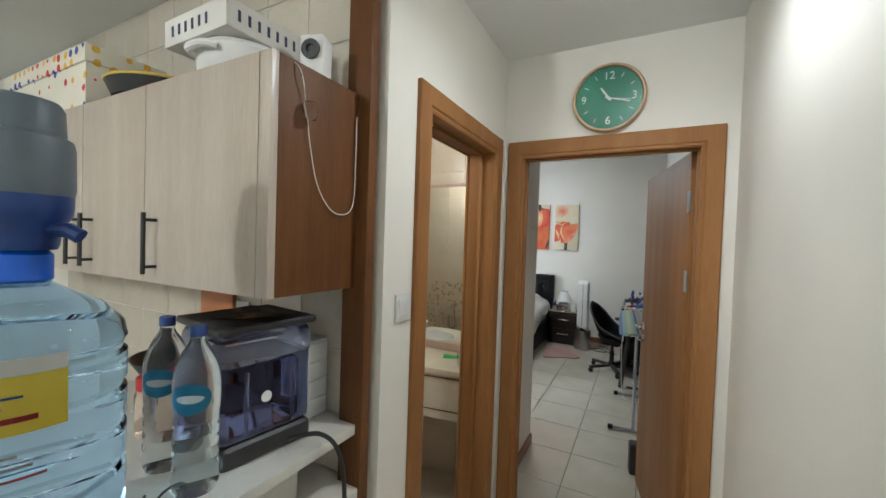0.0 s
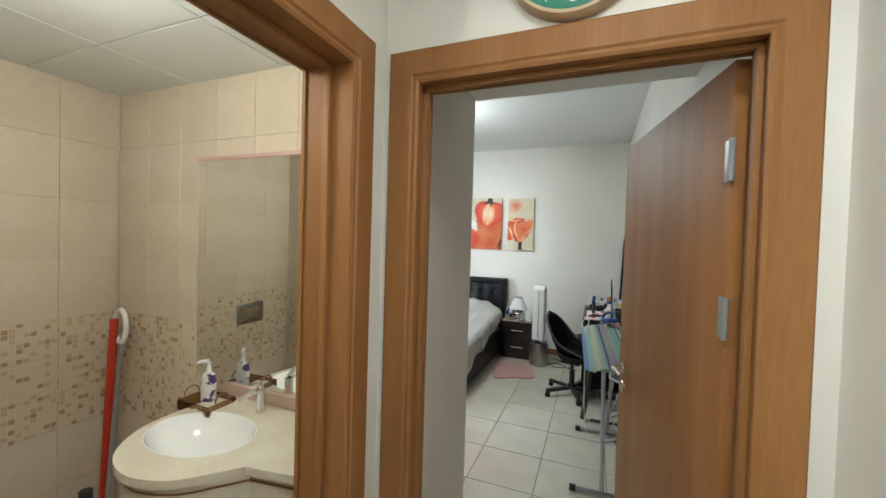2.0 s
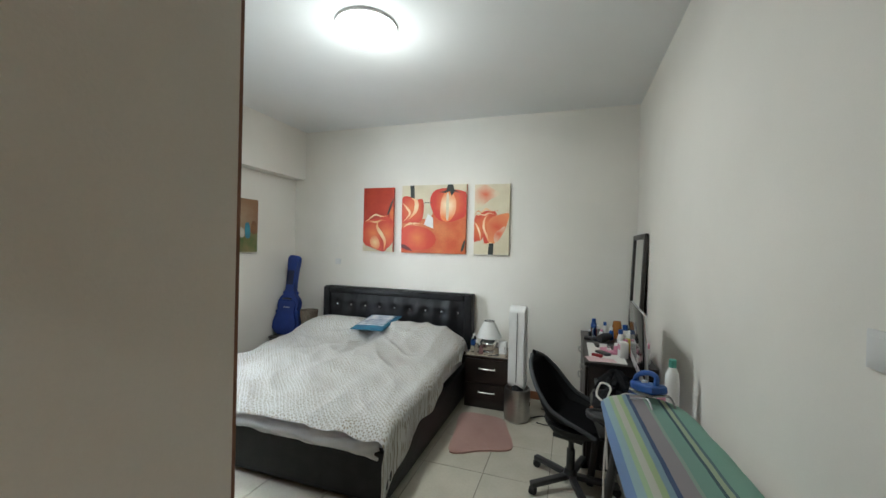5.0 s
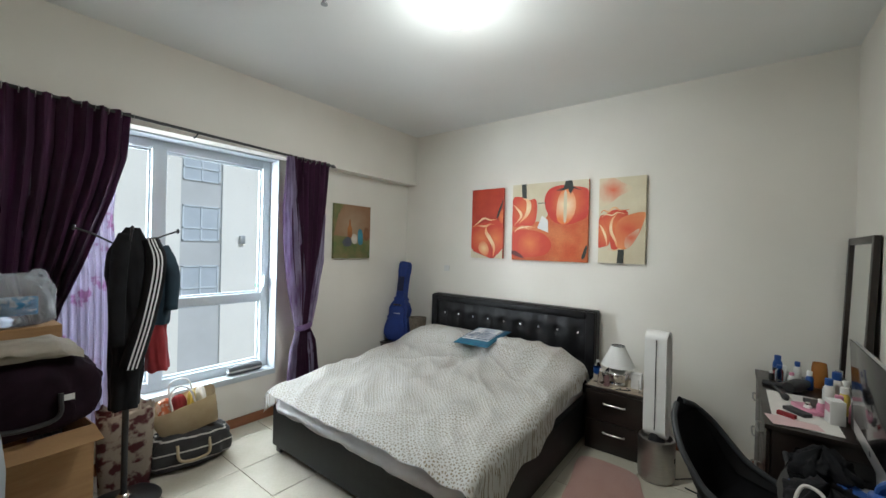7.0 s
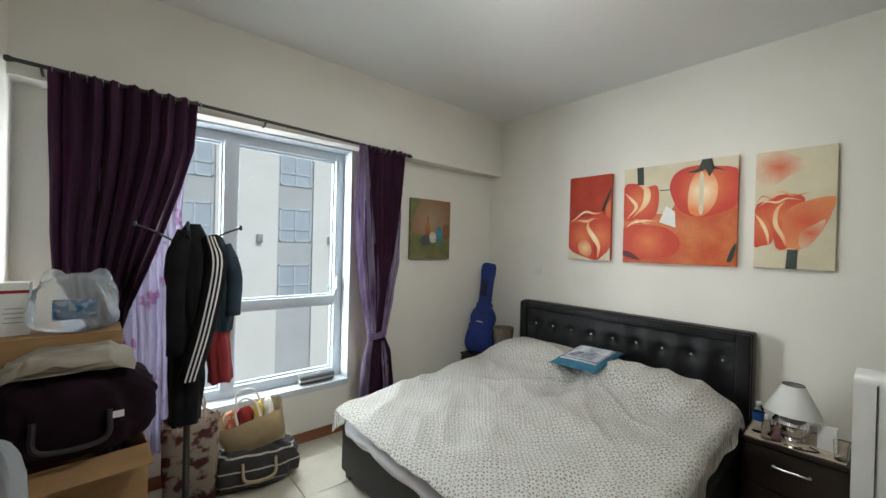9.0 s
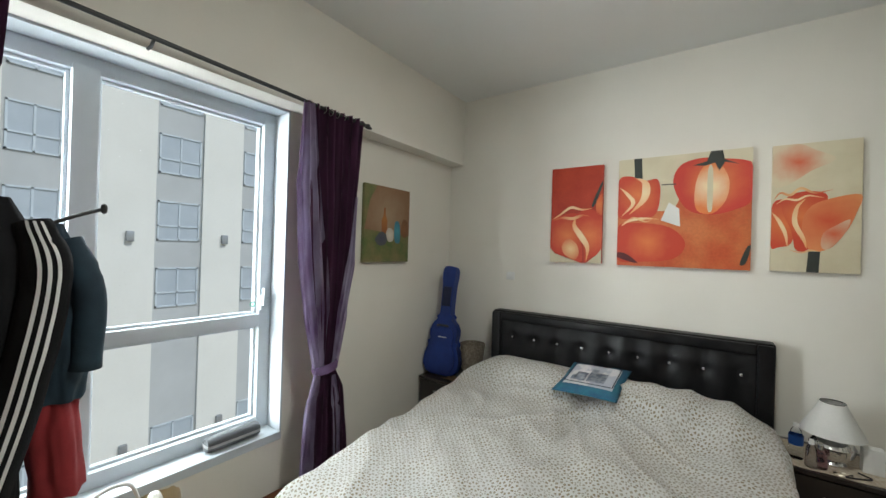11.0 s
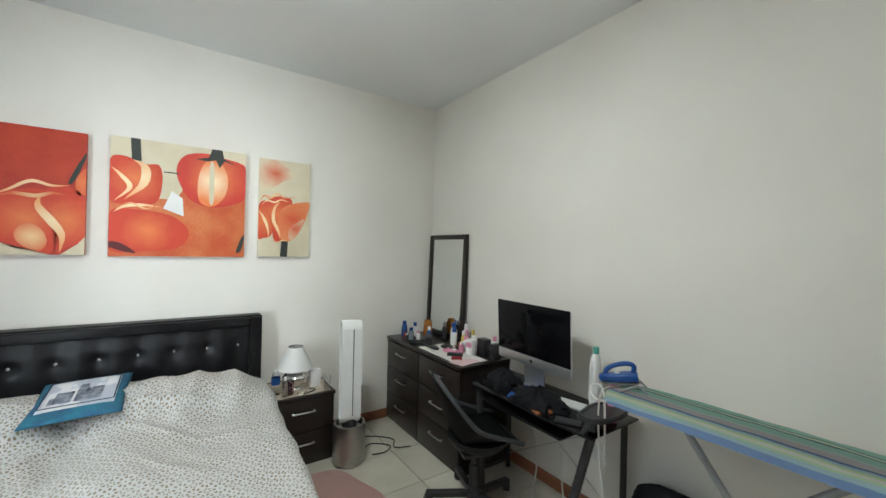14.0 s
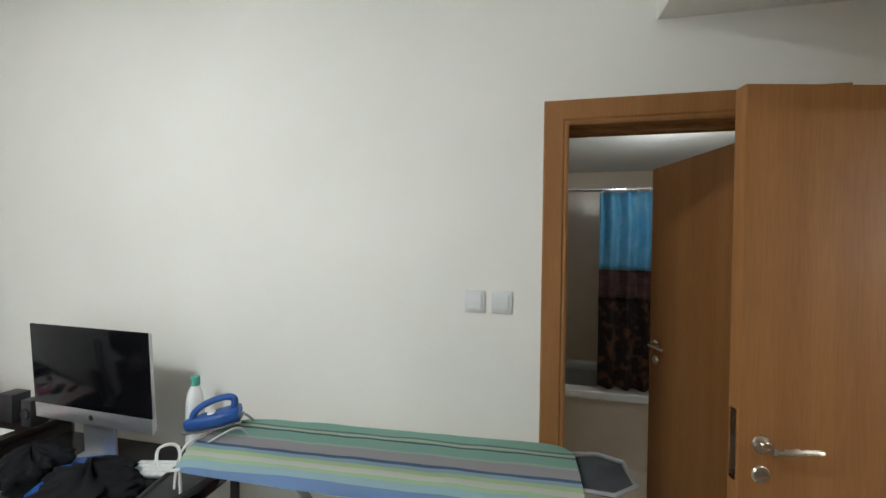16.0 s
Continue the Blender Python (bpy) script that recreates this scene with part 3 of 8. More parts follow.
# ---- bed ----
def bed():
    root = thing("bed", pose(-0.405, 5.59, 0), "black leatherette double bed with a tufted headboard, made up", "bed")
    w, ln = 0.945, 2.10
    part("foot_rail", box(-w, w, 0.0, 0.06, 0.05, 0.37, 0.018, 3), LEATHER, root)
    for s in (-1, 1):
        part("side_rail", box(s * w - 0.03 - s * 0.03, s * w + 0.03 - s * 0.03, 0.061, ln - 0.08, 0.05, 0.37, 0.018, 3), LEATHER, root)
        for y in (0.05, ln - 0.2):
            part("foot", box(s * (w - 0.06) - 0.03, s * (w - 0.06) + 0.03, y - 0.03, y + 0.03, 0, 0.052, 0.006), BLACKPL, root)
    part("slat_base", box(-w + 0.065, w - 0.065, 0.065, ln - 0.08, 0.20, 0.27), BLACKWOOD, root)
    hb = part("headboard", box(-0.96, 0.96, ln - 0.08, ln + 0.04, 0.05, 1.10, 0.02, 3), LEATHER, root, "tufted black leatherette headboard with crystal buttons")
    for x0, x1, z0, z1 in ((-0.955, -0.87, 0.3, 1.09), (0.87, 0.955, 0.3, 1.09), (-0.87, 0.87, 1.025, 1.09)):
        part("padded_border", box(x0, x1, ln - 0.115, ln - 0.075, z0, z1, 0.017, 3), LEATHER, hb)
    xs = [-0.765 + k * (1.56 / 8) for k in range(9)]

    def pad(u, v):
        x, z = -0.865 + 1.73 * u, 0.30 + 0.72 * v
        d = 0.022 * min(1, 12 * u, 12 * (1 - u), 8 * (1 - v))
        for bx in xs:
            for bz in (0.885, 0.63):
                r = math.hypot(x - bx, z - bz)
                d -= 0.020 * math.exp(-(r / 0.035) ** 2)
        d += 0.006 * math.cos((x - xs[0]) / 0.195 * 2 * math.pi + math.pi) * (1 if z > 0.5 else 0.3)
        return (x, ln - 0.082 - max(d, -0.004), z)
    part("tufted_panel", sheet(pad, 120, 44), LEATHER, hb, smooth=180)
    for bx in xs:
        part("button", lathe([(0, 0), (0.010, 0.001), (0.011, 0.005), (0.006, 0.010), (0, 0.011)], 8, m=pose(bx, ln - 0.084, 0.885, 90)), CRYSTAL, hb, "clear crystal button")
    part("mattress", box(-w + 0.07, w - 0.07, 0.07, ln - 0.125, 0.272, 0.485, 0.05, 4), WHITECLOTH, root, "white mattress with a white sheet")
    return root


def duvet():
    """A padded cover that rises over two pillows and hangs over the long sides and the foot."""
    cx, y0, y1 = -0.405, 5.53, 7.44

    def top(x, y):
        z = 0.525 + 0.13 * max(0, min(1, (y - 5.6) / 1.5)) ** 1.2
        for px in (-0.46, 0.46):
            g = math.exp(-((x - cx - px) / 0.43) ** 6) * math.exp(-((y - 7.30) / 0.28) ** 4)
            z += 0.13 * g
        z += 0.012 * wav(x, y, 0, 4.0) + 0.02 * wav(x, y, 3, 1.7)
        f = (x - cx) * 0.8 + (y - 6.3) * 0.55
        z += 0.016 * math.sin(f * 9 + 2.2 * wav(x, y, 5, 2.0)) * math.exp(-((x - cx - 0.45) / 0.45) ** 2) * math.exp(-((y - 6.5) / 0.6) ** 2)
        z += 0.010 * math.sin((x + 0.6 * y) * 14 + 3 * wav(x, y, 8, 1.5)) * math.exp(-((y - 5.9) / 0.5) ** 2)
        r = math.hypot((x - cx - 0.10) / 0.75, (y - 6.75) / 0.75)
        a = math.atan2(y - 7.1, x - cx - 0.05)
        z += 0.020 * (1 - abs(math.sin(a * 5.5 + 2.0 * wav(x, y, 11, 1.3)))) ** 3 * math.exp(-((r - 0.55) / 0.35) ** 2)
        z -= 0.045 * math.exp(-((x - cx) / 0.10) ** 2) * math.exp(-((y - 7.0) / 0.35) ** 2)
        z += 0.020 * (1 - abs(wav(x * 0.9 - 0.4 * y, y * 0.35 + x * 0.15, 21, 4.0)) * 3) * math.exp(-((x - cx - 0.55) / 0.5) ** 2)
        z += 0.014 * (1 - abs(wav(x * 1.0 + 0.5 * y, y * 0.5 - x * 0.2, 14, 5.0)) * 2.2)
        return z

    def fn(u, v):
        y = y0 + (y1 - y0) * v
        half_l = 0.965 + 0.02 * wav(0, y, 2, 5)
        fall_r = (0.24 - 0.10 * v + 0.05 * math.sin(5.0 * v + 0.5) * v) + 0.16 * math.exp(-((v - 0.03) / 0.10) ** 2)
        fall_l = 0.13 + 0.03 * wav(1, y, 4, 4)
        s = -half_l - fall_l + u * (2 * half_l + fall_l + fall_r)
        r = 0.07
        edge = half_l

        def wrap(a):
            """Arc length beyond the edge to sideways and down."""
            if a <= 0:
                return a, 0
            if a < r * math.pi / 2:
                return r * math.sin(a / r), r * (1 - math.cos(a / r))
            return r + 0.015 * math.sin(9 * y + 4 * wav(y, 2)) * min(1, (a - r) * 6), r + (a - r * math.pi / 2)
        if s > 0:
            dx, dz = wrap(s - (edge - r))
            x = edge - r + dx
        else:
            dx, dz = wrap(-s - (edge - r))
            x = -(edge - r) - dx
        a = (0.10 - v) / 0.10
        z = top(cx + x, y) - dz
        if a > 0:
            z -= 0.06 * a ** 2.5
        if v > 0.93:
            z -= 0.10 * ((v - 0.93) / 0.07) ** 2
        if dz > 0.05:
            x += 0.008 * wav(y * 3, dz * 5, 1, 2)
        return (cx + x, y + 0.012 * wav(x, 0, 7, 5) * (1 - v) - 0.02 * dz * (1 - v), z)
    ob = solo("duvet", sheet(fn, 150, 160, 0.012), DUVET, "cream cotton duvet printed with small brown rosettes, creased", "bedding", smooth=180)
    with_uv(ob, lambda c: (c.x * 1.0, c.y + (0.5 - c.z) * 0.0))

    def under(u, v):
        x = cx - 0.90 + 1.80 * u
        puff = math.sin(math.pi * min(1, v * 1.05)) ** 0.7 * min(1, 14 * u, 14 * (1 - u))
        pleat = 0.014 * math.sin(x * 17 + 3 * wav(x, v, 2, 3)) * v + 0.010 * wav(x * 4, v * 3, 5, 1.5)
        return (x, 5.60 - 0.075 * puff - pleat, 0.455 - 0.115 * v - 0.02 * wav(x * 2, 0, 1, 2) * v - 0.045 * v * max(0, u - 0.5))
    solo("bed_sheet", sheet(under, 110, 14, 0.006), WHITECLOTH, "white sheet hanging over the foot of the bed", "bedding", smooth=180)


bed()
duvet()


def cushion():
    root = thing("cushion", pose(-0.398, 7.195, 0.785, 9, -2, -1), "flat blue cushion with a printed city picture, lying on the duvet", "cushion")

    def fn(sgn, w, h, t):
        def f(u, v):
            a, b = 2 * u - 1, 2 * v - 1
            k = (1 - a ** 4) * (1 - b ** 4)
            return (w * a * (1 - 0.05 * (1 - b * b) * 0.0 - 0.06 * (1 - abs(b))), h * b * (1 - 0.06 * (1 - abs(a))), sgn * t * max(0, k) ** 0.5)
        return f
    bm = sheet(fn(1, 0.195, 0.235, 0.028), 24, 24)
    sheet(fn(-1, 0.195, 0.235, 0.02), 24, 24, bm=bm)
    bmesh.ops.remove_doubles(bm, verts=bm.verts[:], dist=0.0005)
    part("cover", bm, material("teal_blue_cover", (0.016, 0.075, 0.15), 0.8, second=(0.02, 0.13, 0.19), scale=16, grain=0.08), root, smooth=180)

    def pic(u, v):
        a, b = (2 * u - 1) * 0.80, (2 * v - 1) * 0.72 + 0.06
        k = (1 - a ** 4) * (1 - b ** 4)
        return (0.188 * a, 0.225 * b, 0.0285 * k ** 0.5 + 0.0012)
    part("printed_panel", sheet(pic, 16, 16), material("printed_picture", (0.62, 0.62, 0.64), 0.8, second=(0.42, 0.45, 0.52), scale=13, low=0.5, high=0.56, stretch=(1, 0.7, 1)), root, "pale printed city picture", smooth=180)

    def patch(x0, x1, y0, y1):
        return lambda u, v: (x0 + (x1 - x0) * u, y0 + (y1 - y0) * v, 0.0310 - 0.25 * max(abs(x0 + (x1 - x0) * u), abs(y0 + (y1 - y0) * v)) ** 2.6)
    city = material("printed_slate_blue", (0.24, 0.27, 0.35), 0.8, second=(0.45, 0.48, 0.54), scale=30, low=0.4, high=0.6)
    navy = material("printed_navy_border", (0.02, 0.03, 0.06), 0.8, scale=20)
    for x0, x1, y0, y1 in ((-0.10, -0.03, -0.09, 0.03), (-0.02, 0.02, -0.09, 0.10), (0.02, 0.09, -0.09, 0.05), (-0.12, -0.10, -0.09, -0.02)):
        part("printed_tower", sheet(patch(x0, x1, y0, y1), 4, 6, 0.0006), city, root, smooth=180)
    for x0, x1, y0, y1 in ((-0.150, 0.150, -0.125, -0.115), (-0.150, 0.150, 0.165, 0.175), (-0.150, -0.143, -0.115, 0.165), (0.143, 0.150, -0.115, 0.165)):
        part("printed_border", sheet(patch(x0, x1, y0, y1), 12, 12, 0.0006), navy, root, smooth=180)


cushion()


# ---- nightstands and what stands on them ----
def nightstand(name, x0, x1, y0, y1, h, label, group="nightstands"):
    root = thing(name, pose(x0, y0, 0), label, "nightstand", group)
    w, d = x1 - x0, y1 - y0
    part("body", box(0, w, 0.018, d, 0.0, h - 0.022, 0.003), BLACKWOOD, root)
    part("top", box(-0.006, w + 0.006, -0.006, d, h - 0.022, h, 0.004), BLACKWOOD, root)
    for z0, z1 in ((0.03, h / 2 - 0.012), (h / 2 - 0.006, h - 0.03)):
        dr = part("drawer_front", box(0.006, w - 0.006, 0.0, 0.017, z0, z1, 0.002), BLACKWOOD, root)
        hd = part("handle", tube(smooth_line([(w / 2 - 0.075, 0.0, (z0 + z1) / 2 + 0.03), (w / 2 - 0.07, -0.022, (z0 + z1) / 2 + 0.03), (w / 2 + 0.07, -0.022, (z0 + z1) / 2 + 0.03), (w / 2 + 0.075, 0.0, (z0 + z1) / 2 + 0.03)], 4), 0.006, 8), STEEL, dr, "brushed steel bar handle")
    return root


nightstand("nightstand", 0.565, 1.03, 7.29, 7.72, 0.525, "black-brown two-drawer nightstand with steel bar handles")
nightstand("nightstand", -1.93, -1.42, 7.29, 7.72, 0.47, "black-brown two-drawer nightstand under the guitar case")
solo("lace_doily", outline([(0.575 + 0.435 * (0.5 + 0.5 * sx * (1 + 0.015 * math.sin(k))), 7.31 + 0.36 * (0.5 + 0.5 * sy)) for k, (sx, sy) in enumerate([(-1, -1), (-0.6, -1.04), (-0.2, -0.98), (0.2, -1.04), (0.6, -0.99), (1, -1), (1.02, -0.4), (0.99, 0.3), (1, 1), (0, 1), (-1, 1), (-1.02, 0.2)])], 0.526, 0.529), material("beige_lace", (0.50, 0.44, 0.36), 0.9, second=(0.40, 0.33, 0.25), scale=60, grain=0.1), "beige cloth lying on the nightstand", "cloth")


def bottle(name, x, y, z, prof, mats, label, category="bottle", group="", seg=16, squash=(1, 1), rz=0):
    """A lathed vessel: prof is a list of (part name, profile, material key, label)."""
    root = thing(name, pose(x, y, z, 0, 0, rz), label, category, group)
    for n, p, mt, lb in prof:
        part(n, lathe(p, seg, squash=squash), mt, root, lb)
    return root


def simple_bottle(x, y, z, r, h, body, cap, label, neck=0.4, ch=0.2, group="toiletries on the dresser", squash=(1, 1)):
    hb = h * (1 - ch)
    return bottle("toiletry_bottle", x, y, z, [("body", [(0, 0), (r * 0.92, 0), (r, 0.004), (r, hb * 0.75), (r * 0.85, hb * 0.9), (r * neck, hb), (0, hb)], body, ""), ("cap", [(0, hb), (r * neck * 1.15, hb), (r * neck * 1.15, h - 0.003), (r * neck, h), (0, h)], cap, "")], None, label, "bottle", group, 14, squash)


lamp_r = thing("table_lamp", pose(0.775, 7.47, 0.529), "silver table lamp with a white conical shade on the nightstand", "lamp")
part("base", lathe([(0, 0), (0.055, 0), (0.06, 0.008), (0.05, 0.02), (0.085, 0.06), (0.095, 0.10), (0.07, 0.14), (0.03, 0.155), (0.012, 0.16), (0.012, 0.22), (0, 0.22)], 28), CHROME, lamp_r, "rounded mirror-silver base")
part("shade", lathe([(0.132, 0.16), (0.052, 0.325), (0.050, 0.325), (0.130, 0.16)], 28), material("white_lamp_shade", (0.66, 0.66, 0.64), 0.8, scale=5, grain=0.02), lamp_r, "white fabric shade")
part("shade_ring", tube([(0.051 * math.cos(k * math.pi / 8), 0.051 * math.sin(k * math.pi / 8), 0.326) for k in range(16)], 0.0025, 6, closed=True), BLACKMET, lamp_r)
bottle("water_bottle", 0.625, 7.42, 0.529, [("body", [(0, 0), (0.030, 0), (0.032, 0.01), (0.031, 0.12), (0.022, 0.15), (0.012, 0.17), (0, 0.17)], clear("clear_plastic", (0.93, 0.96, 0.98), 0.05, 1.1), ""), ("label_band", [(0.0325, 0.075), (0.0325, 0.125), (0.0322, 0.125), (0.0322, 0.075)], BLUEPL, "blue label band"), ("cap", [(0, 0.17), (0.014, 0.17), (0.014, 0.187), (0, 0.187)], WHITEPL, "")], None, "small clear water bottle with a blue label")
bottle("perfume_bottle", 0.715, 7.36, 0.529, [("body", [(0, 0), (0.026, 0), (0.028, 0.012), (0.024, 0.08), (0.01, 0.095), (0, 0.095)], clear("pink_glass", (0.75, 0.5, 0.62), 0.05, 1.3), ""), ("cap", [(0, 0.095), (0.012, 0.095), (0.012, 0.12), (0, 0.122)], CHROME, "")], None, "small pink glass perfume bottle", group="bottles on the nightstand")
bottle("perfume_bottle", 0.675, 7.34, 0.529, [("body", [(0, 0), (0.024, 0), (0.026, 0.01), (0.021, 0.10), (0.011, 0.12), (0, 0.12)], clear("clear_glass", (0.9, 0.88, 0.9), 0.03, 1.35), ""), ("cap", [(0, 0.12), (0.012, 0.12), (0.01, 0.145), (0, 0.146)], WHITEPL, "")], None, "small clear glass perfume bottle", group="bottles on the nightstand")
solo("white_box", box(0.885, 0.965, 7.44, 7.50, 0.529, 0.655, 0.004), WHITEPL, "small white box standing on the nightstand", "box")
bottle("drinking_glass", 0.985, 7.36, 0.529, [("bowl", [(0, 0), (0.025, 0), (0.033, 0.10), (0.0315, 0.10), (0.0235, 0.006), (0, 0.006)], clear("drinking_glass_clear", (0.97, 0.98, 0.98), 0.01, 1.3), "")], None, "empty clear drinking glass", "glass")
solo("power_cable", tube(smooth_line([(0.83, 7.35, 0.535), (0.80, 7.31, 0.535), (0.86, 7.33, 0.536), (0.90, 7.36, 0.536), (0.86, 7.40, 0.536)]), 0.004, 6), BLACKPL, "black cable lying on the nightstand", "cable")
solo("bracelet", tube([(0.79 + 0.03 * math.cos(k * math.pi / 8), 7.335 + 0.02 * math.sin(k * math.pi / 8), 0.533) for k in range(16)], 0.004, 6, closed=True), BRASSY, "thin metal bracelet on the nightstand", "jewellery")

lamp_l = thing("table_lamp", pose(-1.485, 7.47, 0.47), "small table lamp with a woven taupe drum shade", "lamp")
part("shade", lathe([(0.085, 0.10), (0.11, 0.33), (0.107, 0.33), (0.082, 0.10)], 28), WICKER, lamp_l, "woven taupe drum shade")
part("base", lathe([(0, 0), (0.05, 0), (0.052, 0.012), (0.02, 0.03), (0.014, 0.12), (0.012, 0.2), (0, 0.2)], 20), CHROME, lamp_l, "white metal base")
solo("brown_cloth", sheet(lambda u, v: (-1.70 + 0.22 * u, 7.30 + 0.16 * v, 0.472 + 0.012 * abs(wav(u, v, 2, 5)) + (0.02 * (1 - v) if v < 0.2 else 0)), 16, 12, 0.004), material("tan_cloth", (0.36, 0.25, 0.15), 0.9, second=(0.24, 0.16, 0.09), scale=20), "crumpled tan cloth on the nightstand", "cloth", smooth=180)


# ---- guitar case ----
def guitar_case():
    root = thing("guitar_case", pose(-1.79, 7.43, 0.475, -8, 1.5, 12) @ Matrix.Diagonal((0.92, 1, 1, 1)), "upright blue nylon guitar case leaning in the corner", "guitar case")
    half = [(0.0, 0.0), (0.12, 0.005), (0.175, 0.05), (0.185, 0.14), (0.165, 0.22), (0.135, 0.29), (0.145, 0.37), (0.135, 0.44), (0.085, 0.49), (0.058, 0.55), (0.058, 0.80), (0.068, 0.87), (0.066, 0.965), (0.045, 0.99), (0.0, 0.995)]
    pts = smooth_line([(x, 0, z) for x, z in half], 4)
    ring = [(p.x, p.z) for p in pts] + [(-p.x, p.z) for p in pts[-2:0:-1]]
    bm = outline(ring, -0.055, 0.055, 0.022, 3)
    bmesh.ops.transform(bm, matrix=pose(0, 0, 0, 90), verts=bm.verts[:])
    part("shell", bm, BLUECASE, root, smooth=60)
    pk = part("front_pocket", outline([(0.8 * x, 0.03 + 0.86 * (z - 0.03)) for x, z in ring if z < 0.47], 0.0, 0.022, 0.008, 2, m=pose(0, -0.055, 0.02, 90)), BLUECASE, root, smooth=60)
    part("neck_pocket", box(-0.045, 0.045, -0.066, -0.054, 0.62, 0.80, 0.006), material("navy_nylon", (0.006, 0.012, 0.05), 0.6, scale=8), root, "dark navy neck pocket")
    part("handle", tube(smooth_line([(-0.06, -0.08, 0.44), (-0.03, -0.095, 0.445), (0.03, -0.095, 0.445), (0.06, -0.08, 0.44)]), 0.010, 8), BLACKPL, root)
    part("logo_bar", box(-0.04, 0.05, -0.0785, -0.0765, 0.335, 0.343), WHITEPL, pk)


guitar_case()


# ---- fan tower ----
def fan_tower():
    root = thing("bladeless_fan", pose(1.115, 7.19, 0, 0, 0, 80), "tall white bladeless tower fan on a steel drum base", "fan")
    part("drum", lathe([(0, 0.012), (0.116, 0.012), (0.121, 0.02), (0.121, 0.285), (0.117, 0.30), (0.104, 0.302), (0.090, 0.262), (0, 0.26)], 40), STEEL, root, "brushed steel drum base")
    part("foot_ring", lathe([(0, 0), (0.105, 0), (0.105, 0.013), (0, 0.013)], 32), WHITEPL, root)
    part("collar", lathe([(0, 0.26), (0.070, 0.26), (0.062, 0.34), (0, 0.34)], 24, squash=(1, 0.8)), BLACKPL, root, "dark grey collar")
    w, z0, z1 = 0.055, 0.31, 1.07
    path = [(-w, 0, z0 + 0.06)] + [(-w, 0, z0 + 0.06 + k * (z1 - z0 - 0.12) / 8) for k in range(1, 9)]
    path += [(w * math.cos(a), 0, z1 - 0.06 + 0.06 * math.sin(a)) for a in [math.pi * (1 - k / 10) for k in range(1, 10)]]
    path += [(w, 0, z1 - 0.06 - k * (z1 - z0 - 0.12) / 8) for k in range(9)]
    path += [(w * math.cos(a), 0, z0 + 0.06 + 0.06 * math.sin(a)) for a in [-math.pi * k / 10 for k in range(1, 10)]]
    bm = bmesh.new()
    rings = []
    n = len(path)
    for i, p in enumerate(path):
        p = Vector(p)
        way = (Vector(path[(i + 1) % n]) - Vector(path[i - 1])).normalized()
        out = Vector((way.z, 0, -way.x))
        rings.append([bm.verts.new(p + out * a + Vector((0, b, 0))) for a, b in ((0.012, -0.070), (0.018, 0.0), (0.012, 0.075), (-0.008, 0.076), (-0.012, 0.0), (-0.006, -0.072))])
    for a, b in zip(rings, rings[1:] + rings[:1]):
        for k in range(6):
            bm.faces.new((a[k], a[(k + 1) % 6], b[(k + 1) % 6], b[k]))
    part("loop", bm, WHITEPL, root, "white air loop", smooth=50)
    # Thin dark strips on the surface draw the shade in the side grooves.
    for s in (-1, 1):
        part("side_groove", box(s * (w + 0.0165) - 0.003, s * (w + 0.0165) + 0.003, -0.008, -0.004, z0 + 0.06, z1 - 0.05), GREYMESH, root, "dark strip drawn as the shade of a groove")
    part("badge", box(-0.012, 0.012, -0.1235, -0.1205, 0.15, 0.185, 0.002), BLACKPL, root)


fan_tower()


# ---- dresser and mirror ----
def dresser():
    x0, x1, y0, y1, h = 1.69, 2.175, 6.56, 7.73, 0.79
    root = thing("dresser", pose(x0, y0, 0), "black-brown six-drawer dresser with steel handles", "dresser")
    d, w = x1 - x0, y1 - y0
    part("body", box(0.02, d, 0, w, 0.0, h - 0.025, 0.003), BLACKWOOD, root)
    part("top", box(-0.008, d, -0.008, w, h - 0.025, h, 0.004), BLACKWOOD, root)
    for k in range(2):
        for j in range(3):
            a, b = 0.006 + k * w / 2, (k + 1) * w / 2 - 0.006
            z0, z1 = 0.04 + j * 0.24, 0.04 + (j + 1) * 0.24 - 0.008
            dr = part("drawer_front", box(0.0, 0.019, a, b, z0, z1, 0.002), BLACKWOOD, root)
            c, z = (a + b) / 2, (z0 + z1) / 2 + 0.03
            part("handle", tube(smooth_line([(0, c - 0.08, z), (-0.024, c - 0.075, z), (-0.024, c + 0.075, z), (0, c + 0.08, z)], 4), 0.006, 8), STEEL, dr, "brushed steel bar handle")


dresser()


def leaning_mirror():
    root = thing("leaning_mirror", pose(2.135, 7.425, 0.792, 0, 1.9, 0), "tall dark-framed mirror leaning on the wall above the dresser", "mirror")
    w, h, t = 0.305, 0.985, 0.045
    part("backing", box(0.006, 0.014, -w + 0.01, w - 0.01, 0.01, h - 0.01), BLACKPL, root)
    part("glass", box(-0.001, 0.005, -w + t, w - t, t, h - t), MIRROR, root, "silvered mirror glass")
    for a in ((-w, -w + t, 0, h), (w - t, w, 0, h), (-w + t, w - t, 0, t), (-w + t, w - t, h - t, h)):
        part("frame_rail", box(-0.014, 0.016, a[0], a[1], a[2], a[3], 0.004), BLACKWOOD, root)


leaning_mirror()


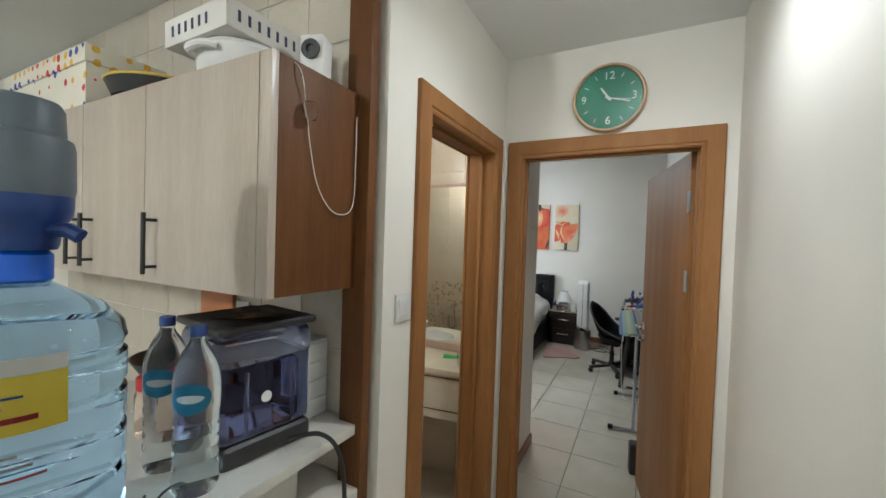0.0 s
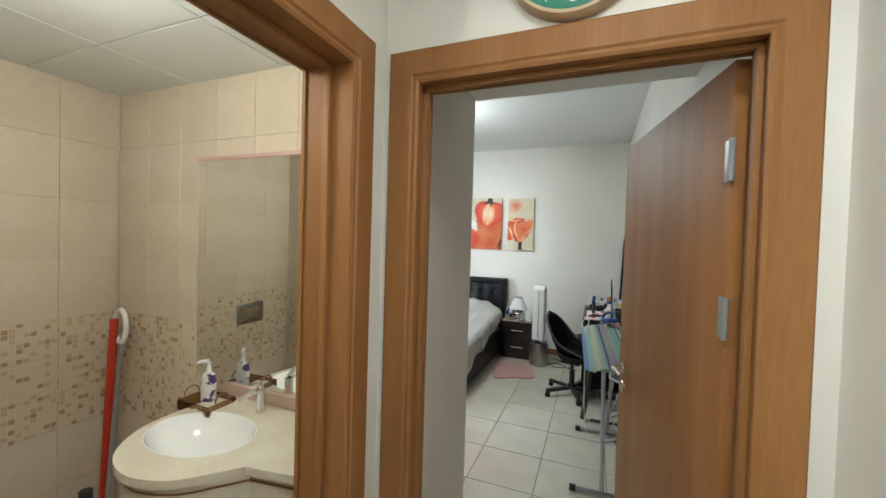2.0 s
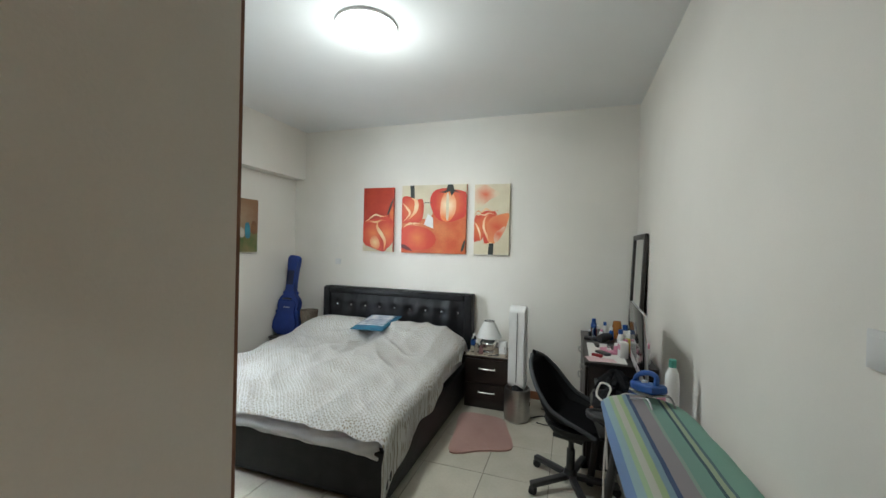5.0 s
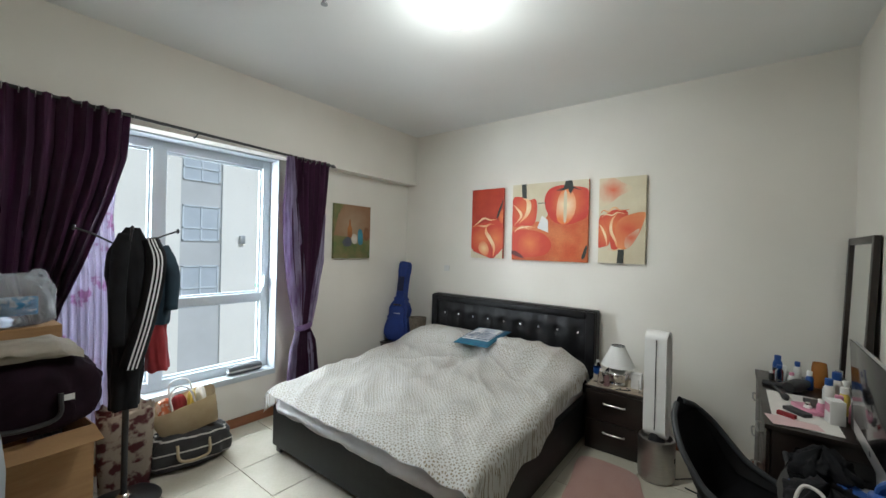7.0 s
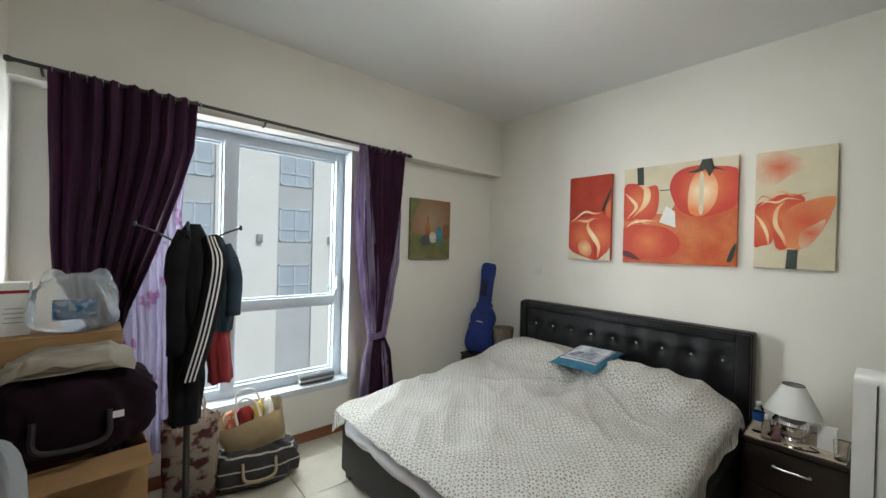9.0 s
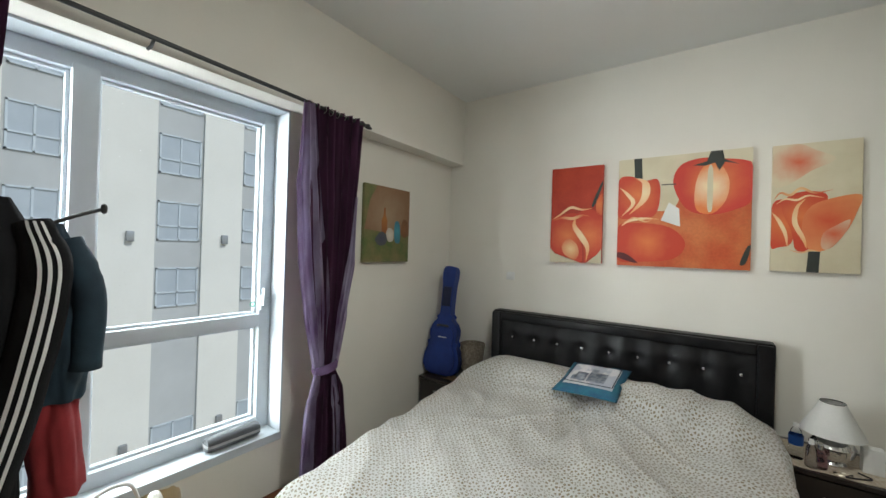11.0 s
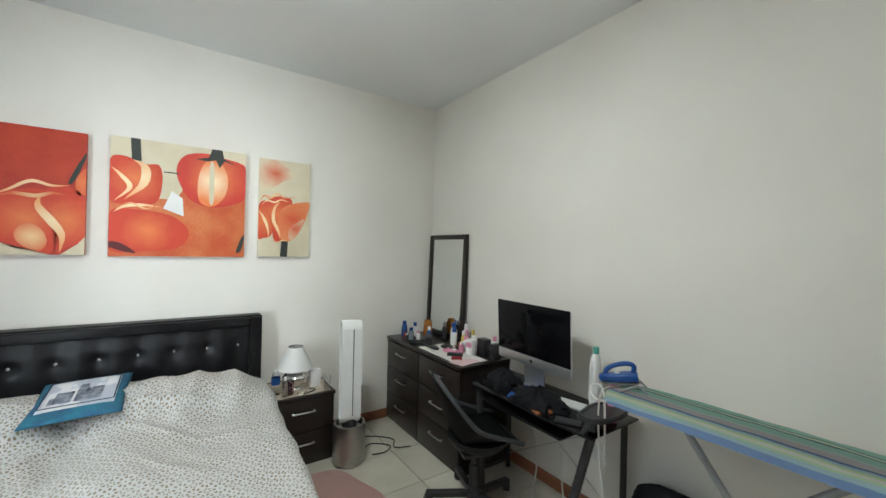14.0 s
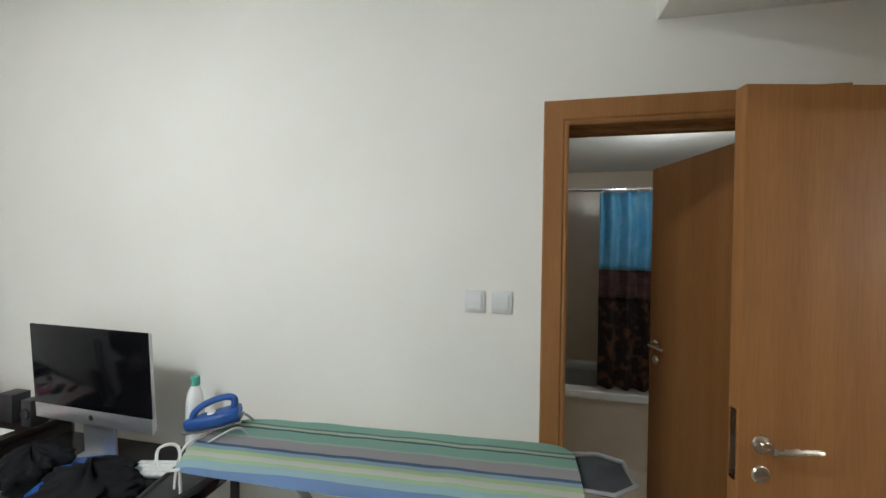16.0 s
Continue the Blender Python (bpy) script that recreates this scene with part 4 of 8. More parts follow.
# ---- pictures ----
CREAMC = material("cream_canvas", (0.66, 0.60, 0.44), 0.75, second=(0.60, 0.53, 0.37), scale=6, grain=0.04, grain_scale=400, bump=0.3)
REDC = material("red_canvas", (0.46, 0.048, 0.016), 0.65, second=(0.36, 0.026, 0.010), scale=6, grain=0.1, grain_scale=120, bump=0.3)
RUSTC = material("rust_canvas", (0.58, 0.17, 0.055), 0.65, second=(0.50, 0.085, 0.025), scale=5, grain=0.08, grain_scale=60, bump=0.3)
INK = material("dark_paint", (0.025, 0.03, 0.025), 0.6, scale=12)
DARKRED = material("dark_red_paint", (0.10, 0.010, 0.012), 0.6, scale=14)
P_RED = paint("petal_red", (0.68, 0.17, 0.045), (0.52, 0.040, 0.012), 0.15, streak=0.6)
P_GLOW = paint("tomato_red", (0.72, 0.20, 0.05), (0.52, 0.028, 0.014), 0.20, streak=0.4)
P_HIGH = paint("tomato_highlight", (0.88, 0.76, 0.50), (0.72, 0.20, 0.05), 0.15, streak=0.5)
P_SOFT = paint("soft_orange", (0.58, 0.075, 0.022), (0.70, 0.26, 0.09), 0.20, streak=0.6)
P_CREAM = paint("cream_light", (0.84, 0.68, 0.42), (0.74, 0.32, 0.11), 0.16)
P_PALE = paint("pale_fold", (0.80, 0.56, 0.28), (0.60, 0.12, 0.035), 0.095)
P_BLUSH = paint("blush", (0.60, 0.10, 0.03), (0.66, 0.56, 0.39), 0.14, streak=0.7)


def blob(points, steps=5):
    p = [Vector((x, y, 0)) for x, y in points]
    p = p[-1:] + p + p[:2]
    out = []
    for a, b, c, d in zip(p, p[1:], p[2:], p[3:]):
        for k in range(steps):
            t = k / steps
            q = 0.5 * (2 * b + (c - a) * t + (2 * a - 5 * b + 4 * c - d) * t * t + (3 * b - a - 3 * c + d) * t ** 3)
            out.append((q.x, q.y))
    return out


def ribbon(line, w):
    """An even band with pointed ends along a smooth line, as its two edges."""
    p = smooth_line([(x, y, 0) for x, y in line], 6)
    a, b = [], []
    for k, q in enumerate(p):
        d = (p[min(k + 1, len(p) - 1)] - p[max(k - 1, 0)]).normalized()
        t = w * math.sin(math.pi * (k + 0.35) / (len(p) - 0.3))
        a.append((q.x - d.y * t, q.y + d.x * t * 0.6)), b.append((q.x + d.y * t, q.y - d.x * t * 0.6))
    return a, b


def canvas(name, m, w, h, base, label, shapes):
    """A stretched canvas; shapes (name, outline in fractions, material, layer, round) are laid on its face as coats of paint."""
    root = thing(name, m, label, "painting")
    part("canvas_block", box(0, w, -0.032, 0, 0, h, 0.003), base, root)
    for n, pts, mt, layer, soft in shapes:
        strip = isinstance(pts, tuple)
        if strip:
            bm = bmesh.new()
            mx, my = [sum(p[i] for p in pts[0]) / len(pts[0]) * (w, h)[i] for i in (0, 1)]
            sides = [[bm.verts.new((min(1, max(0, x)) * w - mx, 0, min(1, max(0, y)) * h - my)) for x, y in side] for side in pts]
            for k in range(len(sides[0]) - 1):
                bm.faces.new((sides[0][k], sides[0][k + 1], sides[1][k + 1], sides[1][k]))
            part(n, bm, mt, root, m=pose(mx, -0.0325 - 0.0006 * layer, my), smooth=None)
            continue
        q = [(min(1, max(0, x)) * w, min(1, max(0, y)) * h) for x, y in (blob(pts) if soft else pts)]
        mx, my = sum(a for a, _ in q) / len(q), sum(b for _, b in q) / len(q)
        q2 = []
        for a, b in q:
            if not q2 or math.hypot(a - mx - q2[-1][0], b - my - q2[-1][1]) > 1e-4:
                q2.append((a - mx, b - my))
        bm = bmesh.new()
        f = bm.faces.new([bm.verts.new((a, 0, b)) for a, b in q2])
        bmesh.ops.triangulate(bm, faces=[f], ngon_method="EAR_CLIP")
        part(n, bm, mt, root, m=pose(mx, -0.0325 - 0.0006 * layer, my), smooth=None)
    return root


canvas("flower_painting", pose(-0.895, NORTH - 0.006, 1.545), 0.41, 0.78, REDC, "tall red canvas with an orange tulip painting", [
    ("painted_petal", [(0.0, 0.14), (0.0, 0.42), (0.25, 0.50), (0.55, 0.50), (0.60, 0.30), (0.64, 0.02), (0.35, 0.05)], P_RED, 2, True),
    ("painted_petal", [(0.50, 0.48), (0.78, 0.55), (1.0, 0.45), (1.0, 0.14), (0.8, 0.06), (0.68, 0.02), (0.68, 0.25)], P_RED, 3, True),
    ("painted_petal", [(0.88, 0.60), (0.92, 0.66), (1.0, 0.70), (1.0, 0.50), (0.9, 0.50)], P_RED, 3, True),
    ("painted_ground", [(0.0, 0.0), (0.62, 0.0), (0.45, 0.025), (0.25, 0.05), (0.1, 0.09), (0.0, 0.15)], CREAMC, 5, False),
    ("painted_ground", [(0.72, 0.0), (1.0, 0.0), (1.0, 0.15), (0.92, 0.09), (0.8, 0.035)], CREAMC, 5, False),
    ("painted_fold", ribbon([(0.50, 0.47), (0.48, 0.38), (0.62, 0.27), (0.74, 0.16), (0.72, 0.02)], 0.055), P_CREAM, 6, False),
    ("painted_highlight", [(0.30, 0.08), (0.24, 0.17), (0.36, 0.25), (0.52, 0.20), (0.58, 0.10), (0.50, 0.03)], P_PALE, 5, True),
    ("painted_fold", ribbon([(0.02, 0.45), (0.18, 0.50), (0.40, 0.575), (0.62, 0.55), (0.82, 0.56)], 0.022), P_CREAM, 7, False),
    ("painted_fold", ribbon([(0.04, 0.44), (0.22, 0.47), (0.45, 0.46), (0.62, 0.49), (0.78, 0.48)], 0.026), P_PALE, 7, False),
    ("painted_stem", [(0.80, 0.58), (0.87, 0.60), (1.0, 0.80), (1.0, 0.84), (0.94, 0.78), (0.86, 0.68)], INK, 8, True)])
canvas("tomato_painting", pose(-0.372, NORTH - 0.006, 1.54), 0.80, 0.80, RUSTC, "large square canvas with orange tomatoes and tulips", [
    ("painted_ground", [(0, 0.52), (0.45, 0.50), (0.5, 0.60), (1, 0.62), (1, 1), (0, 1)], CREAMC, 1, False),
    ("painted_mound", [(0, 0.06), (0, 0.36), (0.15, 0.40), (0.42, 0.36), (0.55, 0.22), (0.47, 0.08), (0.2, 0.04)], P_RED, 2, True),
    ("painted_tulip", [(0.0, 0.48), (0.0, 0.80), (0.10, 0.84), (0.22, 0.79), (0.33, 0.79), (0.35, 0.62), (0.30, 0.46), (0.12, 0.44)], P_RED, 3, True),
    ("painted_fold", ribbon([(0.01, 0.74), (0.08, 0.67), (0.13, 0.58), (0.03, 0.46)], 0.020), P_CREAM, 4, False),
    ("painted_fold", ribbon([(0.15, 0.82), (0.23, 0.76), (0.22, 0.62), (0.10, 0.48)], 0.034), P_CREAM, 4, False),
    ("painted_tomato", [(0.45, 0.74), (0.50, 0.90), (0.65, 0.95), (0.80, 0.93), (0.95, 0.90), (1.0, 0.84), (1.0, 0.58), (0.90, 0.50), (0.72, 0.46), (0.55, 0.52)], P_GLOW, 5, True),
    ("painted_highlight", [(0.63, 0.50), (0.61, 0.66), (0.64, 0.82), (0.70, 0.90), (0.79, 0.88), (0.85, 0.74), (0.83, 0.58), (0.74, 0.47)], P_HIGH, 6, True),
    ("painted_highlight", [(0.705, 0.50), (0.70, 0.66), (0.705, 0.86), (0.735, 0.86), (0.74, 0.66), (0.735, 0.50)], CREAMC, 7, True),
    ("painted_leaf", [(0.59, 0.89), (0.70, 0.92), (0.72, 1.0), (0.80, 1.0), (0.80, 0.93), (0.92, 0.87), (0.82, 0.90), (0.78, 0.83), (0.75, 0.90), (0.68, 0.88)], INK, 7, False),
    ("painted_stem", [(0.14, 0.82), (0.205, 0.81), (0.195, 1.0), (0.13, 1.0)], INK, 7, False),
    ("painted_sail", [(0.36, 0.42), (0.51, 0.36), (0.50, 0.52), (0.42, 0.58)], WHITEPL, 7, False),
    ("painted_line", [(0.36, 0.735), (0.47, 0.735), (0.47, 0.745), (0.36, 0.745)], INK, 8, False),
    ("painted_fold", ribbon([(0.03, 0.37), (0.10, 0.42), (0.22, 0.44), (0.35, 0.43)], 0.020), P_CREAM, 6, False),
    ("painted_fold", ribbon([(0.05, 0.41), (0.14, 0.45), (0.24, 0.41), (0.33, 0.45)], 0.012), P_PALE, 7, False),
    ("painted_stem", [(0.93, 0.05), (0.97, 0.06), (1.0, 0.2), (0.97, 0.18)], INK, 7, True),
    ("painted_shadow", [(0.0, 0.12), (0.08, 0.11), (0.18, 0.03), (0.10, 0.04), (0.0, 0.08)], DARKRED, 7, True)])
canvas("flower_painting", pose(0.524, NORTH - 0.006, 1.545), 0.395, 0.785, CREAMC, "tall cream canvas with an orange poppy painting", [
    ("painted_blush", [(0.0, 0.70), (0.0, 1.0), (0.30, 1.0), (0.50, 0.94), (0.72, 0.86), (0.45, 0.78), (0.18, 0.68)], P_BLUSH, 1, True),
    ("painted_petal", [(0.0, 0.20), (0.0, 0.50), (0.10, 0.57), (0.24, 0.52), (0.28, 0.36), (0.24, 0.22), (0.10, 0.19)], P_RED, 2, True),
    ("painted_petal", [(0.12, 0.50), (0.22, 0.60), (0.45, 0.625), (0.64, 0.58), (0.55, 0.40), (0.46, 0.19), (0.30, 0.17), (0.24, 0.32)], P_RED, 3, True),
    ("painted_poppy", [(0.44, 0.18), (0.36, 0.34), (0.42, 0.48), (0.60, 0.55), (0.98, 0.585), (0.95, 0.46), (0.84, 0.31), (0.66, 0.18)], P_SOFT, 4, True),
    ("painted_highlight", [(0.58, 0.20), (0.60, 0.30), (0.74, 0.36), (0.88, 0.40), (0.82, 0.29), (0.66, 0.18)], P_BLUSH, 5, True),
    ("painted_fold", ribbon([(0.0, 0.47), (0.09, 0.40), (0.17, 0.30), (0.20, 0.19)], 0.026), P_CREAM, 5, False),
    ("painted_fold", ribbon([(0.40, 0.57), (0.30, 0.50), (0.28, 0.38), (0.38, 0.26), (0.42, 0.18)], 0.032), P_CREAM, 6, False),
    ("painted_fold", ribbon([(0.02, 0.56), (0.10, 0.62), (0.22, 0.60), (0.34, 0.65), (0.50, 0.61), (0.70, 0.63)], 0.018), P_PALE, 6, False),
    ("painted_fold", ribbon([(0.05, 0.53), (0.16, 0.57), (0.30, 0.56), (0.42, 0.59), (0.60, 0.57)], 0.014), P_CREAM, 7, False),
    ("painted_fold", ribbon([(0.22, 0.17), (0.36, 0.15), (0.48, 0.17), (0.60, 0.155)], 0.010), P_PALE, 5, False),
    ("painted_stem", [(0.42, 0.0), (0.56, 0.0), (0.57, 0.16), (0.44, 0.16)], INK, 6, False)])
GREENC = material("green_canvas", (0.10, 0.14, 0.045), 0.7, second=(0.20, 0.17, 0.07), scale=9, grain=0.1, grain_scale=90, bump=0.3)
canvas("still_life_painting", pose(WEST + 0.004, 6.555, 1.505, 0, 0, 90), 0.515, 0.605, GREENC, "green and brown canvas with a still life of bottles", [
    ("painted_wall", [(0, 0.42), (0.3, 0.40), (0.7, 0.38), (1, 0.36), (1, 1), (0.25, 1), (0.1, 0.8)], paint("dusky_wall", (0.34, 0.25, 0.16), (0.24, 0.13, 0.065), 0.25, streak=0.6), 1, False),
    ("painted_bottle", [(0.36, 0.38), (0.35, 0.55), (0.39, 0.62), (0.40, 0.72), (0.43, 0.72), (0.44, 0.62), (0.48, 0.55), (0.47, 0.38)], paint("amber_bottle", (0.40, 0.15, 0.03), (0.25, 0.08, 0.02), 0.1), 2, False),
    ("painted_jug", [(0.66, 0.28), (0.64, 0.5), (0.70, 0.56), (0.77, 0.5), (0.78, 0.28)], paint("blue_jug", (0.05, 0.28, 0.36), (0.04, 0.18, 0.26), 0.08), 3, True),
    ("painted_jar", [(0.48, 0.30), (0.46, 0.40), (0.52, 0.46), (0.62, 0.42), (0.62, 0.30), (0.55, 0.27)], paint("pale_jar", (0.62, 0.58, 0.5), (0.40, 0.35, 0.30), 0.08), 4, True),
    ("painted_shadow", [(0.22, 0.30), (0.35, 0.40), (0.48, 0.34), (0.45, 0.24), (0.30, 0.22)], paint("blue_shadow", (0.05, 0.06, 0.10), (0.08, 0.09, 0.08), 0.1), 3, True),
    ("painted_jar", [(0.80, 0.40), (0.84, 0.58), (0.95, 0.56), (0.96, 0.38), (0.88, 0.34)], paint("brown_jar", (0.22, 0.10, 0.04), (0.16, 0.07, 0.03), 0.1), 2, True)])


# ---- switches, sockets, lamp, sprinkler ----
def wall_plate(name, m, w, h, label, rockers=1):
    root = thing(name, m, label, "switch", "wall switches")
    part("plate", box(-w / 2, w / 2, -0.009, 0, -h / 2, h / 2, 0.004), CREAMPL, root)
    for k in range(rockers):
        a = -w / 2 + 0.012 + k * (w - 0.024) / rockers
        part("rocker", box(a + 0.001, a + (w - 0.024) / rockers - 0.001, -0.0125, -0.0085, -h / 2 + 0.014, h / 2 - 0.014, 0.002), CREAMPL, root)


wall_plate("wall_switch", pose(EAST, 4.475, 1.425, 0, 0, -90), 0.078, 0.086, "cream plastic wall switch beside the ensuite door")
wall_plate("wall_switch", pose(EAST, 4.578, 1.425, 0, 0, -90), 0.078, 0.086, "cream plastic wall switch beside the ensuite door")
wall_plate("wall_switch", pose(1.135, 3.235, 1.39, 0, 0, 90), 0.086, 0.086, "cream plastic wall switch in the passage")
wall_plate("wall_switch", pose(1.2, 1.875, 1.415, 0, 0, 90), 0.086, 0.09, "cream plastic wall switch beside the bathroom door")
wall_plate("wall_socket", pose(-1.27, NORTH, 1.40), 0.08, 0.07, "cream plastic wall plate above the headboard")

wall_plate("wall_socket", pose(EAST, 5.797, 0.39, 0, 0, -90), 0.146, 0.086, "cream plastic double socket low on the wall", 2)
dome = thing("ceiling_lamp", pose(0.23, 5.78, CEILING), "round white glass ceiling lamp, lit", "lamp")
part("plate", lathe([(0, -0.02), (0.205, -0.02), (0.205, 0.0), (0, 0)], 40), WHITEPL, dome)
part("dome", lathe([(0.0, -0.105), (0.075, -0.10), (0.145, -0.082), (0.19, -0.05), (0.20, -0.021), (0.0, -0.021)], 40), glow("opal_glass_lit", (1.0, 0.98, 0.94), 6.0), dome, "glowing opal glass dome")
spr = thing("sprinkler", pose(-0.36, 5.30, CEILING), "small grey ceiling sprinkler head", "sprinkler")
part("rose", lathe([(0, -0.008), (0.035, -0.008), (0.038, 0), (0, 0)], 20), WHITEPL, spr)
part("stem", lathe([(0, -0.06), (0.02, -0.058), (0.02, -0.052), (0.008, -0.05), (0.012, -0.008), (0, -0.008)], 14), GREYMET, spr)


# ---- curtains ----
def curtain_rod():
    root = thing("curtain_rod", None, "dark metal curtain rod with leaf finials and rings", "curtain rod")
    z = 2.515
    part("rod", tube([(-1.74, 3.96, z), (-1.74, 6.33, z - 0.06)], 0.011, 10), BLACKMET, root)
    for y, s, zz in ((3.96, -1, z), (6.33, 1, z - 0.06)):
        part("finial", tube([(-1.74, y, zz), (-1.74, y + s * 0.02, zz), (-1.74, y + s * 0.035, zz), (-1.74, y + s * 0.06, zz), (-1.74, y + s * 0.10, zz - 0.008)], [0.013, 0.018, 0.010, 0.020, 0.003], 8), BLACKMET, root)
    for y in (4.06, 5.15, 6.22):
        zz = z - 0.06 * (y - 3.96) / 2.37
        part("bracket", tube([(-1.805, y, zz - 0.03), (-1.77, y, zz - 0.03), (-1.74, y, zz - 0.014)], 0.007, 8), BLACKMET, root)
    for y in [4.10 + 0.066 * k for k in range(11)] + [5.93 + 0.05 * k for k in range(8)]:
        zz = z - 0.06 * (y - 3.96) / 2.37
        part("ring", tube([(-1.74 + 0.021 * math.cos(a), y, zz - 0.006 + 0.021 * math.sin(a)) for a in [k * math.pi / 6 for k in range(12)]], 0.0025, 5, closed=True), STEEL, root)


curtain_rod()


def drape(name, rows, folds, depth, mat, parent, label="", x0=-1.745, phase=0.0, seed=1):
    """rows: (z, y_left, y_right, depth factor) from the top down; pleats run all the way."""
    def fn(u, v):
        a = v * (len(rows) - 1)
        k = min(int(a), len(rows) - 2)
        t = a - k
        t = t * t * (3 - 2 * t)
        z, l, r, d = [rows[k][i] + (rows[k + 1][i] - rows[k][i]) * t for i in range(4)]
        ph = u * folds * 2 * math.pi + phase + 0.8 * wav(u * 3, v * 1.5, seed, 1.5)
        off = depth * d * (math.sin(ph) + 0.35 * math.sin(2.3 * ph + 1 + 2 * v))
        return (x0 + off + 0.02 * wav(u * 2, v * 3, seed + 4, 1.3), l + (r - l) * u + 0.3 * off * math.cos(ph), z)
    return part(name, sheet(fn, max(40, int(folds * 12)), 40, 0.003), mat, parent, label, smooth=180)


cr = thing("curtain", None, "purple curtain with lilac printed edges, tied back", "curtain", "curtains")
drape("front_panel", [(2.475, 5.90, 6.335, 1), (2.0, 5.93, 6.30, 1), (1.55, 5.95, 6.285, 1), (1.2, 5.985, 6.235, 0.9), (1.0, 6.01, 6.20, 0.7), (0.865, 6.03, 6.165, 0.5)], 7, 0.030, PURPLE, cr, "dark purple velvet drape")
drape("printed_edge", [(2.46, 5.875, 5.95, 0.5), (2.0, 5.845, 6.005, 0.9), (1.55, 5.862, 6.065, 0.9), (1.2, 5.91, 6.09, 0.8), (0.865, 5.99, 6.07, 0.4)], 3, 0.020, LILAC, cr, "lilac printed edge", x0=-1.722, seed=5)
drape("printed_edge", [(1.95, 6.285, 6.305, 0.4), (1.5, 6.22, 6.30, 0.8), (1.2, 6.16, 6.25, 0.8), (0.865, 6.12, 6.175, 0.4)], 2, 0.016, LILAC, cr, "lilac printed edge", x0=-1.722, seed=9)
drape("lower_panel", [(0.855, 6.025, 6.165, 0.5), (0.72, 5.985, 6.21, 0.9), (0.45, 5.955, 6.255, 1), (0.12, 5.945, 6.285, 1)], 6, 0.030, PURPLE, cr, "dark purple lower panel", seed=12)
drape("lower_edge", [(0.855, 6.005, 6.05, 0.4), (0.70, 5.945, 6.03, 0.8), (0.40, 5.915, 6.01, 0.9), (0.12, 5.905, 6.0, 0.9)], 2.5, 0.018, LILAC, cr, "lilac printed lower edge", x0=-1.722, seed=15)
drape("lower_edge", [(0.80, 6.12, 6.16, 0.4), (0.60, 6.13, 6.20, 0.8), (0.12, 6.15, 6.22, 0.9)], 2, 0.014, LILAC, cr, "lilac printed lower edge", x0=-1.716, seed=18)
part("tie_band", lathe([(0.084, -0.028), (0.092, 0), (0.084, 0.028), (0.076, 0.024), (0.076, -0.024)], 24, m=pose(-1.74, 6.092, 0.862, 10), squash=(0.62, 1)), PLUMBAND, cr, "plum tie band")
cl = thing("curtain", None, "dark purple curtain swept aside over a lilac sheer", "curtain", "curtains")
drape("front_panel", [(2.515, 4.075, 4.745, 1), (2.2, 4.08, 4.73, 1), (1.95, 4.09, 4.67, 1), (1.67, 4.095, 4.585, 1), (1.44, 4.11, 4.51, 0.9), (1.22, 4.20, 4.43, 0.8), (1.10, 4.30, 4.40, 0.6)], 8, 0.036, PURPLE, cl, "dark purple velvet drape", seed=21)
drape("sheer_panel", [(2.46, 4.20, 4.72, 0.5), (1.8, 4.24, 4.68, 0.8), (1.4, 4.28, 4.70, 0.9), (1.0, 4.3, 4.70, 1), (0.3, 4.3, 4.70, 1)], 10, 0.020, SHEER, cl, "lilac printed sheer", x0=-1.81, seed=27)


# ---- wardrobe ----
def wardrobe():
    root = thing("wardrobe", None, "built-in brown wooden wardrobe with tall doors and steel handles", "wardrobe")
    y = SOUTH
    part("frame_post", box(-1.13, -1.10, y - 0.10, y + 0.012, 0, 2.50, 0.003), WARDROBE, root)
    part("frame_post", box(1.10, 1.13, y - 0.10, y + 0.012, 0, 2.50, 0.003), WARDROBE, root)
    part("frame_head", box(-1.10, 1.10, y - 0.10, y + 0.012, 2.46, 2.50, 0.003), WARDROBE, root)
    for k in range(4):
        a = 1.098 - k * 0.549
        d = part("door", box(a - 0.546, a, y - 0.02, y + 0.004, 0.06, 2.458, 0.002), WARDROBE, root, "tall brown veneer door")
        hx = a - 0.05 if k % 2 else a - 0.496
        h = part("handle", tube(smooth_line([(hx, y + 0.002, 0.98), (hx, y + 0.032, 0.985), (hx, y + 0.032, 1.115), (hx, y + 0.002, 1.12)], 4), 0.006, 8), STEEL, d, "steel bar handle")
    part("plinth", box(-1.10, 1.10, y - 0.08, y - 0.03, 0, 0.058), WARDROBE, root)
    part("edge_strip", box(-0.585, -0.555, y + 0.004, y + 0.014, 0.06, 2.458, 0.002), WARDROBE, root)


wardrobe()


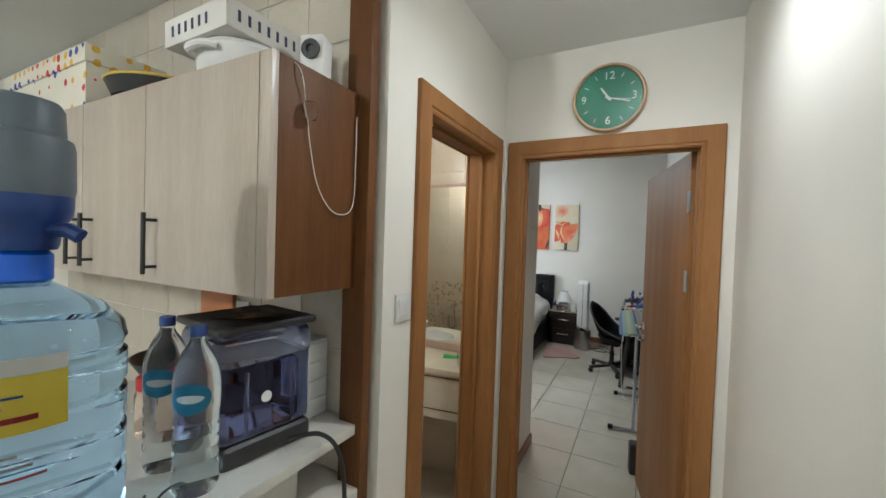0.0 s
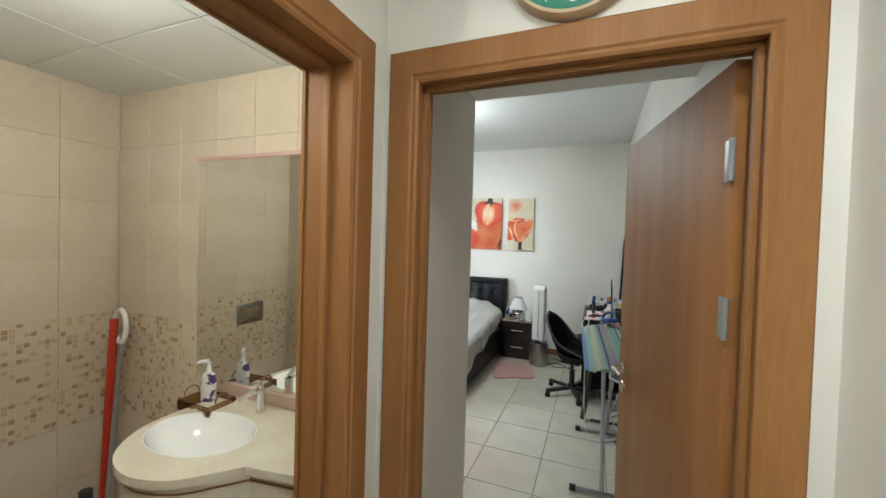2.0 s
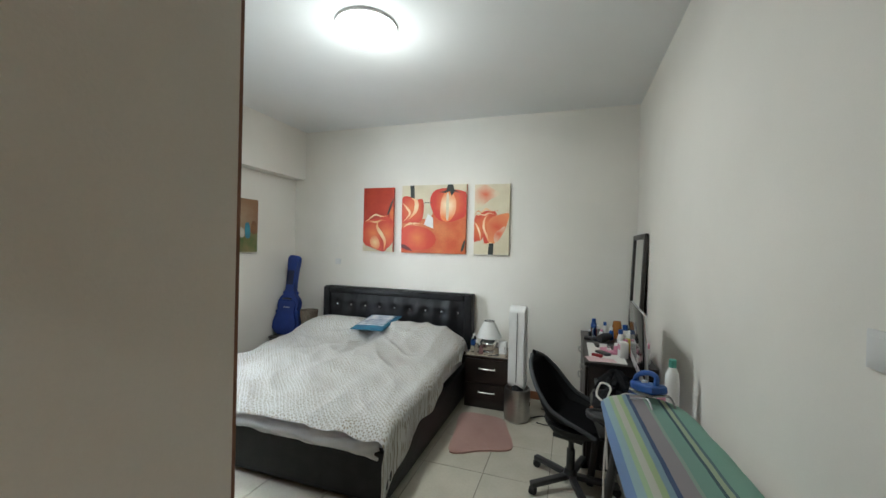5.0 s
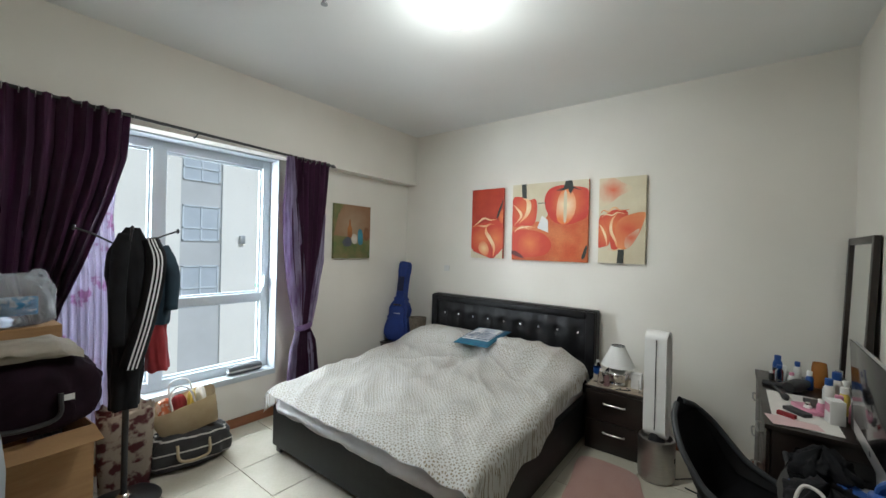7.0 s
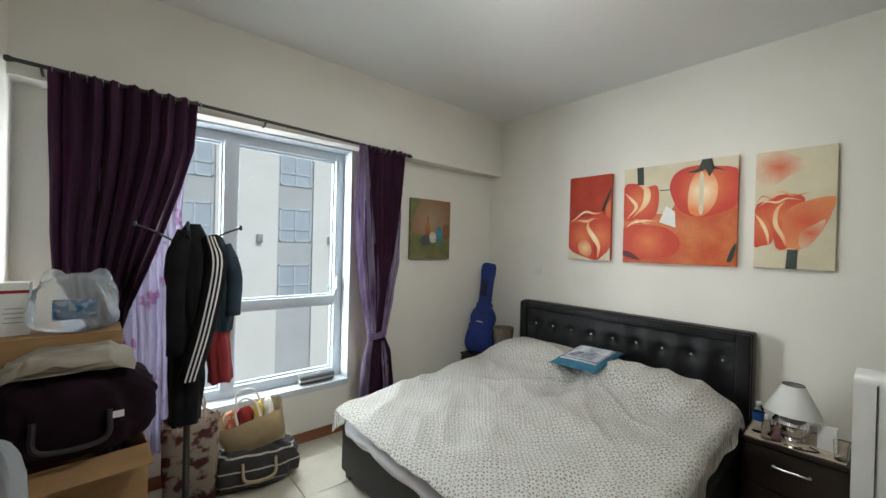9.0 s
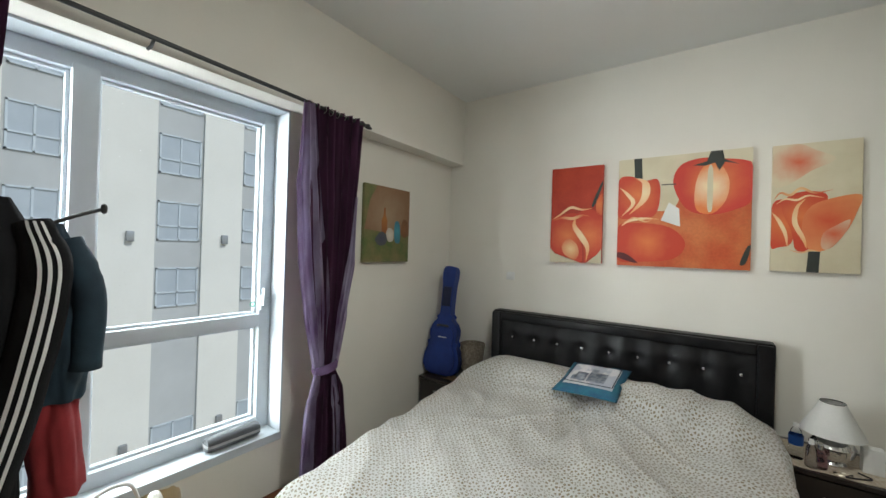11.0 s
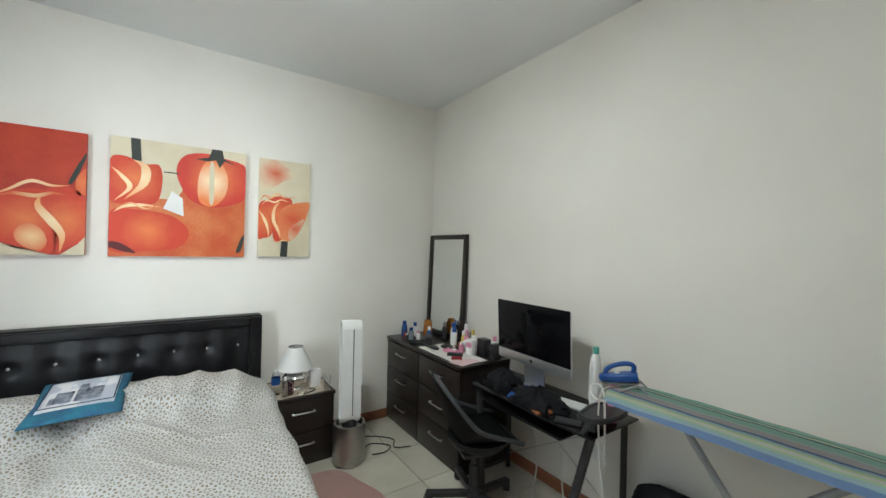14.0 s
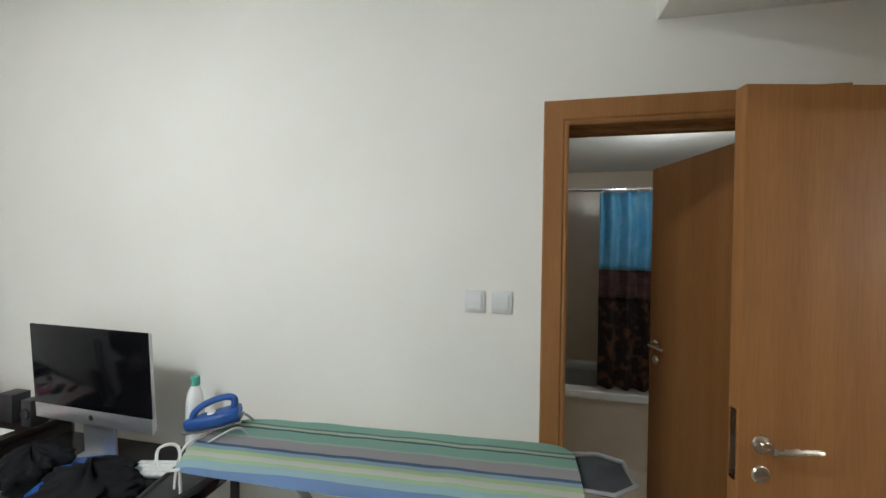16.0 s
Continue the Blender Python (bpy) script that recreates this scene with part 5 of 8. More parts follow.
# ---- coat stand with coats ----
def coat_stand():
    root = thing("coat_stand", pose(-1.45, 4.685, 0), "black metal coat stand with a round base", "coat stand")
    part("base", lathe([(0, 0), (0.19, 0), (0.195, 0.008), (0.185, 0.02), (0.06, 0.035), (0.03, 0.06), (0, 0.06)], 40), BLACKMET, root)
    part("base_collar", lathe([(0, 0.035), (0.045, 0.035), (0.04, 0.055), (0.024, 0.07), (0, 0.07)], 24), CHROME, root, "chrome collar")
    part("pole", tube([(0, 0, 0.06), (0, 0, 0.75), (0, 0, 1.72)], 0.017, 14), BLACKMET, root)
    for a in range(4):
        an = math.radians(80 + 90 * a)
        c, s = math.cos(an), math.sin(an)
        h = part("hook", tube(smooth_line([(0, 0, 1.60), (0.08 * c, 0.08 * s, 1.63), (0.17 * c, 0.17 * s, 1.68), (0.25 * c, 0.25 * s, 1.715)]), 0.006, 8), BLACKMET, root)
        part("hook_tip", lathe([(0, -0.018), (0.008, -0.012), (0.0095, 0), (0.008, 0.012), (0, 0.018)], 10, m=pose(0.25 * c, 0.25 * s, 1.715)), BLACKMET, h)


coat_stand()


def garment(name, label, mat, x, y, ztop, zbot, widths, depths, lean=0.0, seed=0, folds=7, extra=None):
    """A garment that hangs from a hook: a closed, folded body from the shoulder down."""
    root = thing(name, None, label, "clothing", "clothes on the coat stand")

    def fn(u, v):
        a = v * (len(widths) - 1)
        k = min(int(a), len(widths) - 2)
        t = a - k
        w, d = widths[k] + (widths[k + 1] - widths[k]) * t, depths[k] + (depths[k + 1] - depths[k]) * t
        an = 2 * math.pi * u
        r = 1 + 0.10 * math.sin(folds * an + 3 * wav(u * 4, v * 2, seed, 1.5)) * min(1, v * 3) + 0.12 * wav(math.cos(an), math.sin(an) + 3 * v, seed, 2)
        z = ztop + (zbot - ztop) * v + 0.03 * wav(math.cos(an), v * 3, seed + 2, 2) * v
        return (x + d * r * math.cos(an), y + w * r * math.sin(an) + lean * v, z)
    part("body", sheet(fn, 64, 44, 0, close_u=True), mat, root, smooth=180)
    if extra:
        extra(root, fn)
    return root


def sleeve(root, x, y, dy, z0, z1, r, mat):
    p = smooth_line([(x, y, z0), (x + 0.02, y + 0.6 * dy, z0 - 0.10), (x + 0.03, y + dy, (z0 + z1) / 2), (x + 0.02, y + 0.9 * dy, z1)], 6)
    part("sleeve", tube(p, [r * (0.75 + 0.25 * min(1, k / 5) - 0.10 * k / len(p) + 0.08 * wav(k * 0.7, dy, 3, 1.0)) for k in range(len(p))], 14), mat, root, smooth=180)


def track_stripes(root, fn):
    sleeve(root, -1.37, 4.645, -0.035, 1.68, 1.02, 0.045, BLACKCLOTH)
    line = smooth_line([(-1.36, 4.765, 1.66), (-1.335, 4.795, 1.50), (-1.32, 4.745, 1.18), (-1.33, 4.675, 0.88)], 8)
    radii = [0.050 * (0.8 + 0.3 * min(1, k / 6) + 0.10 * wav(k * 0.5, 2, 3, 1.0)) for k in range(len(line))]
    part("sleeve", tube(line, radii, 16), BLACKCLOTH, root, smooth=180)
    for k in range(3):
        def band(u, v, k=k):
            a = v * (len(line) - 1.001)
            i = int(a)
            p, r = line[i].lerp(line[i + 1], a - i), radii[i] + (radii[i + 1] - radii[i]) * (a - i)
            an = math.radians(-28 + 20 * k + 9 * u)
            return p + Vector((math.cos(an), math.sin(an), 0)) * (r * 1.02 + 0.003)
        part("white_stripe", sheet(band, 3, 60, 0.0), WHITECLOTH, root, "white stripe", smooth=180)


garment("track_jacket", "black track jacket with three white stripes hanging on the stand", BLACKCLOTH, -1.40, 4.69, 1.725, 0.86, [0.035, 0.105, 0.115, 0.095, 0.085, 0.08, 0.065], [0.03, 0.07, 0.085, 0.085, 0.08, 0.075, 0.06], -0.01, 3, 7, track_stripes)
garment("dark_jacket", "dark teal jacket hanging on the stand", TEAL, -1.46, 4.825, 1.66, 1.10, [0.02, 0.065, 0.085, 0.08, 0.06], [0.02, 0.06, 0.075, 0.07, 0.06], 0.02, 8, 6, lambda root, fn: sleeve(root, -1.42, 4.85, 0.050, 1.61, 1.20, 0.046, TEAL))
garment("red_shirt", "red shirt hanging under the jackets", REDCLOTH, -1.47, 4.81, 1.42, 0.80, [0.03, 0.055, 0.06, 0.062, 0.065], [0.03, 0.05, 0.06, 0.06, 0.06], 0.04, 12, 5)
garment("black_trousers", "black trousers hanging on the stand", BLACKCLOTH, -1.41, 4.68, 1.45, 0.62, [0.04, 0.08, 0.085, 0.08, 0.075], [0.04, 0.06, 0.07, 0.065, 0.06], -0.01, 17, 5)


# ---- the pile in the corner ----
def carton(name, m, w, d, h, label, flaps=True):
    root = thing(name, m, label, "box", "cardboard boxes")
    t = 0.005
    part("bottom", box(-w / 2, w / 2, -d / 2, d / 2, 0, t), CARD, root)
    for s in (-1, 1):
        part("side", box(s * (w / 2 - t / 2) - t / 2, s * (w / 2 - t / 2) + t / 2, -d / 2, d / 2, t, h), CARD, root)
        part("end", box(-w / 2 + t, w / 2 - t, s * (d / 2 - t / 2) - t / 2, s * (d / 2 - t / 2) + t / 2, t, h), CARD, root)
    if flaps:
        for s in (-1, 1):
            part("flap", box(0, 0.16, -d / 2, d / 2, 0, t, m=pose(s * w / 2, 0, h, 0, 12 if s > 0 else 168)), CARD, root)
    else:
        part("lid", box(-w / 2, w / 2, -d / 2, d / 2, h, h + t), CARD, root)
    return root


carton("cardboard_box", pose(-1.52, 4.23, 0, 0, 0, 4), 0.62, 0.50, 0.63, "large open brown cardboard box on the floor")
carton("cardboard_box", pose(-1.66, 4.16, 0.645, 0, 0, 2), 0.40, 0.46, 0.51, "brown cardboard box on top of the large box", False)



def soft_bag(name, m, w, d, h, mat, label, seed=0, sag=0.25, top=0.75, group="bags"):
    root = thing(name, m, label, "bag", group)

    def fn(u, v):
        an, ph = 2 * math.pi * u, math.pi * (v - 0.5)
        e = 0.68
        c, s = math.cos(an), math.sin(an)
        cx, sx = math.copysign(abs(c) ** e, c), math.copysign(abs(s) ** e, s)
        cz, sz = math.cos(ph) ** 0.5 if math.cos(ph) > 0 else 0, math.copysign(abs(math.sin(ph)) ** 0.7, math.sin(ph))
        k = 1 - (1 - top) * v ** 2
        dn = 1 + 0.17 * wav(cx * 2, sx * 2 + v * 2, seed, 1.6) + 0.08 * wav(cx * 5, sx * 5 + v * 6, seed + 3, 2) + 0.05 * abs(wav(cx * 3 + v * 9, sx * 9, seed + 6, 2))
        return (w / 2 * cx * cz * k * dn, d / 2 * sx * cz * k * dn, h / 2 * (1 + sz) * (1 - sag * 0.4 * abs(wav(cx, sx, seed + 9, 1.5))))
    part("body", sheet(fn, 72, 40, 0, close_u=True), mat, root, smooth=180)
    return root


duf = soft_bag("duffel_bag", pose(-1.31, 4.235, 0.645), 0.34, 0.56, 0.40, DUFFEL, "dark plum nylon duffel bag on the cardboard box", 4, top=0.92)
part("carry_handle", tube(smooth_line([(0.17, -0.12, 0.22), (0.19, -0.10, 0.10), (0.19, 0.10, 0.10), (0.17, 0.12, 0.22)]), 0.012, 8), BLACKPL, duf)
part("label_patch", box(0.176, 0.180, 0.13, 0.17, 0.18, 0.21), WHITEPL, duf)
CREAMCLOTH = material("cream_cotton", (0.56, 0.51, 0.42), 0.9, second=(0.47, 0.42, 0.34), scale=9, grain=0.05, grain_scale=400, bump=0.3)
for k in range(3):
    solo("folded_cloth", sheet(lambda u, v, k=k: (-1.30 + 0.15 * (2 * u - 1) + 0.02 * wav(u, v, k, 3), 4.22 + (0.22 - 0.03 * k) * (2 * v - 1) + 0.02 * wav(u, v, k + 2, 3), 1.082 + 0.015 * k + 0.016 * wav(u * 2, v * 2, k + 5, 2) - 0.16 * max(0, u - 0.72) ** 1.2 * (1 + 0.5 * wav(v, k, 3, 4)) - 0.10 * max(0, abs(2 * v - 1) - 0.8)), 24, 30, 0.008), CREAMCLOTH, "folded cream cloth lying on the duffel bag", "cloth", "folded cloths", smooth=180)
wb = thing("white_carton", pose(-1.60, 4.00, 1.162), "small white box with a red stripe", "box")
part("carton_body", box(-0.05, 0.05, -0.045, 0.055, 0, 0.25, 0.003), WHITEPL, wb)
part("red_stripe", box(0.0501, 0.0512, -0.044, 0.054, 0.20, 0.215), REDCLOTH, wb)
for k in range(4):
    part("text_line", box(0.0501, 0.0509, -0.03 + 0.006 * (k % 2), 0.035, 0.06 + 0.022 * k, 0.065 + 0.022 * k), GREYMET, wb)
FILM = clear("thin_plastic_film", (0.86, 0.91, 0.96), 0.25, 1.10, weight=0.8)
pb = soft_bag("plastic_bag", pose(-1.58, 4.22, 1.162), 0.30, 0.36, 0.29, FILM, "clear plastic bag with blue print on the boxes", 23, top=0.6)
part("blue_print", sheet(lambda u, v: (0.135 - 0.02 * (2 * v - 1) ** 2 + 0.012 * wav(u, v, 3, 4), 0.16 * (u - 0.5), 0.07 + 0.10 * v), 12, 12, 0.002), material("cyan_print", (0.04, 0.22, 0.42), 0.5, second=(0.35, 0.45, 0.55), scale=22, low=0.5, high=0.55), pb, "cyan printed patch", smooth=180)
for s in (-1, 1):
    part("bag_handle", tube(smooth_line([(0.02, s * 0.05, 0.25), (0.02, s * 0.07, 0.285), (0.01, s * 0.10, 0.29), (-0.01, s * 0.12, 0.24)]), 0.020, 8), FILM, pb)
GREYFILM = clear("grey_plastic_film", (0.50, 0.54, 0.58), 0.35, 1.1, weight=0.45)
hb1 = soft_bag("plastic_bag", pose(-0.78, 4.06, 0.30), 0.24, 0.20, 0.66, GREYFILM, "grey translucent plastic bag hanging from the wardrobe handle", 31, top=0.5)
part("bag_handle", tube(smooth_line([(0.06, -0.02, 0.60), (0.065, -0.07, 0.75), (0.055, -0.09, 0.80)]), 0.010, 8), GREYFILM, hb1)
hb2 = soft_bag("plastic_bag", pose(-0.52, 4.03, 0.28), 0.18, 0.15, 0.62, FILM, "white plastic bag hanging from the wardrobe handle", 37, top=0.45)
part("bag_handle", tube(smooth_line([(0.0, -0.01, 0.57), (-0.07, -0.05, 0.76), (-0.09, -0.06, 0.82)]), 0.010, 8), FILM, hb2)

STRIPEBAG = stripes("black_white_stripes", [(0.62, (0.012, 0.012, 0.014)), (0.74, (0.5, 0.48, 0.44)), (1.0, (0.012, 0.012, 0.014))], 0, 0.8, 5.0)
sb = soft_bag("sports_bag", pose(-1.66, 5.12, 0, 0, 0, 82), 0.54, 0.28, 0.29, STRIPEBAG, "black sports bag with pale stripes on the floor", 41)
with_uv(sb.children[0], lambda c: (c.z * 2.3 + 0.1 * c.x, c.x))
for s in (-1, 1):
    part("carry_handle", tube(smooth_line([(-0.10, s * 0.12, 0.20), (-0.08, s * 0.16, 0.10), (0.08, s * 0.165, 0.10), (0.10, s * 0.12, 0.20)]), 0.010, 8), CANVASBAG, sb, "pale webbing handle")


def tote(m, w, d, h, mat, label, name="tote_bag"):
    root = thing(name, m, label, "bag", "bags")

    def fn(u, v):
        an = 2 * math.pi * u
        c, s = math.cos(an), math.sin(an)
        e = 0.4
        k = 0.9 + 0.14 * v + 0.05 * wav(c, s + 2 * v, 2, 2)
        return (w / 2 * math.copysign(abs(c) ** e, c) * k, d / 2 * math.copysign(abs(s) ** e, s) * k, h * v * (1 + 0.06 * wav(c * 2, s * 2, 6, 1.5)))
    part("body", sheet(fn, 48, 16, 0.004, close_u=True), mat, root, smooth=180)
    part("bottom", box(-w * 0.43, w * 0.43, -d * 0.43, d * 0.43, 0.0, 0.006), mat, root)
    for s in (-1, 1):
        part("bag_handle", tube(smooth_line([(-0.07, s * d * 0.42, h * 0.95), (-0.06, s * d * 0.40, h + 0.10), (0.0, s * d * 0.30, h + 0.14), (0.06, s * d * 0.40, h + 0.10), (0.07, s * d * 0.42, h * 0.95)]), 0.007, 8), WHITECLOTH if mat is CANVASBAG else mat, root, "rope handle")
    return root


tb = tote(pose(-1.66, 5.12, 0.275, 8, -14, 74), 0.40, 0.20, 0.22, CANVASBAG, "beige canvas tote bag filled with packets, on the sports bag")
for k, (mt, lb) in enumerate(((material("orange_packet", (0.60, 0.16, 0.06), 0.4, second=(0.7, 0.5, 0.4), scale=30, low=0.5, high=0.55), "orange printed packet"), (REDCLOTH, "red packet"), (YELLOWPL, "yellow packet"), (PAPER, "white packet"))):
    pk = soft_bag("packet", tb.matrix_world @ pose(-0.11 + 0.07 * k, 0.01, 0.10, 12 * k - 14, 9 * k, 40 * k), 0.11, 0.05, 0.16, mt, lb + " sticking out of the tote bag", 50 + k, group="packets in the tote bag")
PRINTBAG = material("printed_bag_fabric", (0.42, 0.36, 0.30), 0.8, second=(0.12, 0.035, 0.04), scale=12, low=0.50, high=0.58, grain=0.05)
tote(pose(-1.68, 4.74, 0, 0, 0, 80), 0.30, 0.18, 0.52, PRINTBAG, "tall cream bag printed with dark red flowers", "printed_bag")
roll = thing("rolled_towel", pose(-2.03, 5.68, 0.452, 0, 0, 0), "grey and white rolled towel on the window sill", "towel")
part("roll", lathe([(0, -0.15), (0.035, -0.148), (0.042, -0.13), (0.044, 0), (0.041, 0.12), (0.034, 0.148), (0, 0.15)], 20, m=pose(0, 0, 0.04, 90), squash=(1, 1)), with_stripe := stripes("towel_stripes", [(0.5, (0.09, 0.10, 0.11)), (0.8, (0.45, 0.46, 0.46)), (1.0, (0.09, 0.10, 0.11))], 0, 0.9, 6.0), roll, smooth=60)
with_uv(roll.children[0], lambda c: (c.z * 3.0, c.y))


# ---- desk, computer ----
def desk():
    root = thing("computer_desk", None, "black glass computer desk with slanted black metal legs", "desk")
    x0, x1, y0, y1, z = 1.70, 2.15, 5.52, 6.54, 0.715
    part("top", outline([(x0 + 0.02, y0), (x1, y0), (x1, y1), (x0 + 0.10, y1), (x0, 6.1), (x0 - 0.01, 5.8)], z - 0.010, z, 0.003), BLACKGLASS, root, "black glass top")
    part("rail", tube([(x0 + 0.06, y0 + 0.06, z - 0.025), (x0 + 0.06, y1 - 0.05, z - 0.025)], 0.013, 10), BLACKMET, root)
    part("rail", tube([(x1 - 0.04, y0 + 0.06, z - 0.025), (x1 - 0.04, y1 - 0.05, z - 0.025)], 0.013, 10), BLACKMET, root)
    for y in (y0 + 0.06, y1 - 0.05):
        part("leg", tube([(x0 + 0.11, y, z - 0.012), (x0 + 0.03, y + 0.14 * (1 if y < 6 else -1), 0.0)], 0.024, 10), BLACKMET, root)
        part("leg", tube([(x1 - 0.04, y, z - 0.02), (x1 - 0.04, y, 0.0)], 0.018, 10), BLACKMET, root)
        part("brace", tube([(x0 + 0.10, y, 0.06), (x1 - 0.05, y, 0.06)], 0.012, 8), BLACKMET, root)
    part("cross_wire", tube([(x1 - 0.04, y0 + 0.06, 0.10), (x1 - 0.04, y1 - 0.05, 0.66)], 0.003, 6), STEEL, root)
    part("cross_wire", tube([(x1 - 0.04, y1 - 0.05, 0.10), (x1 - 0.04, y0 + 0.06, 0.66)], 0.003, 6), STEEL, root)
    part("keyboard_tray", box(x0 + 0.03, x0 + 0.28, 5.72, 6.36, z - 0.10, z - 0.088, 0.003), BLACKGLASS, root)


desk()
tr = thing("side_tray", pose(1.83, 5.545, 0.80, -5, 4, 6), "curved black plastic side tray on a post beside the desk", "tray")
part("tray_plate", outline(blob([(-0.15, -0.08), (0.02, -0.10), (0.15, -0.07), (0.18, 0.02), (0.10, 0.09), (-0.06, 0.07), (-0.17, 0.03)], 4), 0, 0.016, 0.005), BLACKPL, tr)
part("tray_lip", tube([(x, y, 0.018) for x, y in blob([(-0.145, -0.075), (0.02, -0.095), (0.145, -0.065), (0.172, 0.02), (0.095, 0.083), (-0.06, 0.064), (-0.163, 0.028)], 4)], 0.009, 8, closed=True), BLACKPL, tr)
part("tray_post", tube([(-0.03, 0.03, -0.083), (-0.03, 0.02, 0.0)], 0.018, 12), BLACKMET, tr)
mac = thing("desktop_computer", pose(1.985, 6.155, 0.717, 0, -3, -2.2), "thin all-in-one computer with a dark screen and aluminium chin", "computer")
part("screen", box(-0.006, 0.0, -0.325, 0.325, 0.215, 0.565, 0.002), SCREEN, mac, "switched-off black screen")
part("chin", box(-0.0055, 0.004, -0.325, 0.325, 0.15, 0.2145, 0.002), ALUM, mac, "aluminium chin")
part("back_shell", box(0.0, 0.02, -0.32, 0.32, 0.155, 0.56, 0.009), ALUM, mac)
part("chin_mark", lathe([(0, 0), (0.012, 0), (0.012, 0.001), (0, 0.001)], 12, m=pose(-0.0056, 0, 0.182, 0, -90)), BLACKPL, mac)
part("stand_neck", box(0.02, 0.03, -0.09, 0.09, 0.0, 0.30, 0.003), ALUM, mac)
part("stand_foot", box(-0.11, 0.03, -0.095, 0.095, 0.0, 0.008, 0.003), ALUM, mac)


def heap(name, x, y, z, w, d, h, mat, label, category, seed, group=""):
    def fn(u, v):
        an = 2 * math.pi * u
        c, s = math.cos(an), math.sin(an)
        r = (1 - v ** 2.2) * (1 + 0.45 * wav(c * 2, s * 2, seed, 1.2) + 0.32 * wav(c * 4, s * 4 + v * 3, seed + 5, 1.5))
        return (x + w / 2 * c * r, y + d / 2 * s * r, z + h * v ** 0.7 * (1 + 0.5 * wav(c * 2 + v, s * 2, seed + 2, 2)))
    return solo(name, sheet(fn, 44, 20, 0, close_u=True), mat, label, category, group, smooth=180)


heap("black_clothes", 1.86, 6.30, 0.716, 0.20, 0.24, 0.10, BLACKCLOTH, "crumpled black clothes heaped on the desk", "clothing", 3, "clothes on the desk")
heap("black_clothes", 1.84, 5.97, 0.716, 0.24, 0.34, 0.085, BLACKCLOTH, "crumpled black clothes heaped on the desk", "clothing", 9, "clothes on the desk")
solo("blue_folder", box(-0.13, 0.10, -0.08, 0.08, 0, 0.012, 0.003, m=pose(1.89, 6.12, 0.717, 0, -2, 25)), BLUEPL, "blue plastic folder under the clothes", "folder")
kb = thing("keyboard", pose(1.985, 5.80, 0.717, 0, 0, 12), "white keyboard lying on the desk", "keyboard")
part("case", box(-0.055, 0.055, -0.14, 0.14, 0, 0.010, 0.003), ALUM, kb)
for r in range(4):
    for c in range(10):
        part("key", box(-0.048 + 0.025 * r, -0.028 + 0.025 * r, -0.131 + 0.0264 * c, -0.108 + 0.0264 * c, 0.010, 0.0125), WHITEPL, kb)
solo("phone", box(-0.035, 0.035, -0.07, 0.07, 0, 0.008, 0.003, m=pose(1.77, 5.70, 0.717, 0, 0, 30)), BLACKPL, "black phone lying on the desk", "phone")
solo("wallet", box(-0.035, 0.035, -0.05, 0.05, 0, 0.014, 0.004, m=pose(1.745, 5.72 + 0.14, 0.717, 0, 0, 70)), material("tan_leather", (0.30, 0.11, 0.04), 0.5, scale=10), "tan leather wallet on the desk edge", "wallet")
spk = thing("speaker", pose(2.05, 6.53, 0.79), "small black desktop speaker", "speaker")
part("cabinet", box(-0.035, 0.035, 0.035, 0.095, 0, 0.12, 0.006), BLACKPL, spk)
part("cone", lathe([(0, 0.003), (0.012, 0.002), (0.024, 0.006), (0.026, 0.0), (0, 0)], 16, m=pose(-0.036, 0.065, 0.06, 0, -90)), RUBBER, spk)
simple_bottle(2.07, 5.74, 0.717, 0.034, 0.36, WHITEPL, GREENPL, "tall white spray bottle with a green cap on the desk", 0.45, 0.11, "")

# ---- dresser top ----
dz = 0.791
solo("place_mat", box(1.72, 1.98, 6.60, 7.20, dz, dz + 0.002), PAPER, "cream paper sheet covering the dresser top", "paper")
solo("paper_sheet", box(-0.10, 0.10, -0.07, 0.07, 0, 0.001, m=pose(1.80, 6.66, dz + 0.003, 0, 0, 12)), material("pink_paper", (0.66, 0.47, 0.47), 0.8, scale=8), "pale pink paper sheet on the dresser", "paper")
for x, y, r, h, bm_, cm, lb in (
        (1.80, 7.60, 0.028, 0.15, BLUEPL, BLUEPL, "dark blue perfume bottle"), (1.83, 7.52, 0.022, 0.10, WHITEPL, WHITEPL, "small white cosmetic bottle"),
        (1.80, 7.47, 0.024, 0.11, clear("pale_blue_glass", (0.7, 0.8, 0.9), 0.05, 1.3), BLUEPL, "clear bottle with a blue cap"), (1.86, 7.44, 0.020, 0.08, WHITEPL, PINKPL, "short white jar"),
        (2.02, 7.10, 0.030, 0.20, WHITEPL, BLUEPL, "tall white lotion bottle with a blue cap"), (1.98, 7.04, 0.026, 0.17, WHITEPL, BLUEPL, "white lotion bottle with a blue label"),
        (2.03, 6.97, 0.024, 0.15, YELLOWPL, WHITEPL, "yellow cosmetic tube"), (2.00, 6.90, 0.025, 0.12, WHITEPL, PINKPL, "white jar with a pink lid"),
        (2.05, 6.84, 0.024, 0.13, PINKPL, WHITEPL, "pink cosmetic bottle"), (1.93, 6.87, 0.020, 0.09, PINKPL, WHITEPL, "small pink jar"), (2.07, 7.18, 0.024, 0.14, WHITEPL, WHITEPL, "white roll-on bottle")):
    simple_bottle(x, y, dz + 0.002, r, h, bm_, cm, lb + " on the dresser", 0.6, 0.22)
am = thing("amber_pot", pose(2.00, 7.50, dz), "translucent amber pot on the dresser", "pot")
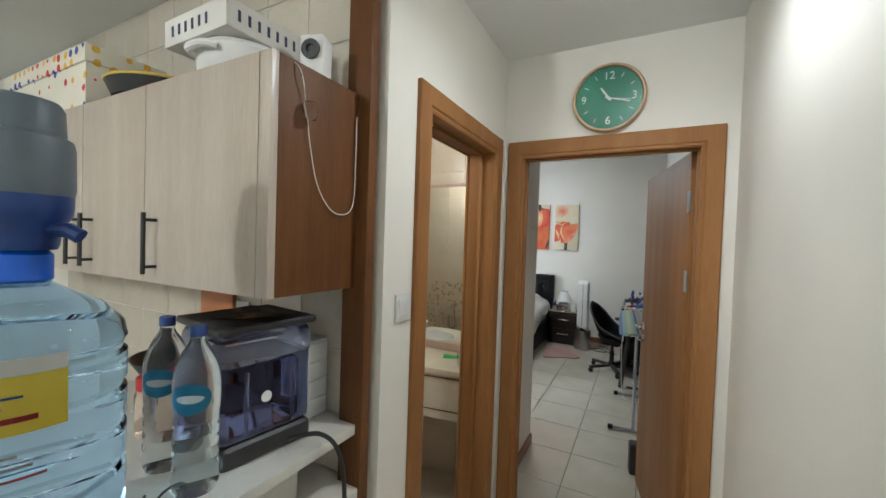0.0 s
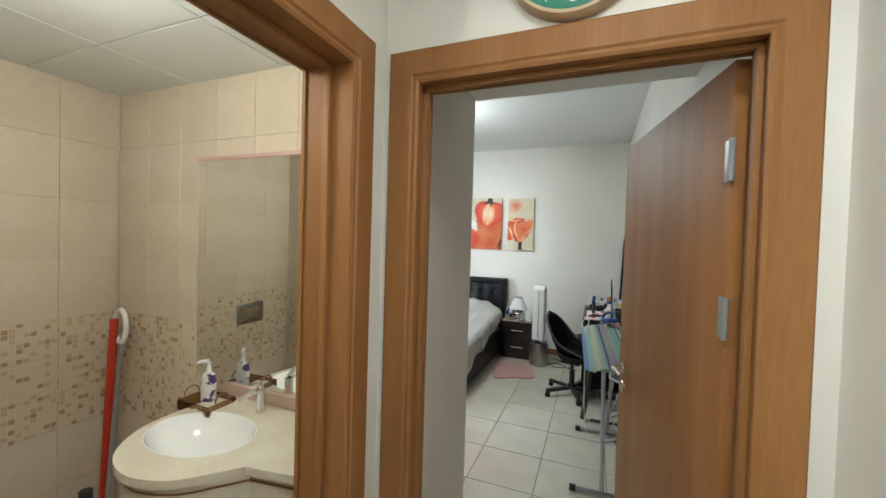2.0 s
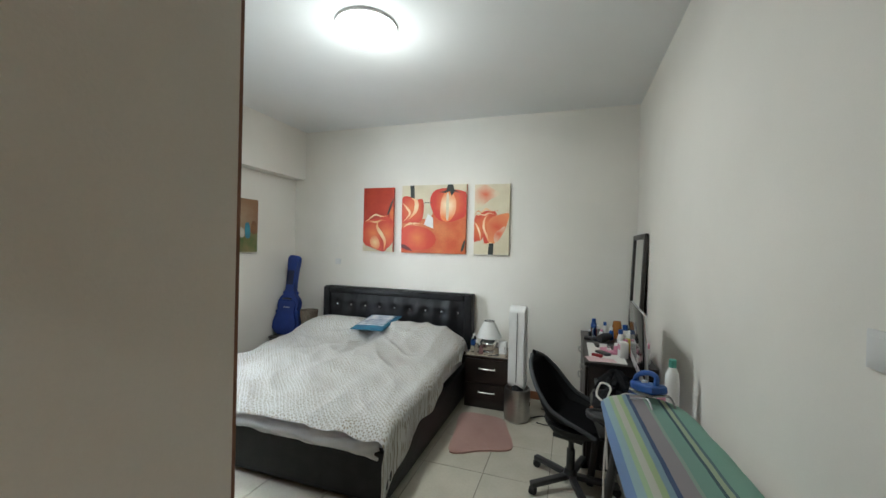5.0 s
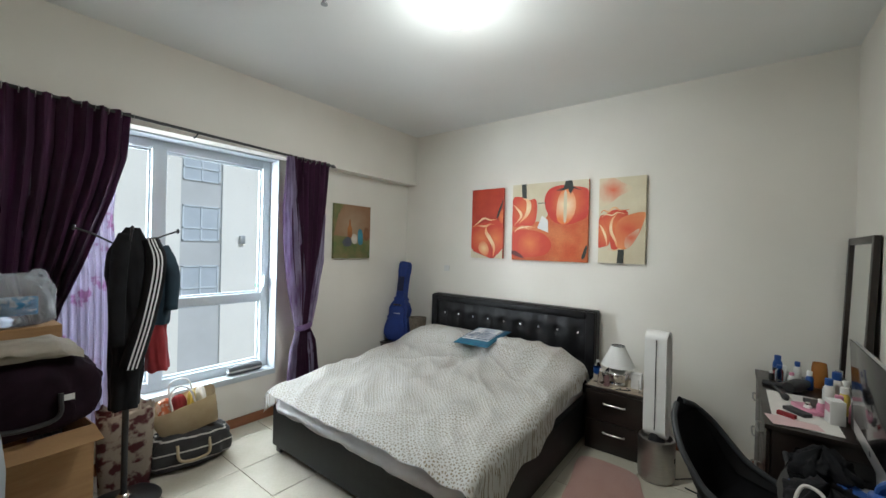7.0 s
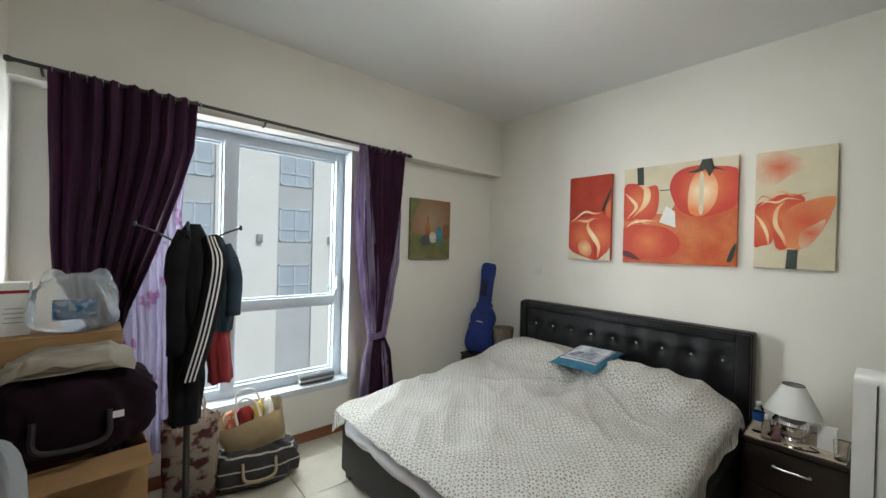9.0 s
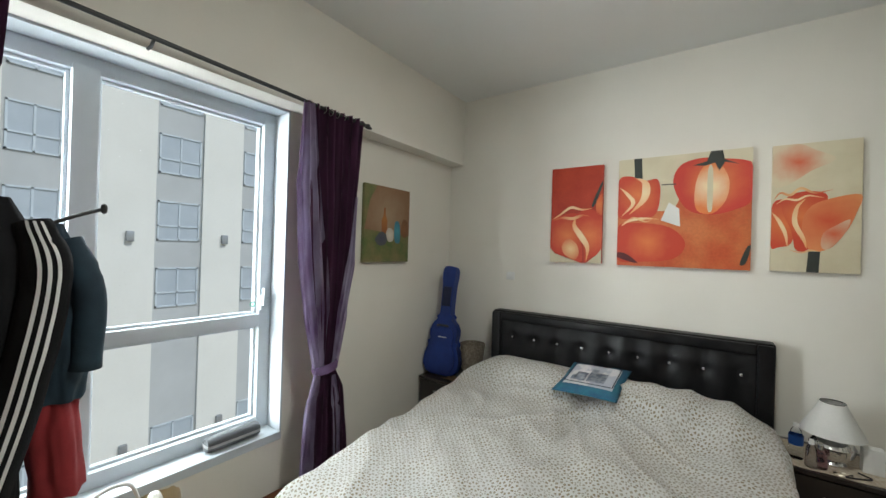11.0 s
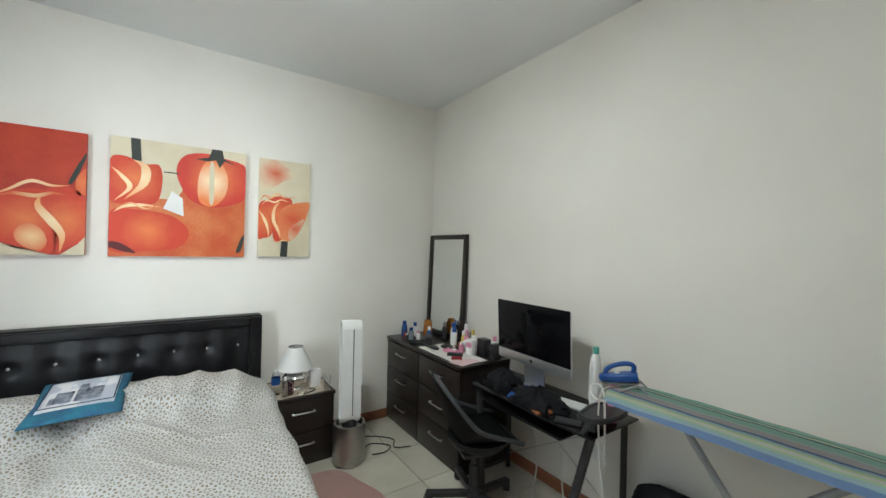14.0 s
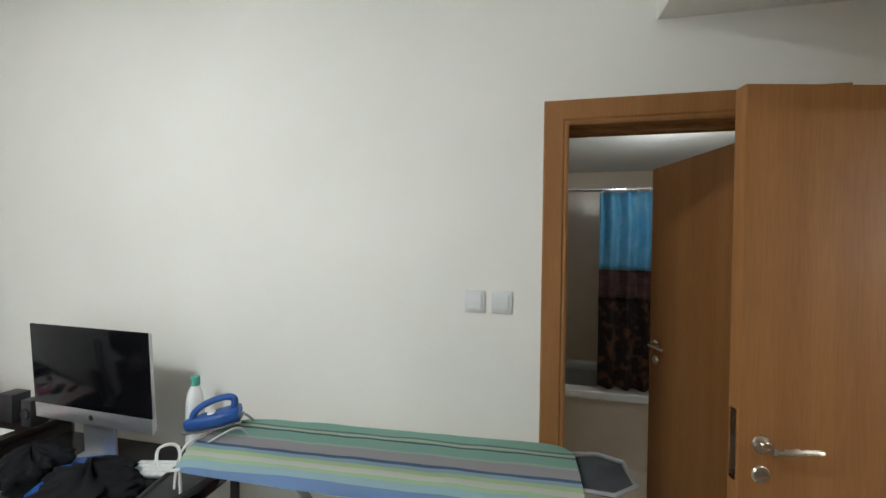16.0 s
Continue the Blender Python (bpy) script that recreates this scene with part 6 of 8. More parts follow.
part("pot", lathe([(0, 0), (0.036, 0), (0.044, 0.03), (0.040, 0.12), (0.034, 0.16), (0.031, 0.16), (0.036, 0.12), (0.040, 0.03), (0.033, 0.008), (0, 0.008)], 20), AMBER, am)
part("pot_lid", lathe([(0, 0.10), (0.03, 0.11), (0.012, 0.14), (0.0, 0.145)], 16), CHROME, am)
cbx = thing("cosmetic_box", pose(1.97, 6.79, dz + 0.003, 0, 0, 10), "white and pink printed cosmetic box", "box", "boxes on the dresser")
part("carton_body", box(-0.03, 0.03, -0.035, 0.035, 0, 0.12, 0.002), WHITEPL, cbx)
part("printed_panel", box(-0.0312, -0.0301, -0.028, 0.028, 0.06, 0.10), PINKPL, cbx)
solo("dark_box", box(-0.035, 0.035, -0.045, 0.045, 0, 0.13, 0.003, m=pose(2.06, 6.74, dz)), BLACKPL, "dark grey box with a pale mark on the dresser", "box", "boxes on the dresser")
for k in range(4):
    solo("makeup_tray" if k == 0 else "compact", box(-0.05 + 0.012 * k, 0.05 - 0.012 * k, -0.10 + 0.02 * k, 0.10 - 0.02 * k, 0, 0.022, 0.004, m=pose(1.93 - 0.05 * k, 7.0 - 0.09 * k, dz + 0.003, 0, 0, 20 * k)), (BLACKWOOD, PINKPL, BLACKPL, REDCLOTH)[k], ("dark wooden makeup tray", "pink powder compact", "black powder compact", "dark red lipstick case")[k] + " on the dresser", "cosmetics", "cosmetics on the dresser")
for x, y, r, h, bm_, cm, lb in (
        (1.78, 7.55, 0.014, 0.07, REDCLOTH, BLACKPL, "dark red nail polish bottle"), (1.76, 7.48, 0.016, 0.06, BLACKPL, WHITEPL, "small black pot with a white lid"),
        (1.90, 7.57, 0.022, 0.13, WHITEPL, BLUEPL, "white bottle with a blue cap"), (1.94, 7.38, 0.020, 0.12, BLUEPL, WHITEPL, "blue deodorant stick"),
        (2.06, 7.30, 0.026, 0.17, BLACKPL, CHROME, "black bottle with a silver cap"), (2.10, 7.03, 0.024, 0.19, PINKPL, WHITEPL, "tall pink lotion bottle"),
        (2.09, 6.92, 0.020, 0.16, WHITEPL, YELLOWPL, "white tube with a yellow cap"), (1.99, 6.97, 0.014, 0.08, AMBER, BLACKPL, "small amber serum bottle"),
        (1.88, 6.90, 0.018, 0.05, WHITEPL, CHROME, "short white cream pot"), (2.12, 6.68, 0.022, 0.15, WHITEPL, PINKPL, "white bottle with a pink cap")):
    simple_bottle(x, y, dz + 0.003, r, h, bm_, cm, lb + " on the dresser", 0.6, 0.25)
solo("paper_sheet", box(-0.075, 0.075, -0.10, 0.10, 0, 0.001, m=pose(1.84, 6.80, dz + 0.0045, 0, 0, -8)), PAPER, "white printed sheet lying on the dresser", "paper")
dry = thing("hair_dryer", pose(1.87, 7.28, dz + 0.04, 0, 0, 60), "black hair dryer lying on the dresser", "hair dryer")
part("barrel", lathe([(0.0, -0.09), (0.030, -0.09), (0.038, -0.05), (0.040, 0.02), (0.030, 0.08), (0.024, 0.12), (0, 0.12)], 20, m=pose(0, 0, 0, 0, 90)), BLACKPL, dry)
part("handle", tube([(-0.03, 0.02, -0.01), (-0.035, 0.09, -0.022), (-0.045, 0.16, -0.024)], [0.018, 0.016, 0.018], 10), BLACKPL, dry)
solo("hair_brush", tube([(1.76, 7.28, dz + 0.014), (1.78, 7.18, dz + 0.014), (1.79, 7.13, dz + 0.016), (1.80, 7.05, dz + 0.018), (1.805, 7.02, dz + 0.016)], [0.008, 0.009, 0.012, 0.020, 0.010], 10), BLACKPL, "black hair brush lying on the dresser", "brush")


# ---- office chair ----
BLACKSHELL = material("matt_black_shell", (0.009, 0.009, 0.010), 0.6, second=(0.013, 0.013, 0.014), scale=9, spec=0.25, grain=0.1, grain_scale=200, bump=0.1)
def office_chair():
    root = thing("office_chair", pose(1.60, 6.28, 0, 0, 0, 72), "black shell swivel chair on a five-star base with castors", "chair")
    part("gas_column", tube([(0, 0, 0.10), (0, 0, 0.26), (0, 0, 0.27), (0, 0, 0.45)], [0.028, 0.028, 0.019, 0.019], 16), BLACKMET, root)
    hub = part("base_hub", lathe([(0, 0.07), (0.045, 0.07), (0.05, 0.09), (0.035, 0.13), (0, 0.13)], 20), BLACKPL, root)
    for k in range(5):
        a = math.radians(72 * k)
        c, s = math.cos(a), math.sin(a)
        arm = part("star_arm", box(0.03, 0.30, -0.022, 0.022, 0.065, 0.10, 0.008, m=pose(0, 0, 0, 0, 3, 72 * k)), BLACKPL, root)
        w = part("castor", lathe([(0, -0.022), (0.022, -0.022), (0.027, -0.016), (0.027, 0.016), (0.022, 0.022), (0, 0.022)], 16, m=pose(0.29 * c, 0.29 * s, 0.027, 90, 0, 72 * k + 40)), RUBBER, arm)
        part("castor_fork", box(-0.02, 0.02, -0.012, 0.012, 0.04, 0.072, 0.004, m=pose(0.29 * c, 0.29 * s, 0, 0, 0, 72 * k + 40)), BLACKPL, arm)

    def shell(u, v):
        """v runs from the front lip over the seat and up the back; the sides rise in one slope from lip to top."""
        a = 2 * u - 1
        w = 0.235 - 0.05 * max(0, v - 0.55) * 2
        if v < 0.5:
            y, z = -0.25 + 0.37 * (v / 0.5), 0.475 - 0.03 * math.sin(math.pi * v) - (0.03 * (0.12 - v) / 0.12 if v < 0.12 else 0)
        else:
            t = (v - 0.5) / 0.5
            y, z = 0.12 + 0.17 * t ** 0.8, 0.46 + 0.43 * t ** 1.15
        ey, ez = -0.21 + 0.49 * v, 0.50 + 0.35 * v ** 1.2
        k = 1.0 if v < 0.68 else math.sqrt(max(0.03, 1 - ((v - 0.68) / 0.325) ** 2))
        g = abs(a) ** 3.0
        g *= 0.66
        return (w * a * k, y + (ey - y) * g, z + (ez - z) * g)
    part("shell_seat", sheet(shell, 30, 44, 0.012), BLACKSHELL, root, "curved black shell", smooth=180)

    for s in (0.0, 1.0):
        part("shell_rim", tube([shell(s, k / 20) for k in range(21)], 0.014, 8), material("grey_rim_plastic", (0.035, 0.038, 0.042), 0.6, scale=8), root, "grey rim of the shell")

    def pad(u, v):
        x, y, z = shell(0.10 + 0.8 * u, 0.06 + 0.86 * v)
        return (x, y - 0.012 * max(0, v - 0.5), z + 0.012)
    part("seat_pad", sheet(pad, 24, 36, 0.014), BLACKCLOTH, root, "black fabric seat pad", smooth=180)
    part("under_shell", lathe([(0, 0.375), (0.10, 0.380), (0.165, 0.405), (0.195, 0.445), (0.20, 0.462), (0.18, 0.455), (0.10, 0.42), (0, 0.41)], 28, m=pose(0, -0.03, 0), squash=(1, 1.05)), BLACKSHELL, root, "rounded black underside")
    part("mechanism", box(-0.09, 0.09, -0.10, 0.10, 0.350, 0.378, 0.008), BLACKMET, root)
    part("tilt_lever", tube([(0.08, 0.0, 0.435), (0.20, -0.02, 0.42), (0.23, -0.02, 0.415)], [0.006, 0.006, 0.011], 8), BLACKPL, root)


office_chair()


# ---- ironing board ----
def ironing_board():
    root = thing("ironing_board", None, "folding ironing board with a striped green, blue and pink cover", "ironing board")
    zt = 0.948

    def top(u, v):
        y = 5.50 - 1.28 * v
        cx = 1.89 + 0.06 * v
        a = 2 * u - 1
        w = 0.178 + 0.018 * min(1, v * 3)
        round_end = 1.0
        if v < 0.06:
            round_end = math.sqrt(max(0.0, 1 - ((0.06 - v) / 0.06) ** 2)) * 0.35 + 0.65
        if v > 0.94:
            round_end = math.sqrt(max(0.0, 1 - ((v - 0.94) / 0.06) ** 2)) * 0.3 + 0.7
        z = zt - 0.030 * abs(a) ** 7 + 0.004 * wav(u * 3, v * 6, 2, 2)
        return (cx + w * a * round_end, y, z)
    cov = part("cover", sheet(top, 30, 70, 0.02), stripes("ironing_cover", [
        (0.07, (0.22, 0.34, 0.58)), (0.13, (0.42, 0.58, 0.62)), (0.17, (0.50, 0.66, 0.42)), (0.23, (0.70, 0.70, 0.62)), (0.28, (0.52, 0.66, 0.36)), (0.33, (0.34, 0.50, 0.58)), (0.37, (0.07, 0.12, 0.26)),
        (0.50, (0.44, 0.40, 0.42)), (0.53, (0.44, 0.58, 0.48)), (0.66, (0.30, 0.52, 0.43)), (0.685, (0.06, 0.13, 0.16)), (0.73, (0.56, 0.66, 0.46)), (0.755, (0.14, 0.24, 0.26)), (1.0, (0.32, 0.56, 0.46))], 0, 0.8), root, "striped cotton cover", smooth=60)
    with_uv(cov, lambda c: (max(0.001, min(0.999, (c.x - (1.89 + 0.06 * (5.50 - c.y) / 1.28) + 0.197) / 0.394)), c.y))
    part("under_frame", box(1.80, 2.02, 4.30, 5.40, zt - 0.045, zt - 0.024, 0.006), GREYMET, root)
    for a, b, x in (((5.45, 0.03), (4.62, zt - 0.04), 1.93), ((4.56, 0.03), (5.20, zt - 0.04), 1.88)):
        part("leg", tube([(x, a[0], a[1] + 0.012), (x, b[0], b[1])], 0.015, 12), GREYMET, root)
        f = part("foot_bar", tube([(1.72, a[0], 0.022), (2.13, a[0] + 0.03, 0.022)], 0.014, 12), GREYMET, root)
        for xe in (1.70, 2.14):
            part("foot_cap", tube([(xe - 0.02, a[0], 0.022), (xe + 0.02, a[0], 0.022)], 0.021, 14), RUBBER, f)
    part("pivot", tube([(1.84, 5.02, 0.50), (1.97, 5.02, 0.50)], 0.02, 12), BLACKPL, root)
    rest = part("iron_rest", outline([(1.90, 4.22), (2.08, 4.22), (2.10, 4.14), (2.07, 4.07), (1.95, 4.06), (1.89, 4.13)], zt - 0.035, zt - 0.026, 0.003), GREYMESH, root, "grey mesh iron rest")
    part("rest_rim", tube([(1.89, 4.24, zt - 0.02), (1.885, 4.13, zt - 0.02), (1.95, 4.05, zt - 0.02), (2.07, 4.06, zt - 0.02), (2.105, 4.14, zt - 0.02), (2.085, 4.24, zt - 0.02)], 0.006, 8), GREYMET, root)
    for k in (-0.05, 0.05):
        part("rest_wire", tube(smooth_line([(1.96 + k, 5.38 + 0.6 * k, zt + 0.002), (1.945 + k, 5.42 + 0.6 * k, zt + 0.030), (1.90 + k, 5.47 + 0.6 * k, zt + 0.008), (1.86 + k, 5.52 + 0.6 * k, zt - 0.03)]), 0.0045, 8), GREYMET, root, "grey wire rest")
    part("wire_hook", tube(smooth_line([(1.74, 5.42, zt - 0.03), (1.70, 5.50, zt - 0.02), (1.72, 5.53, zt + 0.03), (1.76, 5.50, zt + 0.02), (1.74, 5.47, zt - 0.06), (1.75, 5.47, zt - 0.35)]), 0.005, 8), CABLE, root)


ironing_board()


def iron():
    root = thing("steam_iron", pose(1.955, 5.415, 0.985, -24, 0, 30) @ Matrix.Scale(0.80, 4), "blue steam iron leaning on the wire rest of the ironing board", "iron")
    sole = [(-0.055, 0.0), (0.055, 0.0), (0.058, 0.08), (0.045, 0.17), (0.02, 0.235), (0, 0.25), (-0.02, 0.235), (-0.045, 0.17), (-0.058, 0.08)]
    m = pose(0, 0, 0.0, 14)
    part("soleplate", outline(sole, 0, 0.008, 0.002, m=m), STEEL, root, "steel soleplate")
    part("body", outline([(x * 0.9, y * 0.93 + 0.005) for x, y in sole], 0.009, 0.06, 0.018, 3, m=m), BLUEPL, root, smooth=60)
    part("grip", tube([m @ Vector(p) for p in smooth_line([(0, 0.03, 0.055), (0, 0.02, 0.10), (0, 0.06, 0.118), (0, 0.13, 0.11), (0, 0.18, 0.085), (0, 0.20, 0.05)])], 0.015, 10), BLUEPL, root)
    part("dial", lathe([(0, 0), (0.018, 0), (0.016, 0.01), (0, 0.01)], 14, m=m @ pose(0, 0.12, 0.06)), WHITEPL, root)


iron()
simple_bottle(1.99, 5.58, 0.717, 0.028, 0.25, PINKPL, PINKPL, "pink plastic bottle standing on the desk behind the iron", 0.6, 0.25, "")
solo("iron_cable", tube(smooth_line([(1.90, 5.50, 0.95), (1.80, 5.53, 0.92), (1.745, 5.50, 0.70), (1.74, 5.46, 0.35), (1.76, 5.43, 0.06), (1.82, 5.30, 0.012), (1.98, 5.36, 0.010), (2.10, 5.42, 0.05), (2.17, 5.46, 0.30)], 8), 0.0045, 6), CABLE, "white iron cable hanging to the floor", "cable")
pkb = soft_bag("laptop_bag", pose(2.07, 5.27, 0, 0, 6, 90), 0.42, 0.10, 0.46, BLACKCLOTH, "black laptop bag leaning on the wall under the ironing board", 61, top=0.9)
part("shoulder_strap", tube(smooth_line([(-0.18, -0.05, 0.40), (-0.1, -0.10, 0.30), (0.05, -0.10, 0.25), (0.17, -0.05, 0.40)]), 0.010, 8), BLACKPL, pkb)
hg = thing("clothes_hanger", pose(1.99, 5.12, 0.24, 15, 0, 100), "pale blue plastic clothes hanger on the laptop bag", "hanger")
part("hanger_frame", tube(smooth_line([(-0.17, 0, 0.0), (-0.10, 0, 0.05), (0, 0, 0.11), (0.10, 0, 0.05), (0.17, 0, 0), (0.16, 0, -0.015), (0, 0, -0.015), (-0.16, 0, -0.015), (-0.17, 0, 0)]), 0.006, 8), material("pale_blue_plastic", (0.42, 0.52, 0.62), 0.4, scale=6), hg)
part("hanger_hook", tube(smooth_line([(0, 0, 0.11), (0, 0, 0.15), (0.02, 0, 0.175), (0.04, 0, 0.16), (0.035, 0, 0.135)]), 0.003, 8), STEEL, hg)
solo("door_bag", box(-0.085, 0.085, -0.05, 0.05, 0, 0.22, 0.02, 3, m=pose(1.945, 3.93, 0, 0, 0, 8)), BLACKPL, "small black bin standing behind the bedroom door", "bin")

# ---- rug and cables on the floor ----
solo("bedside_rug", outline([(x + 0.0, y) for x, y in blob([(0.70, 6.39), (0.93, 6.50), (1.155, 6.61), (1.07, 6.93), (1.00, 7.10), (0.82, 7.14), (0.60, 7.10), (0.64, 6.75)], 4)], 0.001, 0.014, 0.004), PINKRUG, "dusty pink bedside rug on the tiles", "rug")
solo("floor_cable", tube(smooth_line([(1.22, 7.23, 0.006), (1.35, 7.33, 0.006), (1.48, 7.22, 0.006), (1.40, 7.15, 0.006), (1.30, 7.17, 0.006)], 8), 0.005, 6), BLACKPL, "black power cable curled on the tiles", "cable", "cables on the floor")
solo("floor_cable", tube(smooth_line([(1.32, 7.50, 0.006), (1.45, 7.42, 0.006), (1.55, 7.30, 0.006), (1.50, 7.18, 0.006), (1.62, 7.12, 0.006)], 8), 0.005, 6), BLACKPL, "black power cable curled on the tiles", "cable", "cables on the floor")
solo("floor_cable", tube(smooth_line([(2.12, 6.0, 0.50), (2.05, 5.95, 0.20), (1.95, 5.85, 0.012), (1.85, 5.95, 0.008), (1.95, 6.10, 0.008), (2.10, 6.2, 0.2), (2.13, 6.3, 0.55)], 8), 0.005, 6), CABLE, "white cable looped under the desk", "cable", "cables on the floor")
pst = thing("power_strip", pose(2.10, 5.62, 0.02), "white power strip on the floor by the wall", "power strip")
part("strip_body", box(-0.025, 0.025, -0.15, 0.15, -0.02, 0.015, 0.004), WHITEPL, pst)
for k in range(4):
    part("socket", lathe([(0, 0.015), (0.017, 0.015), (0.016, 0.0165), (0, 0.0165)], 12, m=pose(0, -0.105 + 0.07 * k, 0)), CREAMPL, pst)


# ---- outside: ground and the building opposite ----
solo("ground", box(-400, 400, -400, 400, -26.2, -26.0), material("sandy_ground", (0.36, 0.31, 0.24), 0.95, second=(0.28, 0.25, 0.20), scale=0.05), "pale sandy ground far below", "ground", kind=structure, smooth=None)
FACADE = material("cream_render", (0.78, 0.765, 0.715), 0.9, second=(0.745, 0.73, 0.68), scale=0.4, grain=0.008, grain_scale=8)
FACADEGREY = material("grey_render", (0.52, 0.53, 0.53), 0.9, second=(0.47, 0.48, 0.48), scale=0.5, grain=0.008, grain_scale=8)
FARGLASS = material("far_window_glass", (0.47, 0.515, 0.56), 0.35, second=(0.41, 0.455, 0.50), scale=0.8, spec=0.4)


def building():
    root = thing("apartment_building", pose(-20, 0, 0), "cream apartment building with grey window bays", "building")
    bands = ((6.3, 7.95), (10.85, 12.75), (14.6, 16.5), (2.4, 4.05), (18.5, 20.1), (-1.5, 0.2))
    edges = sorted(bands)
    last = -30.0
    for a, b in edges:
        part("wall", box(-8, 0.12, last, a, -26, 24), FACADE, root)
        part("bay", box(-8, 0.0, a, b, -26, 24), FACADEGREY, root, "grey recessed bay")
        last = b
    part("wall", box(-8, 0.12, last, 45, -26, 24), FACADE, root)
    part("roof", box(-8.2, 0.4, -30.2, 45.2, 24, 24.5), FACADE, root)
    for a, b in bands[:5]:
        w0, w1 = a + 0.10, b - 0.10
        for n in range(-5, 4):
            z = 4.72 + n * 3.02
            if n == -3:
                continue
            if n < -3:
                z -= 1.05
            win = part("window", box(-0.02, 0.015, w0, w1, z, z + 1.78), FARGLASS, root, "dark window with white bars")
            c = (w0 + w1) / 2
            for q in ((w0, w0 + 0.07, z, z + 1.78), (w1 - 0.07, w1, z, z + 1.78), (c - 0.035, c + 0.035, z, z + 1.78), (w0, w1, z, z + 0.07), (w0, w1, z + 1.71, z + 1.78), (w0, w1, z + 0.62, z + 0.69)):
                part("bar", box(0.0155, 0.06, *q), ALU, win)
    for y in (9.95, 13.75, 5.2):
        for z in (1.6, -7.4):
            lp = part("wall_lamp", box(0.12, 0.30, y - 0.14, y + 0.14, z, z + 0.45, 0.05), GREYMET, root, "grey wall lamp")


building()

# ---- hall: clock, lamp ----
clock = thing("wall_clock", pose(1.715, 2.848, 2.345), "round green wall clock with white numerals and a pale wooden rim", "clock")
RIM = material("pale_wood_rim", (0.50, 0.36, 0.22), 0.5, second=(0.43, 0.30, 0.17), scale=14)
part("rim", lathe([(0.150, 0), (0.163, 0.0), (0.165, 0.02), (0.158, 0.034), (0.150, 0.034), (0.147, 0.02)], 56, m=pose(0, 0, 0, 90)), RIM, clock, "pale wooden rim")
dial = part("dial", lathe([(0, 0), (0.152, 0), (0.152, 0.014), (0, 0.014)], 56, m=pose(0, 0, 0, 90)), material("green_dial", (0.018, 0.16, 0.095), 0.35, second=(0.014, 0.135, 0.08), scale=4), clock, "green dial")


def lettering(text, size, mat, parent, m, name="numeral", depth=0.0006):
    cu = bpy.data.curves.new(name, "FONT")
    cu.body, cu.size, cu.extrude, cu.align_x, cu.align_y = text, size, depth, "CENTER", "CENTER"
    tmp = bpy.data.objects.new(name, cu)
    scene.collection.objects.link(tmp)
    me = bpy.data.meshes.new_from_object(tmp.evaluated_get(bpy.context.evaluated_depsgraph_get()))
    bpy.data.objects.remove(tmp)
    me.name = name
    me.materials.append(mat)
    ob = new(name, me)
    ob.matrix_basis = m
    ob.parent = parent
    return ob


for txt, x, z in (("12", 0, 0.105), ("3", 0.112, 0), ("6", 0, -0.108), ("9", -0.112, 0)):
    lettering(txt, 0.052, WHITEPL, dial, pose(x, -0.0152, z, 90))
for k in range(12):
    if k % 3:
        a = math.radians(90 - 30 * k)
        part("hour_mark", box(-0.0015, 0.0015, -0.0155, -0.0142, -0.011, 0.011, m=pose(0.117 * math.cos(a), 0, 0.117 * math.sin(a), 0, 30 * k)), WHITEPL, dial)
for n, ln, w, an in (("hour_hand", 0.062, 0.0045, -35), ("minute_hand", 0.098, 0.003, 106), ("second_hand", 0.10, 0.0012, 100)):
    part(n, box(-w, w, -0.020, -0.0185, -0.018, ln, 0.0004, 1, m=pose(0, 0, 0, 0, an)), WHITEPL, clock, "white hand")
part("hub", lathe([(0, 0.014), (0.007, 0.014), (0.007, 0.022), (0, 0.023)], 14, m=pose(0, 0, 0, 90)), WHITEPL, clock)
cg = part("cover_glass", lathe([(0, 0.026), (0.151, 0.026), (0.151, 0.028), (0, 0.030)], 40, m=pose(0, 0, 0, 90)), clear("clock_glass", (1, 1, 1), 0.0, thin=False, ior=1.25), clock)
cg.visible_shadow = False


def downlight(name, x, y, z, r, label):
    d = thing(name, pose(x, y, z), label, "lamp", "ceiling lamps")
    part("trim", lathe([(r, -0.006), (r + 0.02, -0.006), (r + 0.022, 0), (r, 0)], 32), WHITEPL, d)
    part("lens", lathe([(0, -0.004), (r, -0.004), (r, -0.001), (0, -0.001)], 32), glow("lit_lens", (1.0, 0.95, 0.85), 6), d, "glowing lens")


downlight("ceiling_downlight", 1.915, 1.98, 2.62, 0.07, "round white ceiling downlight in the hall, lit")
downlight("ceiling_downlight", 0.40, 2.55, 2.42, 0.09, "round white ceiling downlight in the bathroom, lit")
# Out-of-view fitting, added to go with the ensuite's extra light.
downlight("ceiling_downlight", 3.05, 3.55, 2.33, 0.07, "unseen round white downlight added to light the ensuite")
# Made-up fitting above the kitchen's added point, never in view.
downlight("ceiling_downlight", 0.55, -0.95, 2.62, 0.09, "unseen round white downlight added to light the kitchen")

# ---- bathroom ----
STONE = material("cream_stone", (0.70, 0.645, 0.53), 0.2, second=(0.65, 0.59, 0.47), scale=7, grain=0.05, grain_scale=120)
BROWNLINE = material("brown_inlay", (0.22, 0.11, 0.045), 0.35, scale=9)


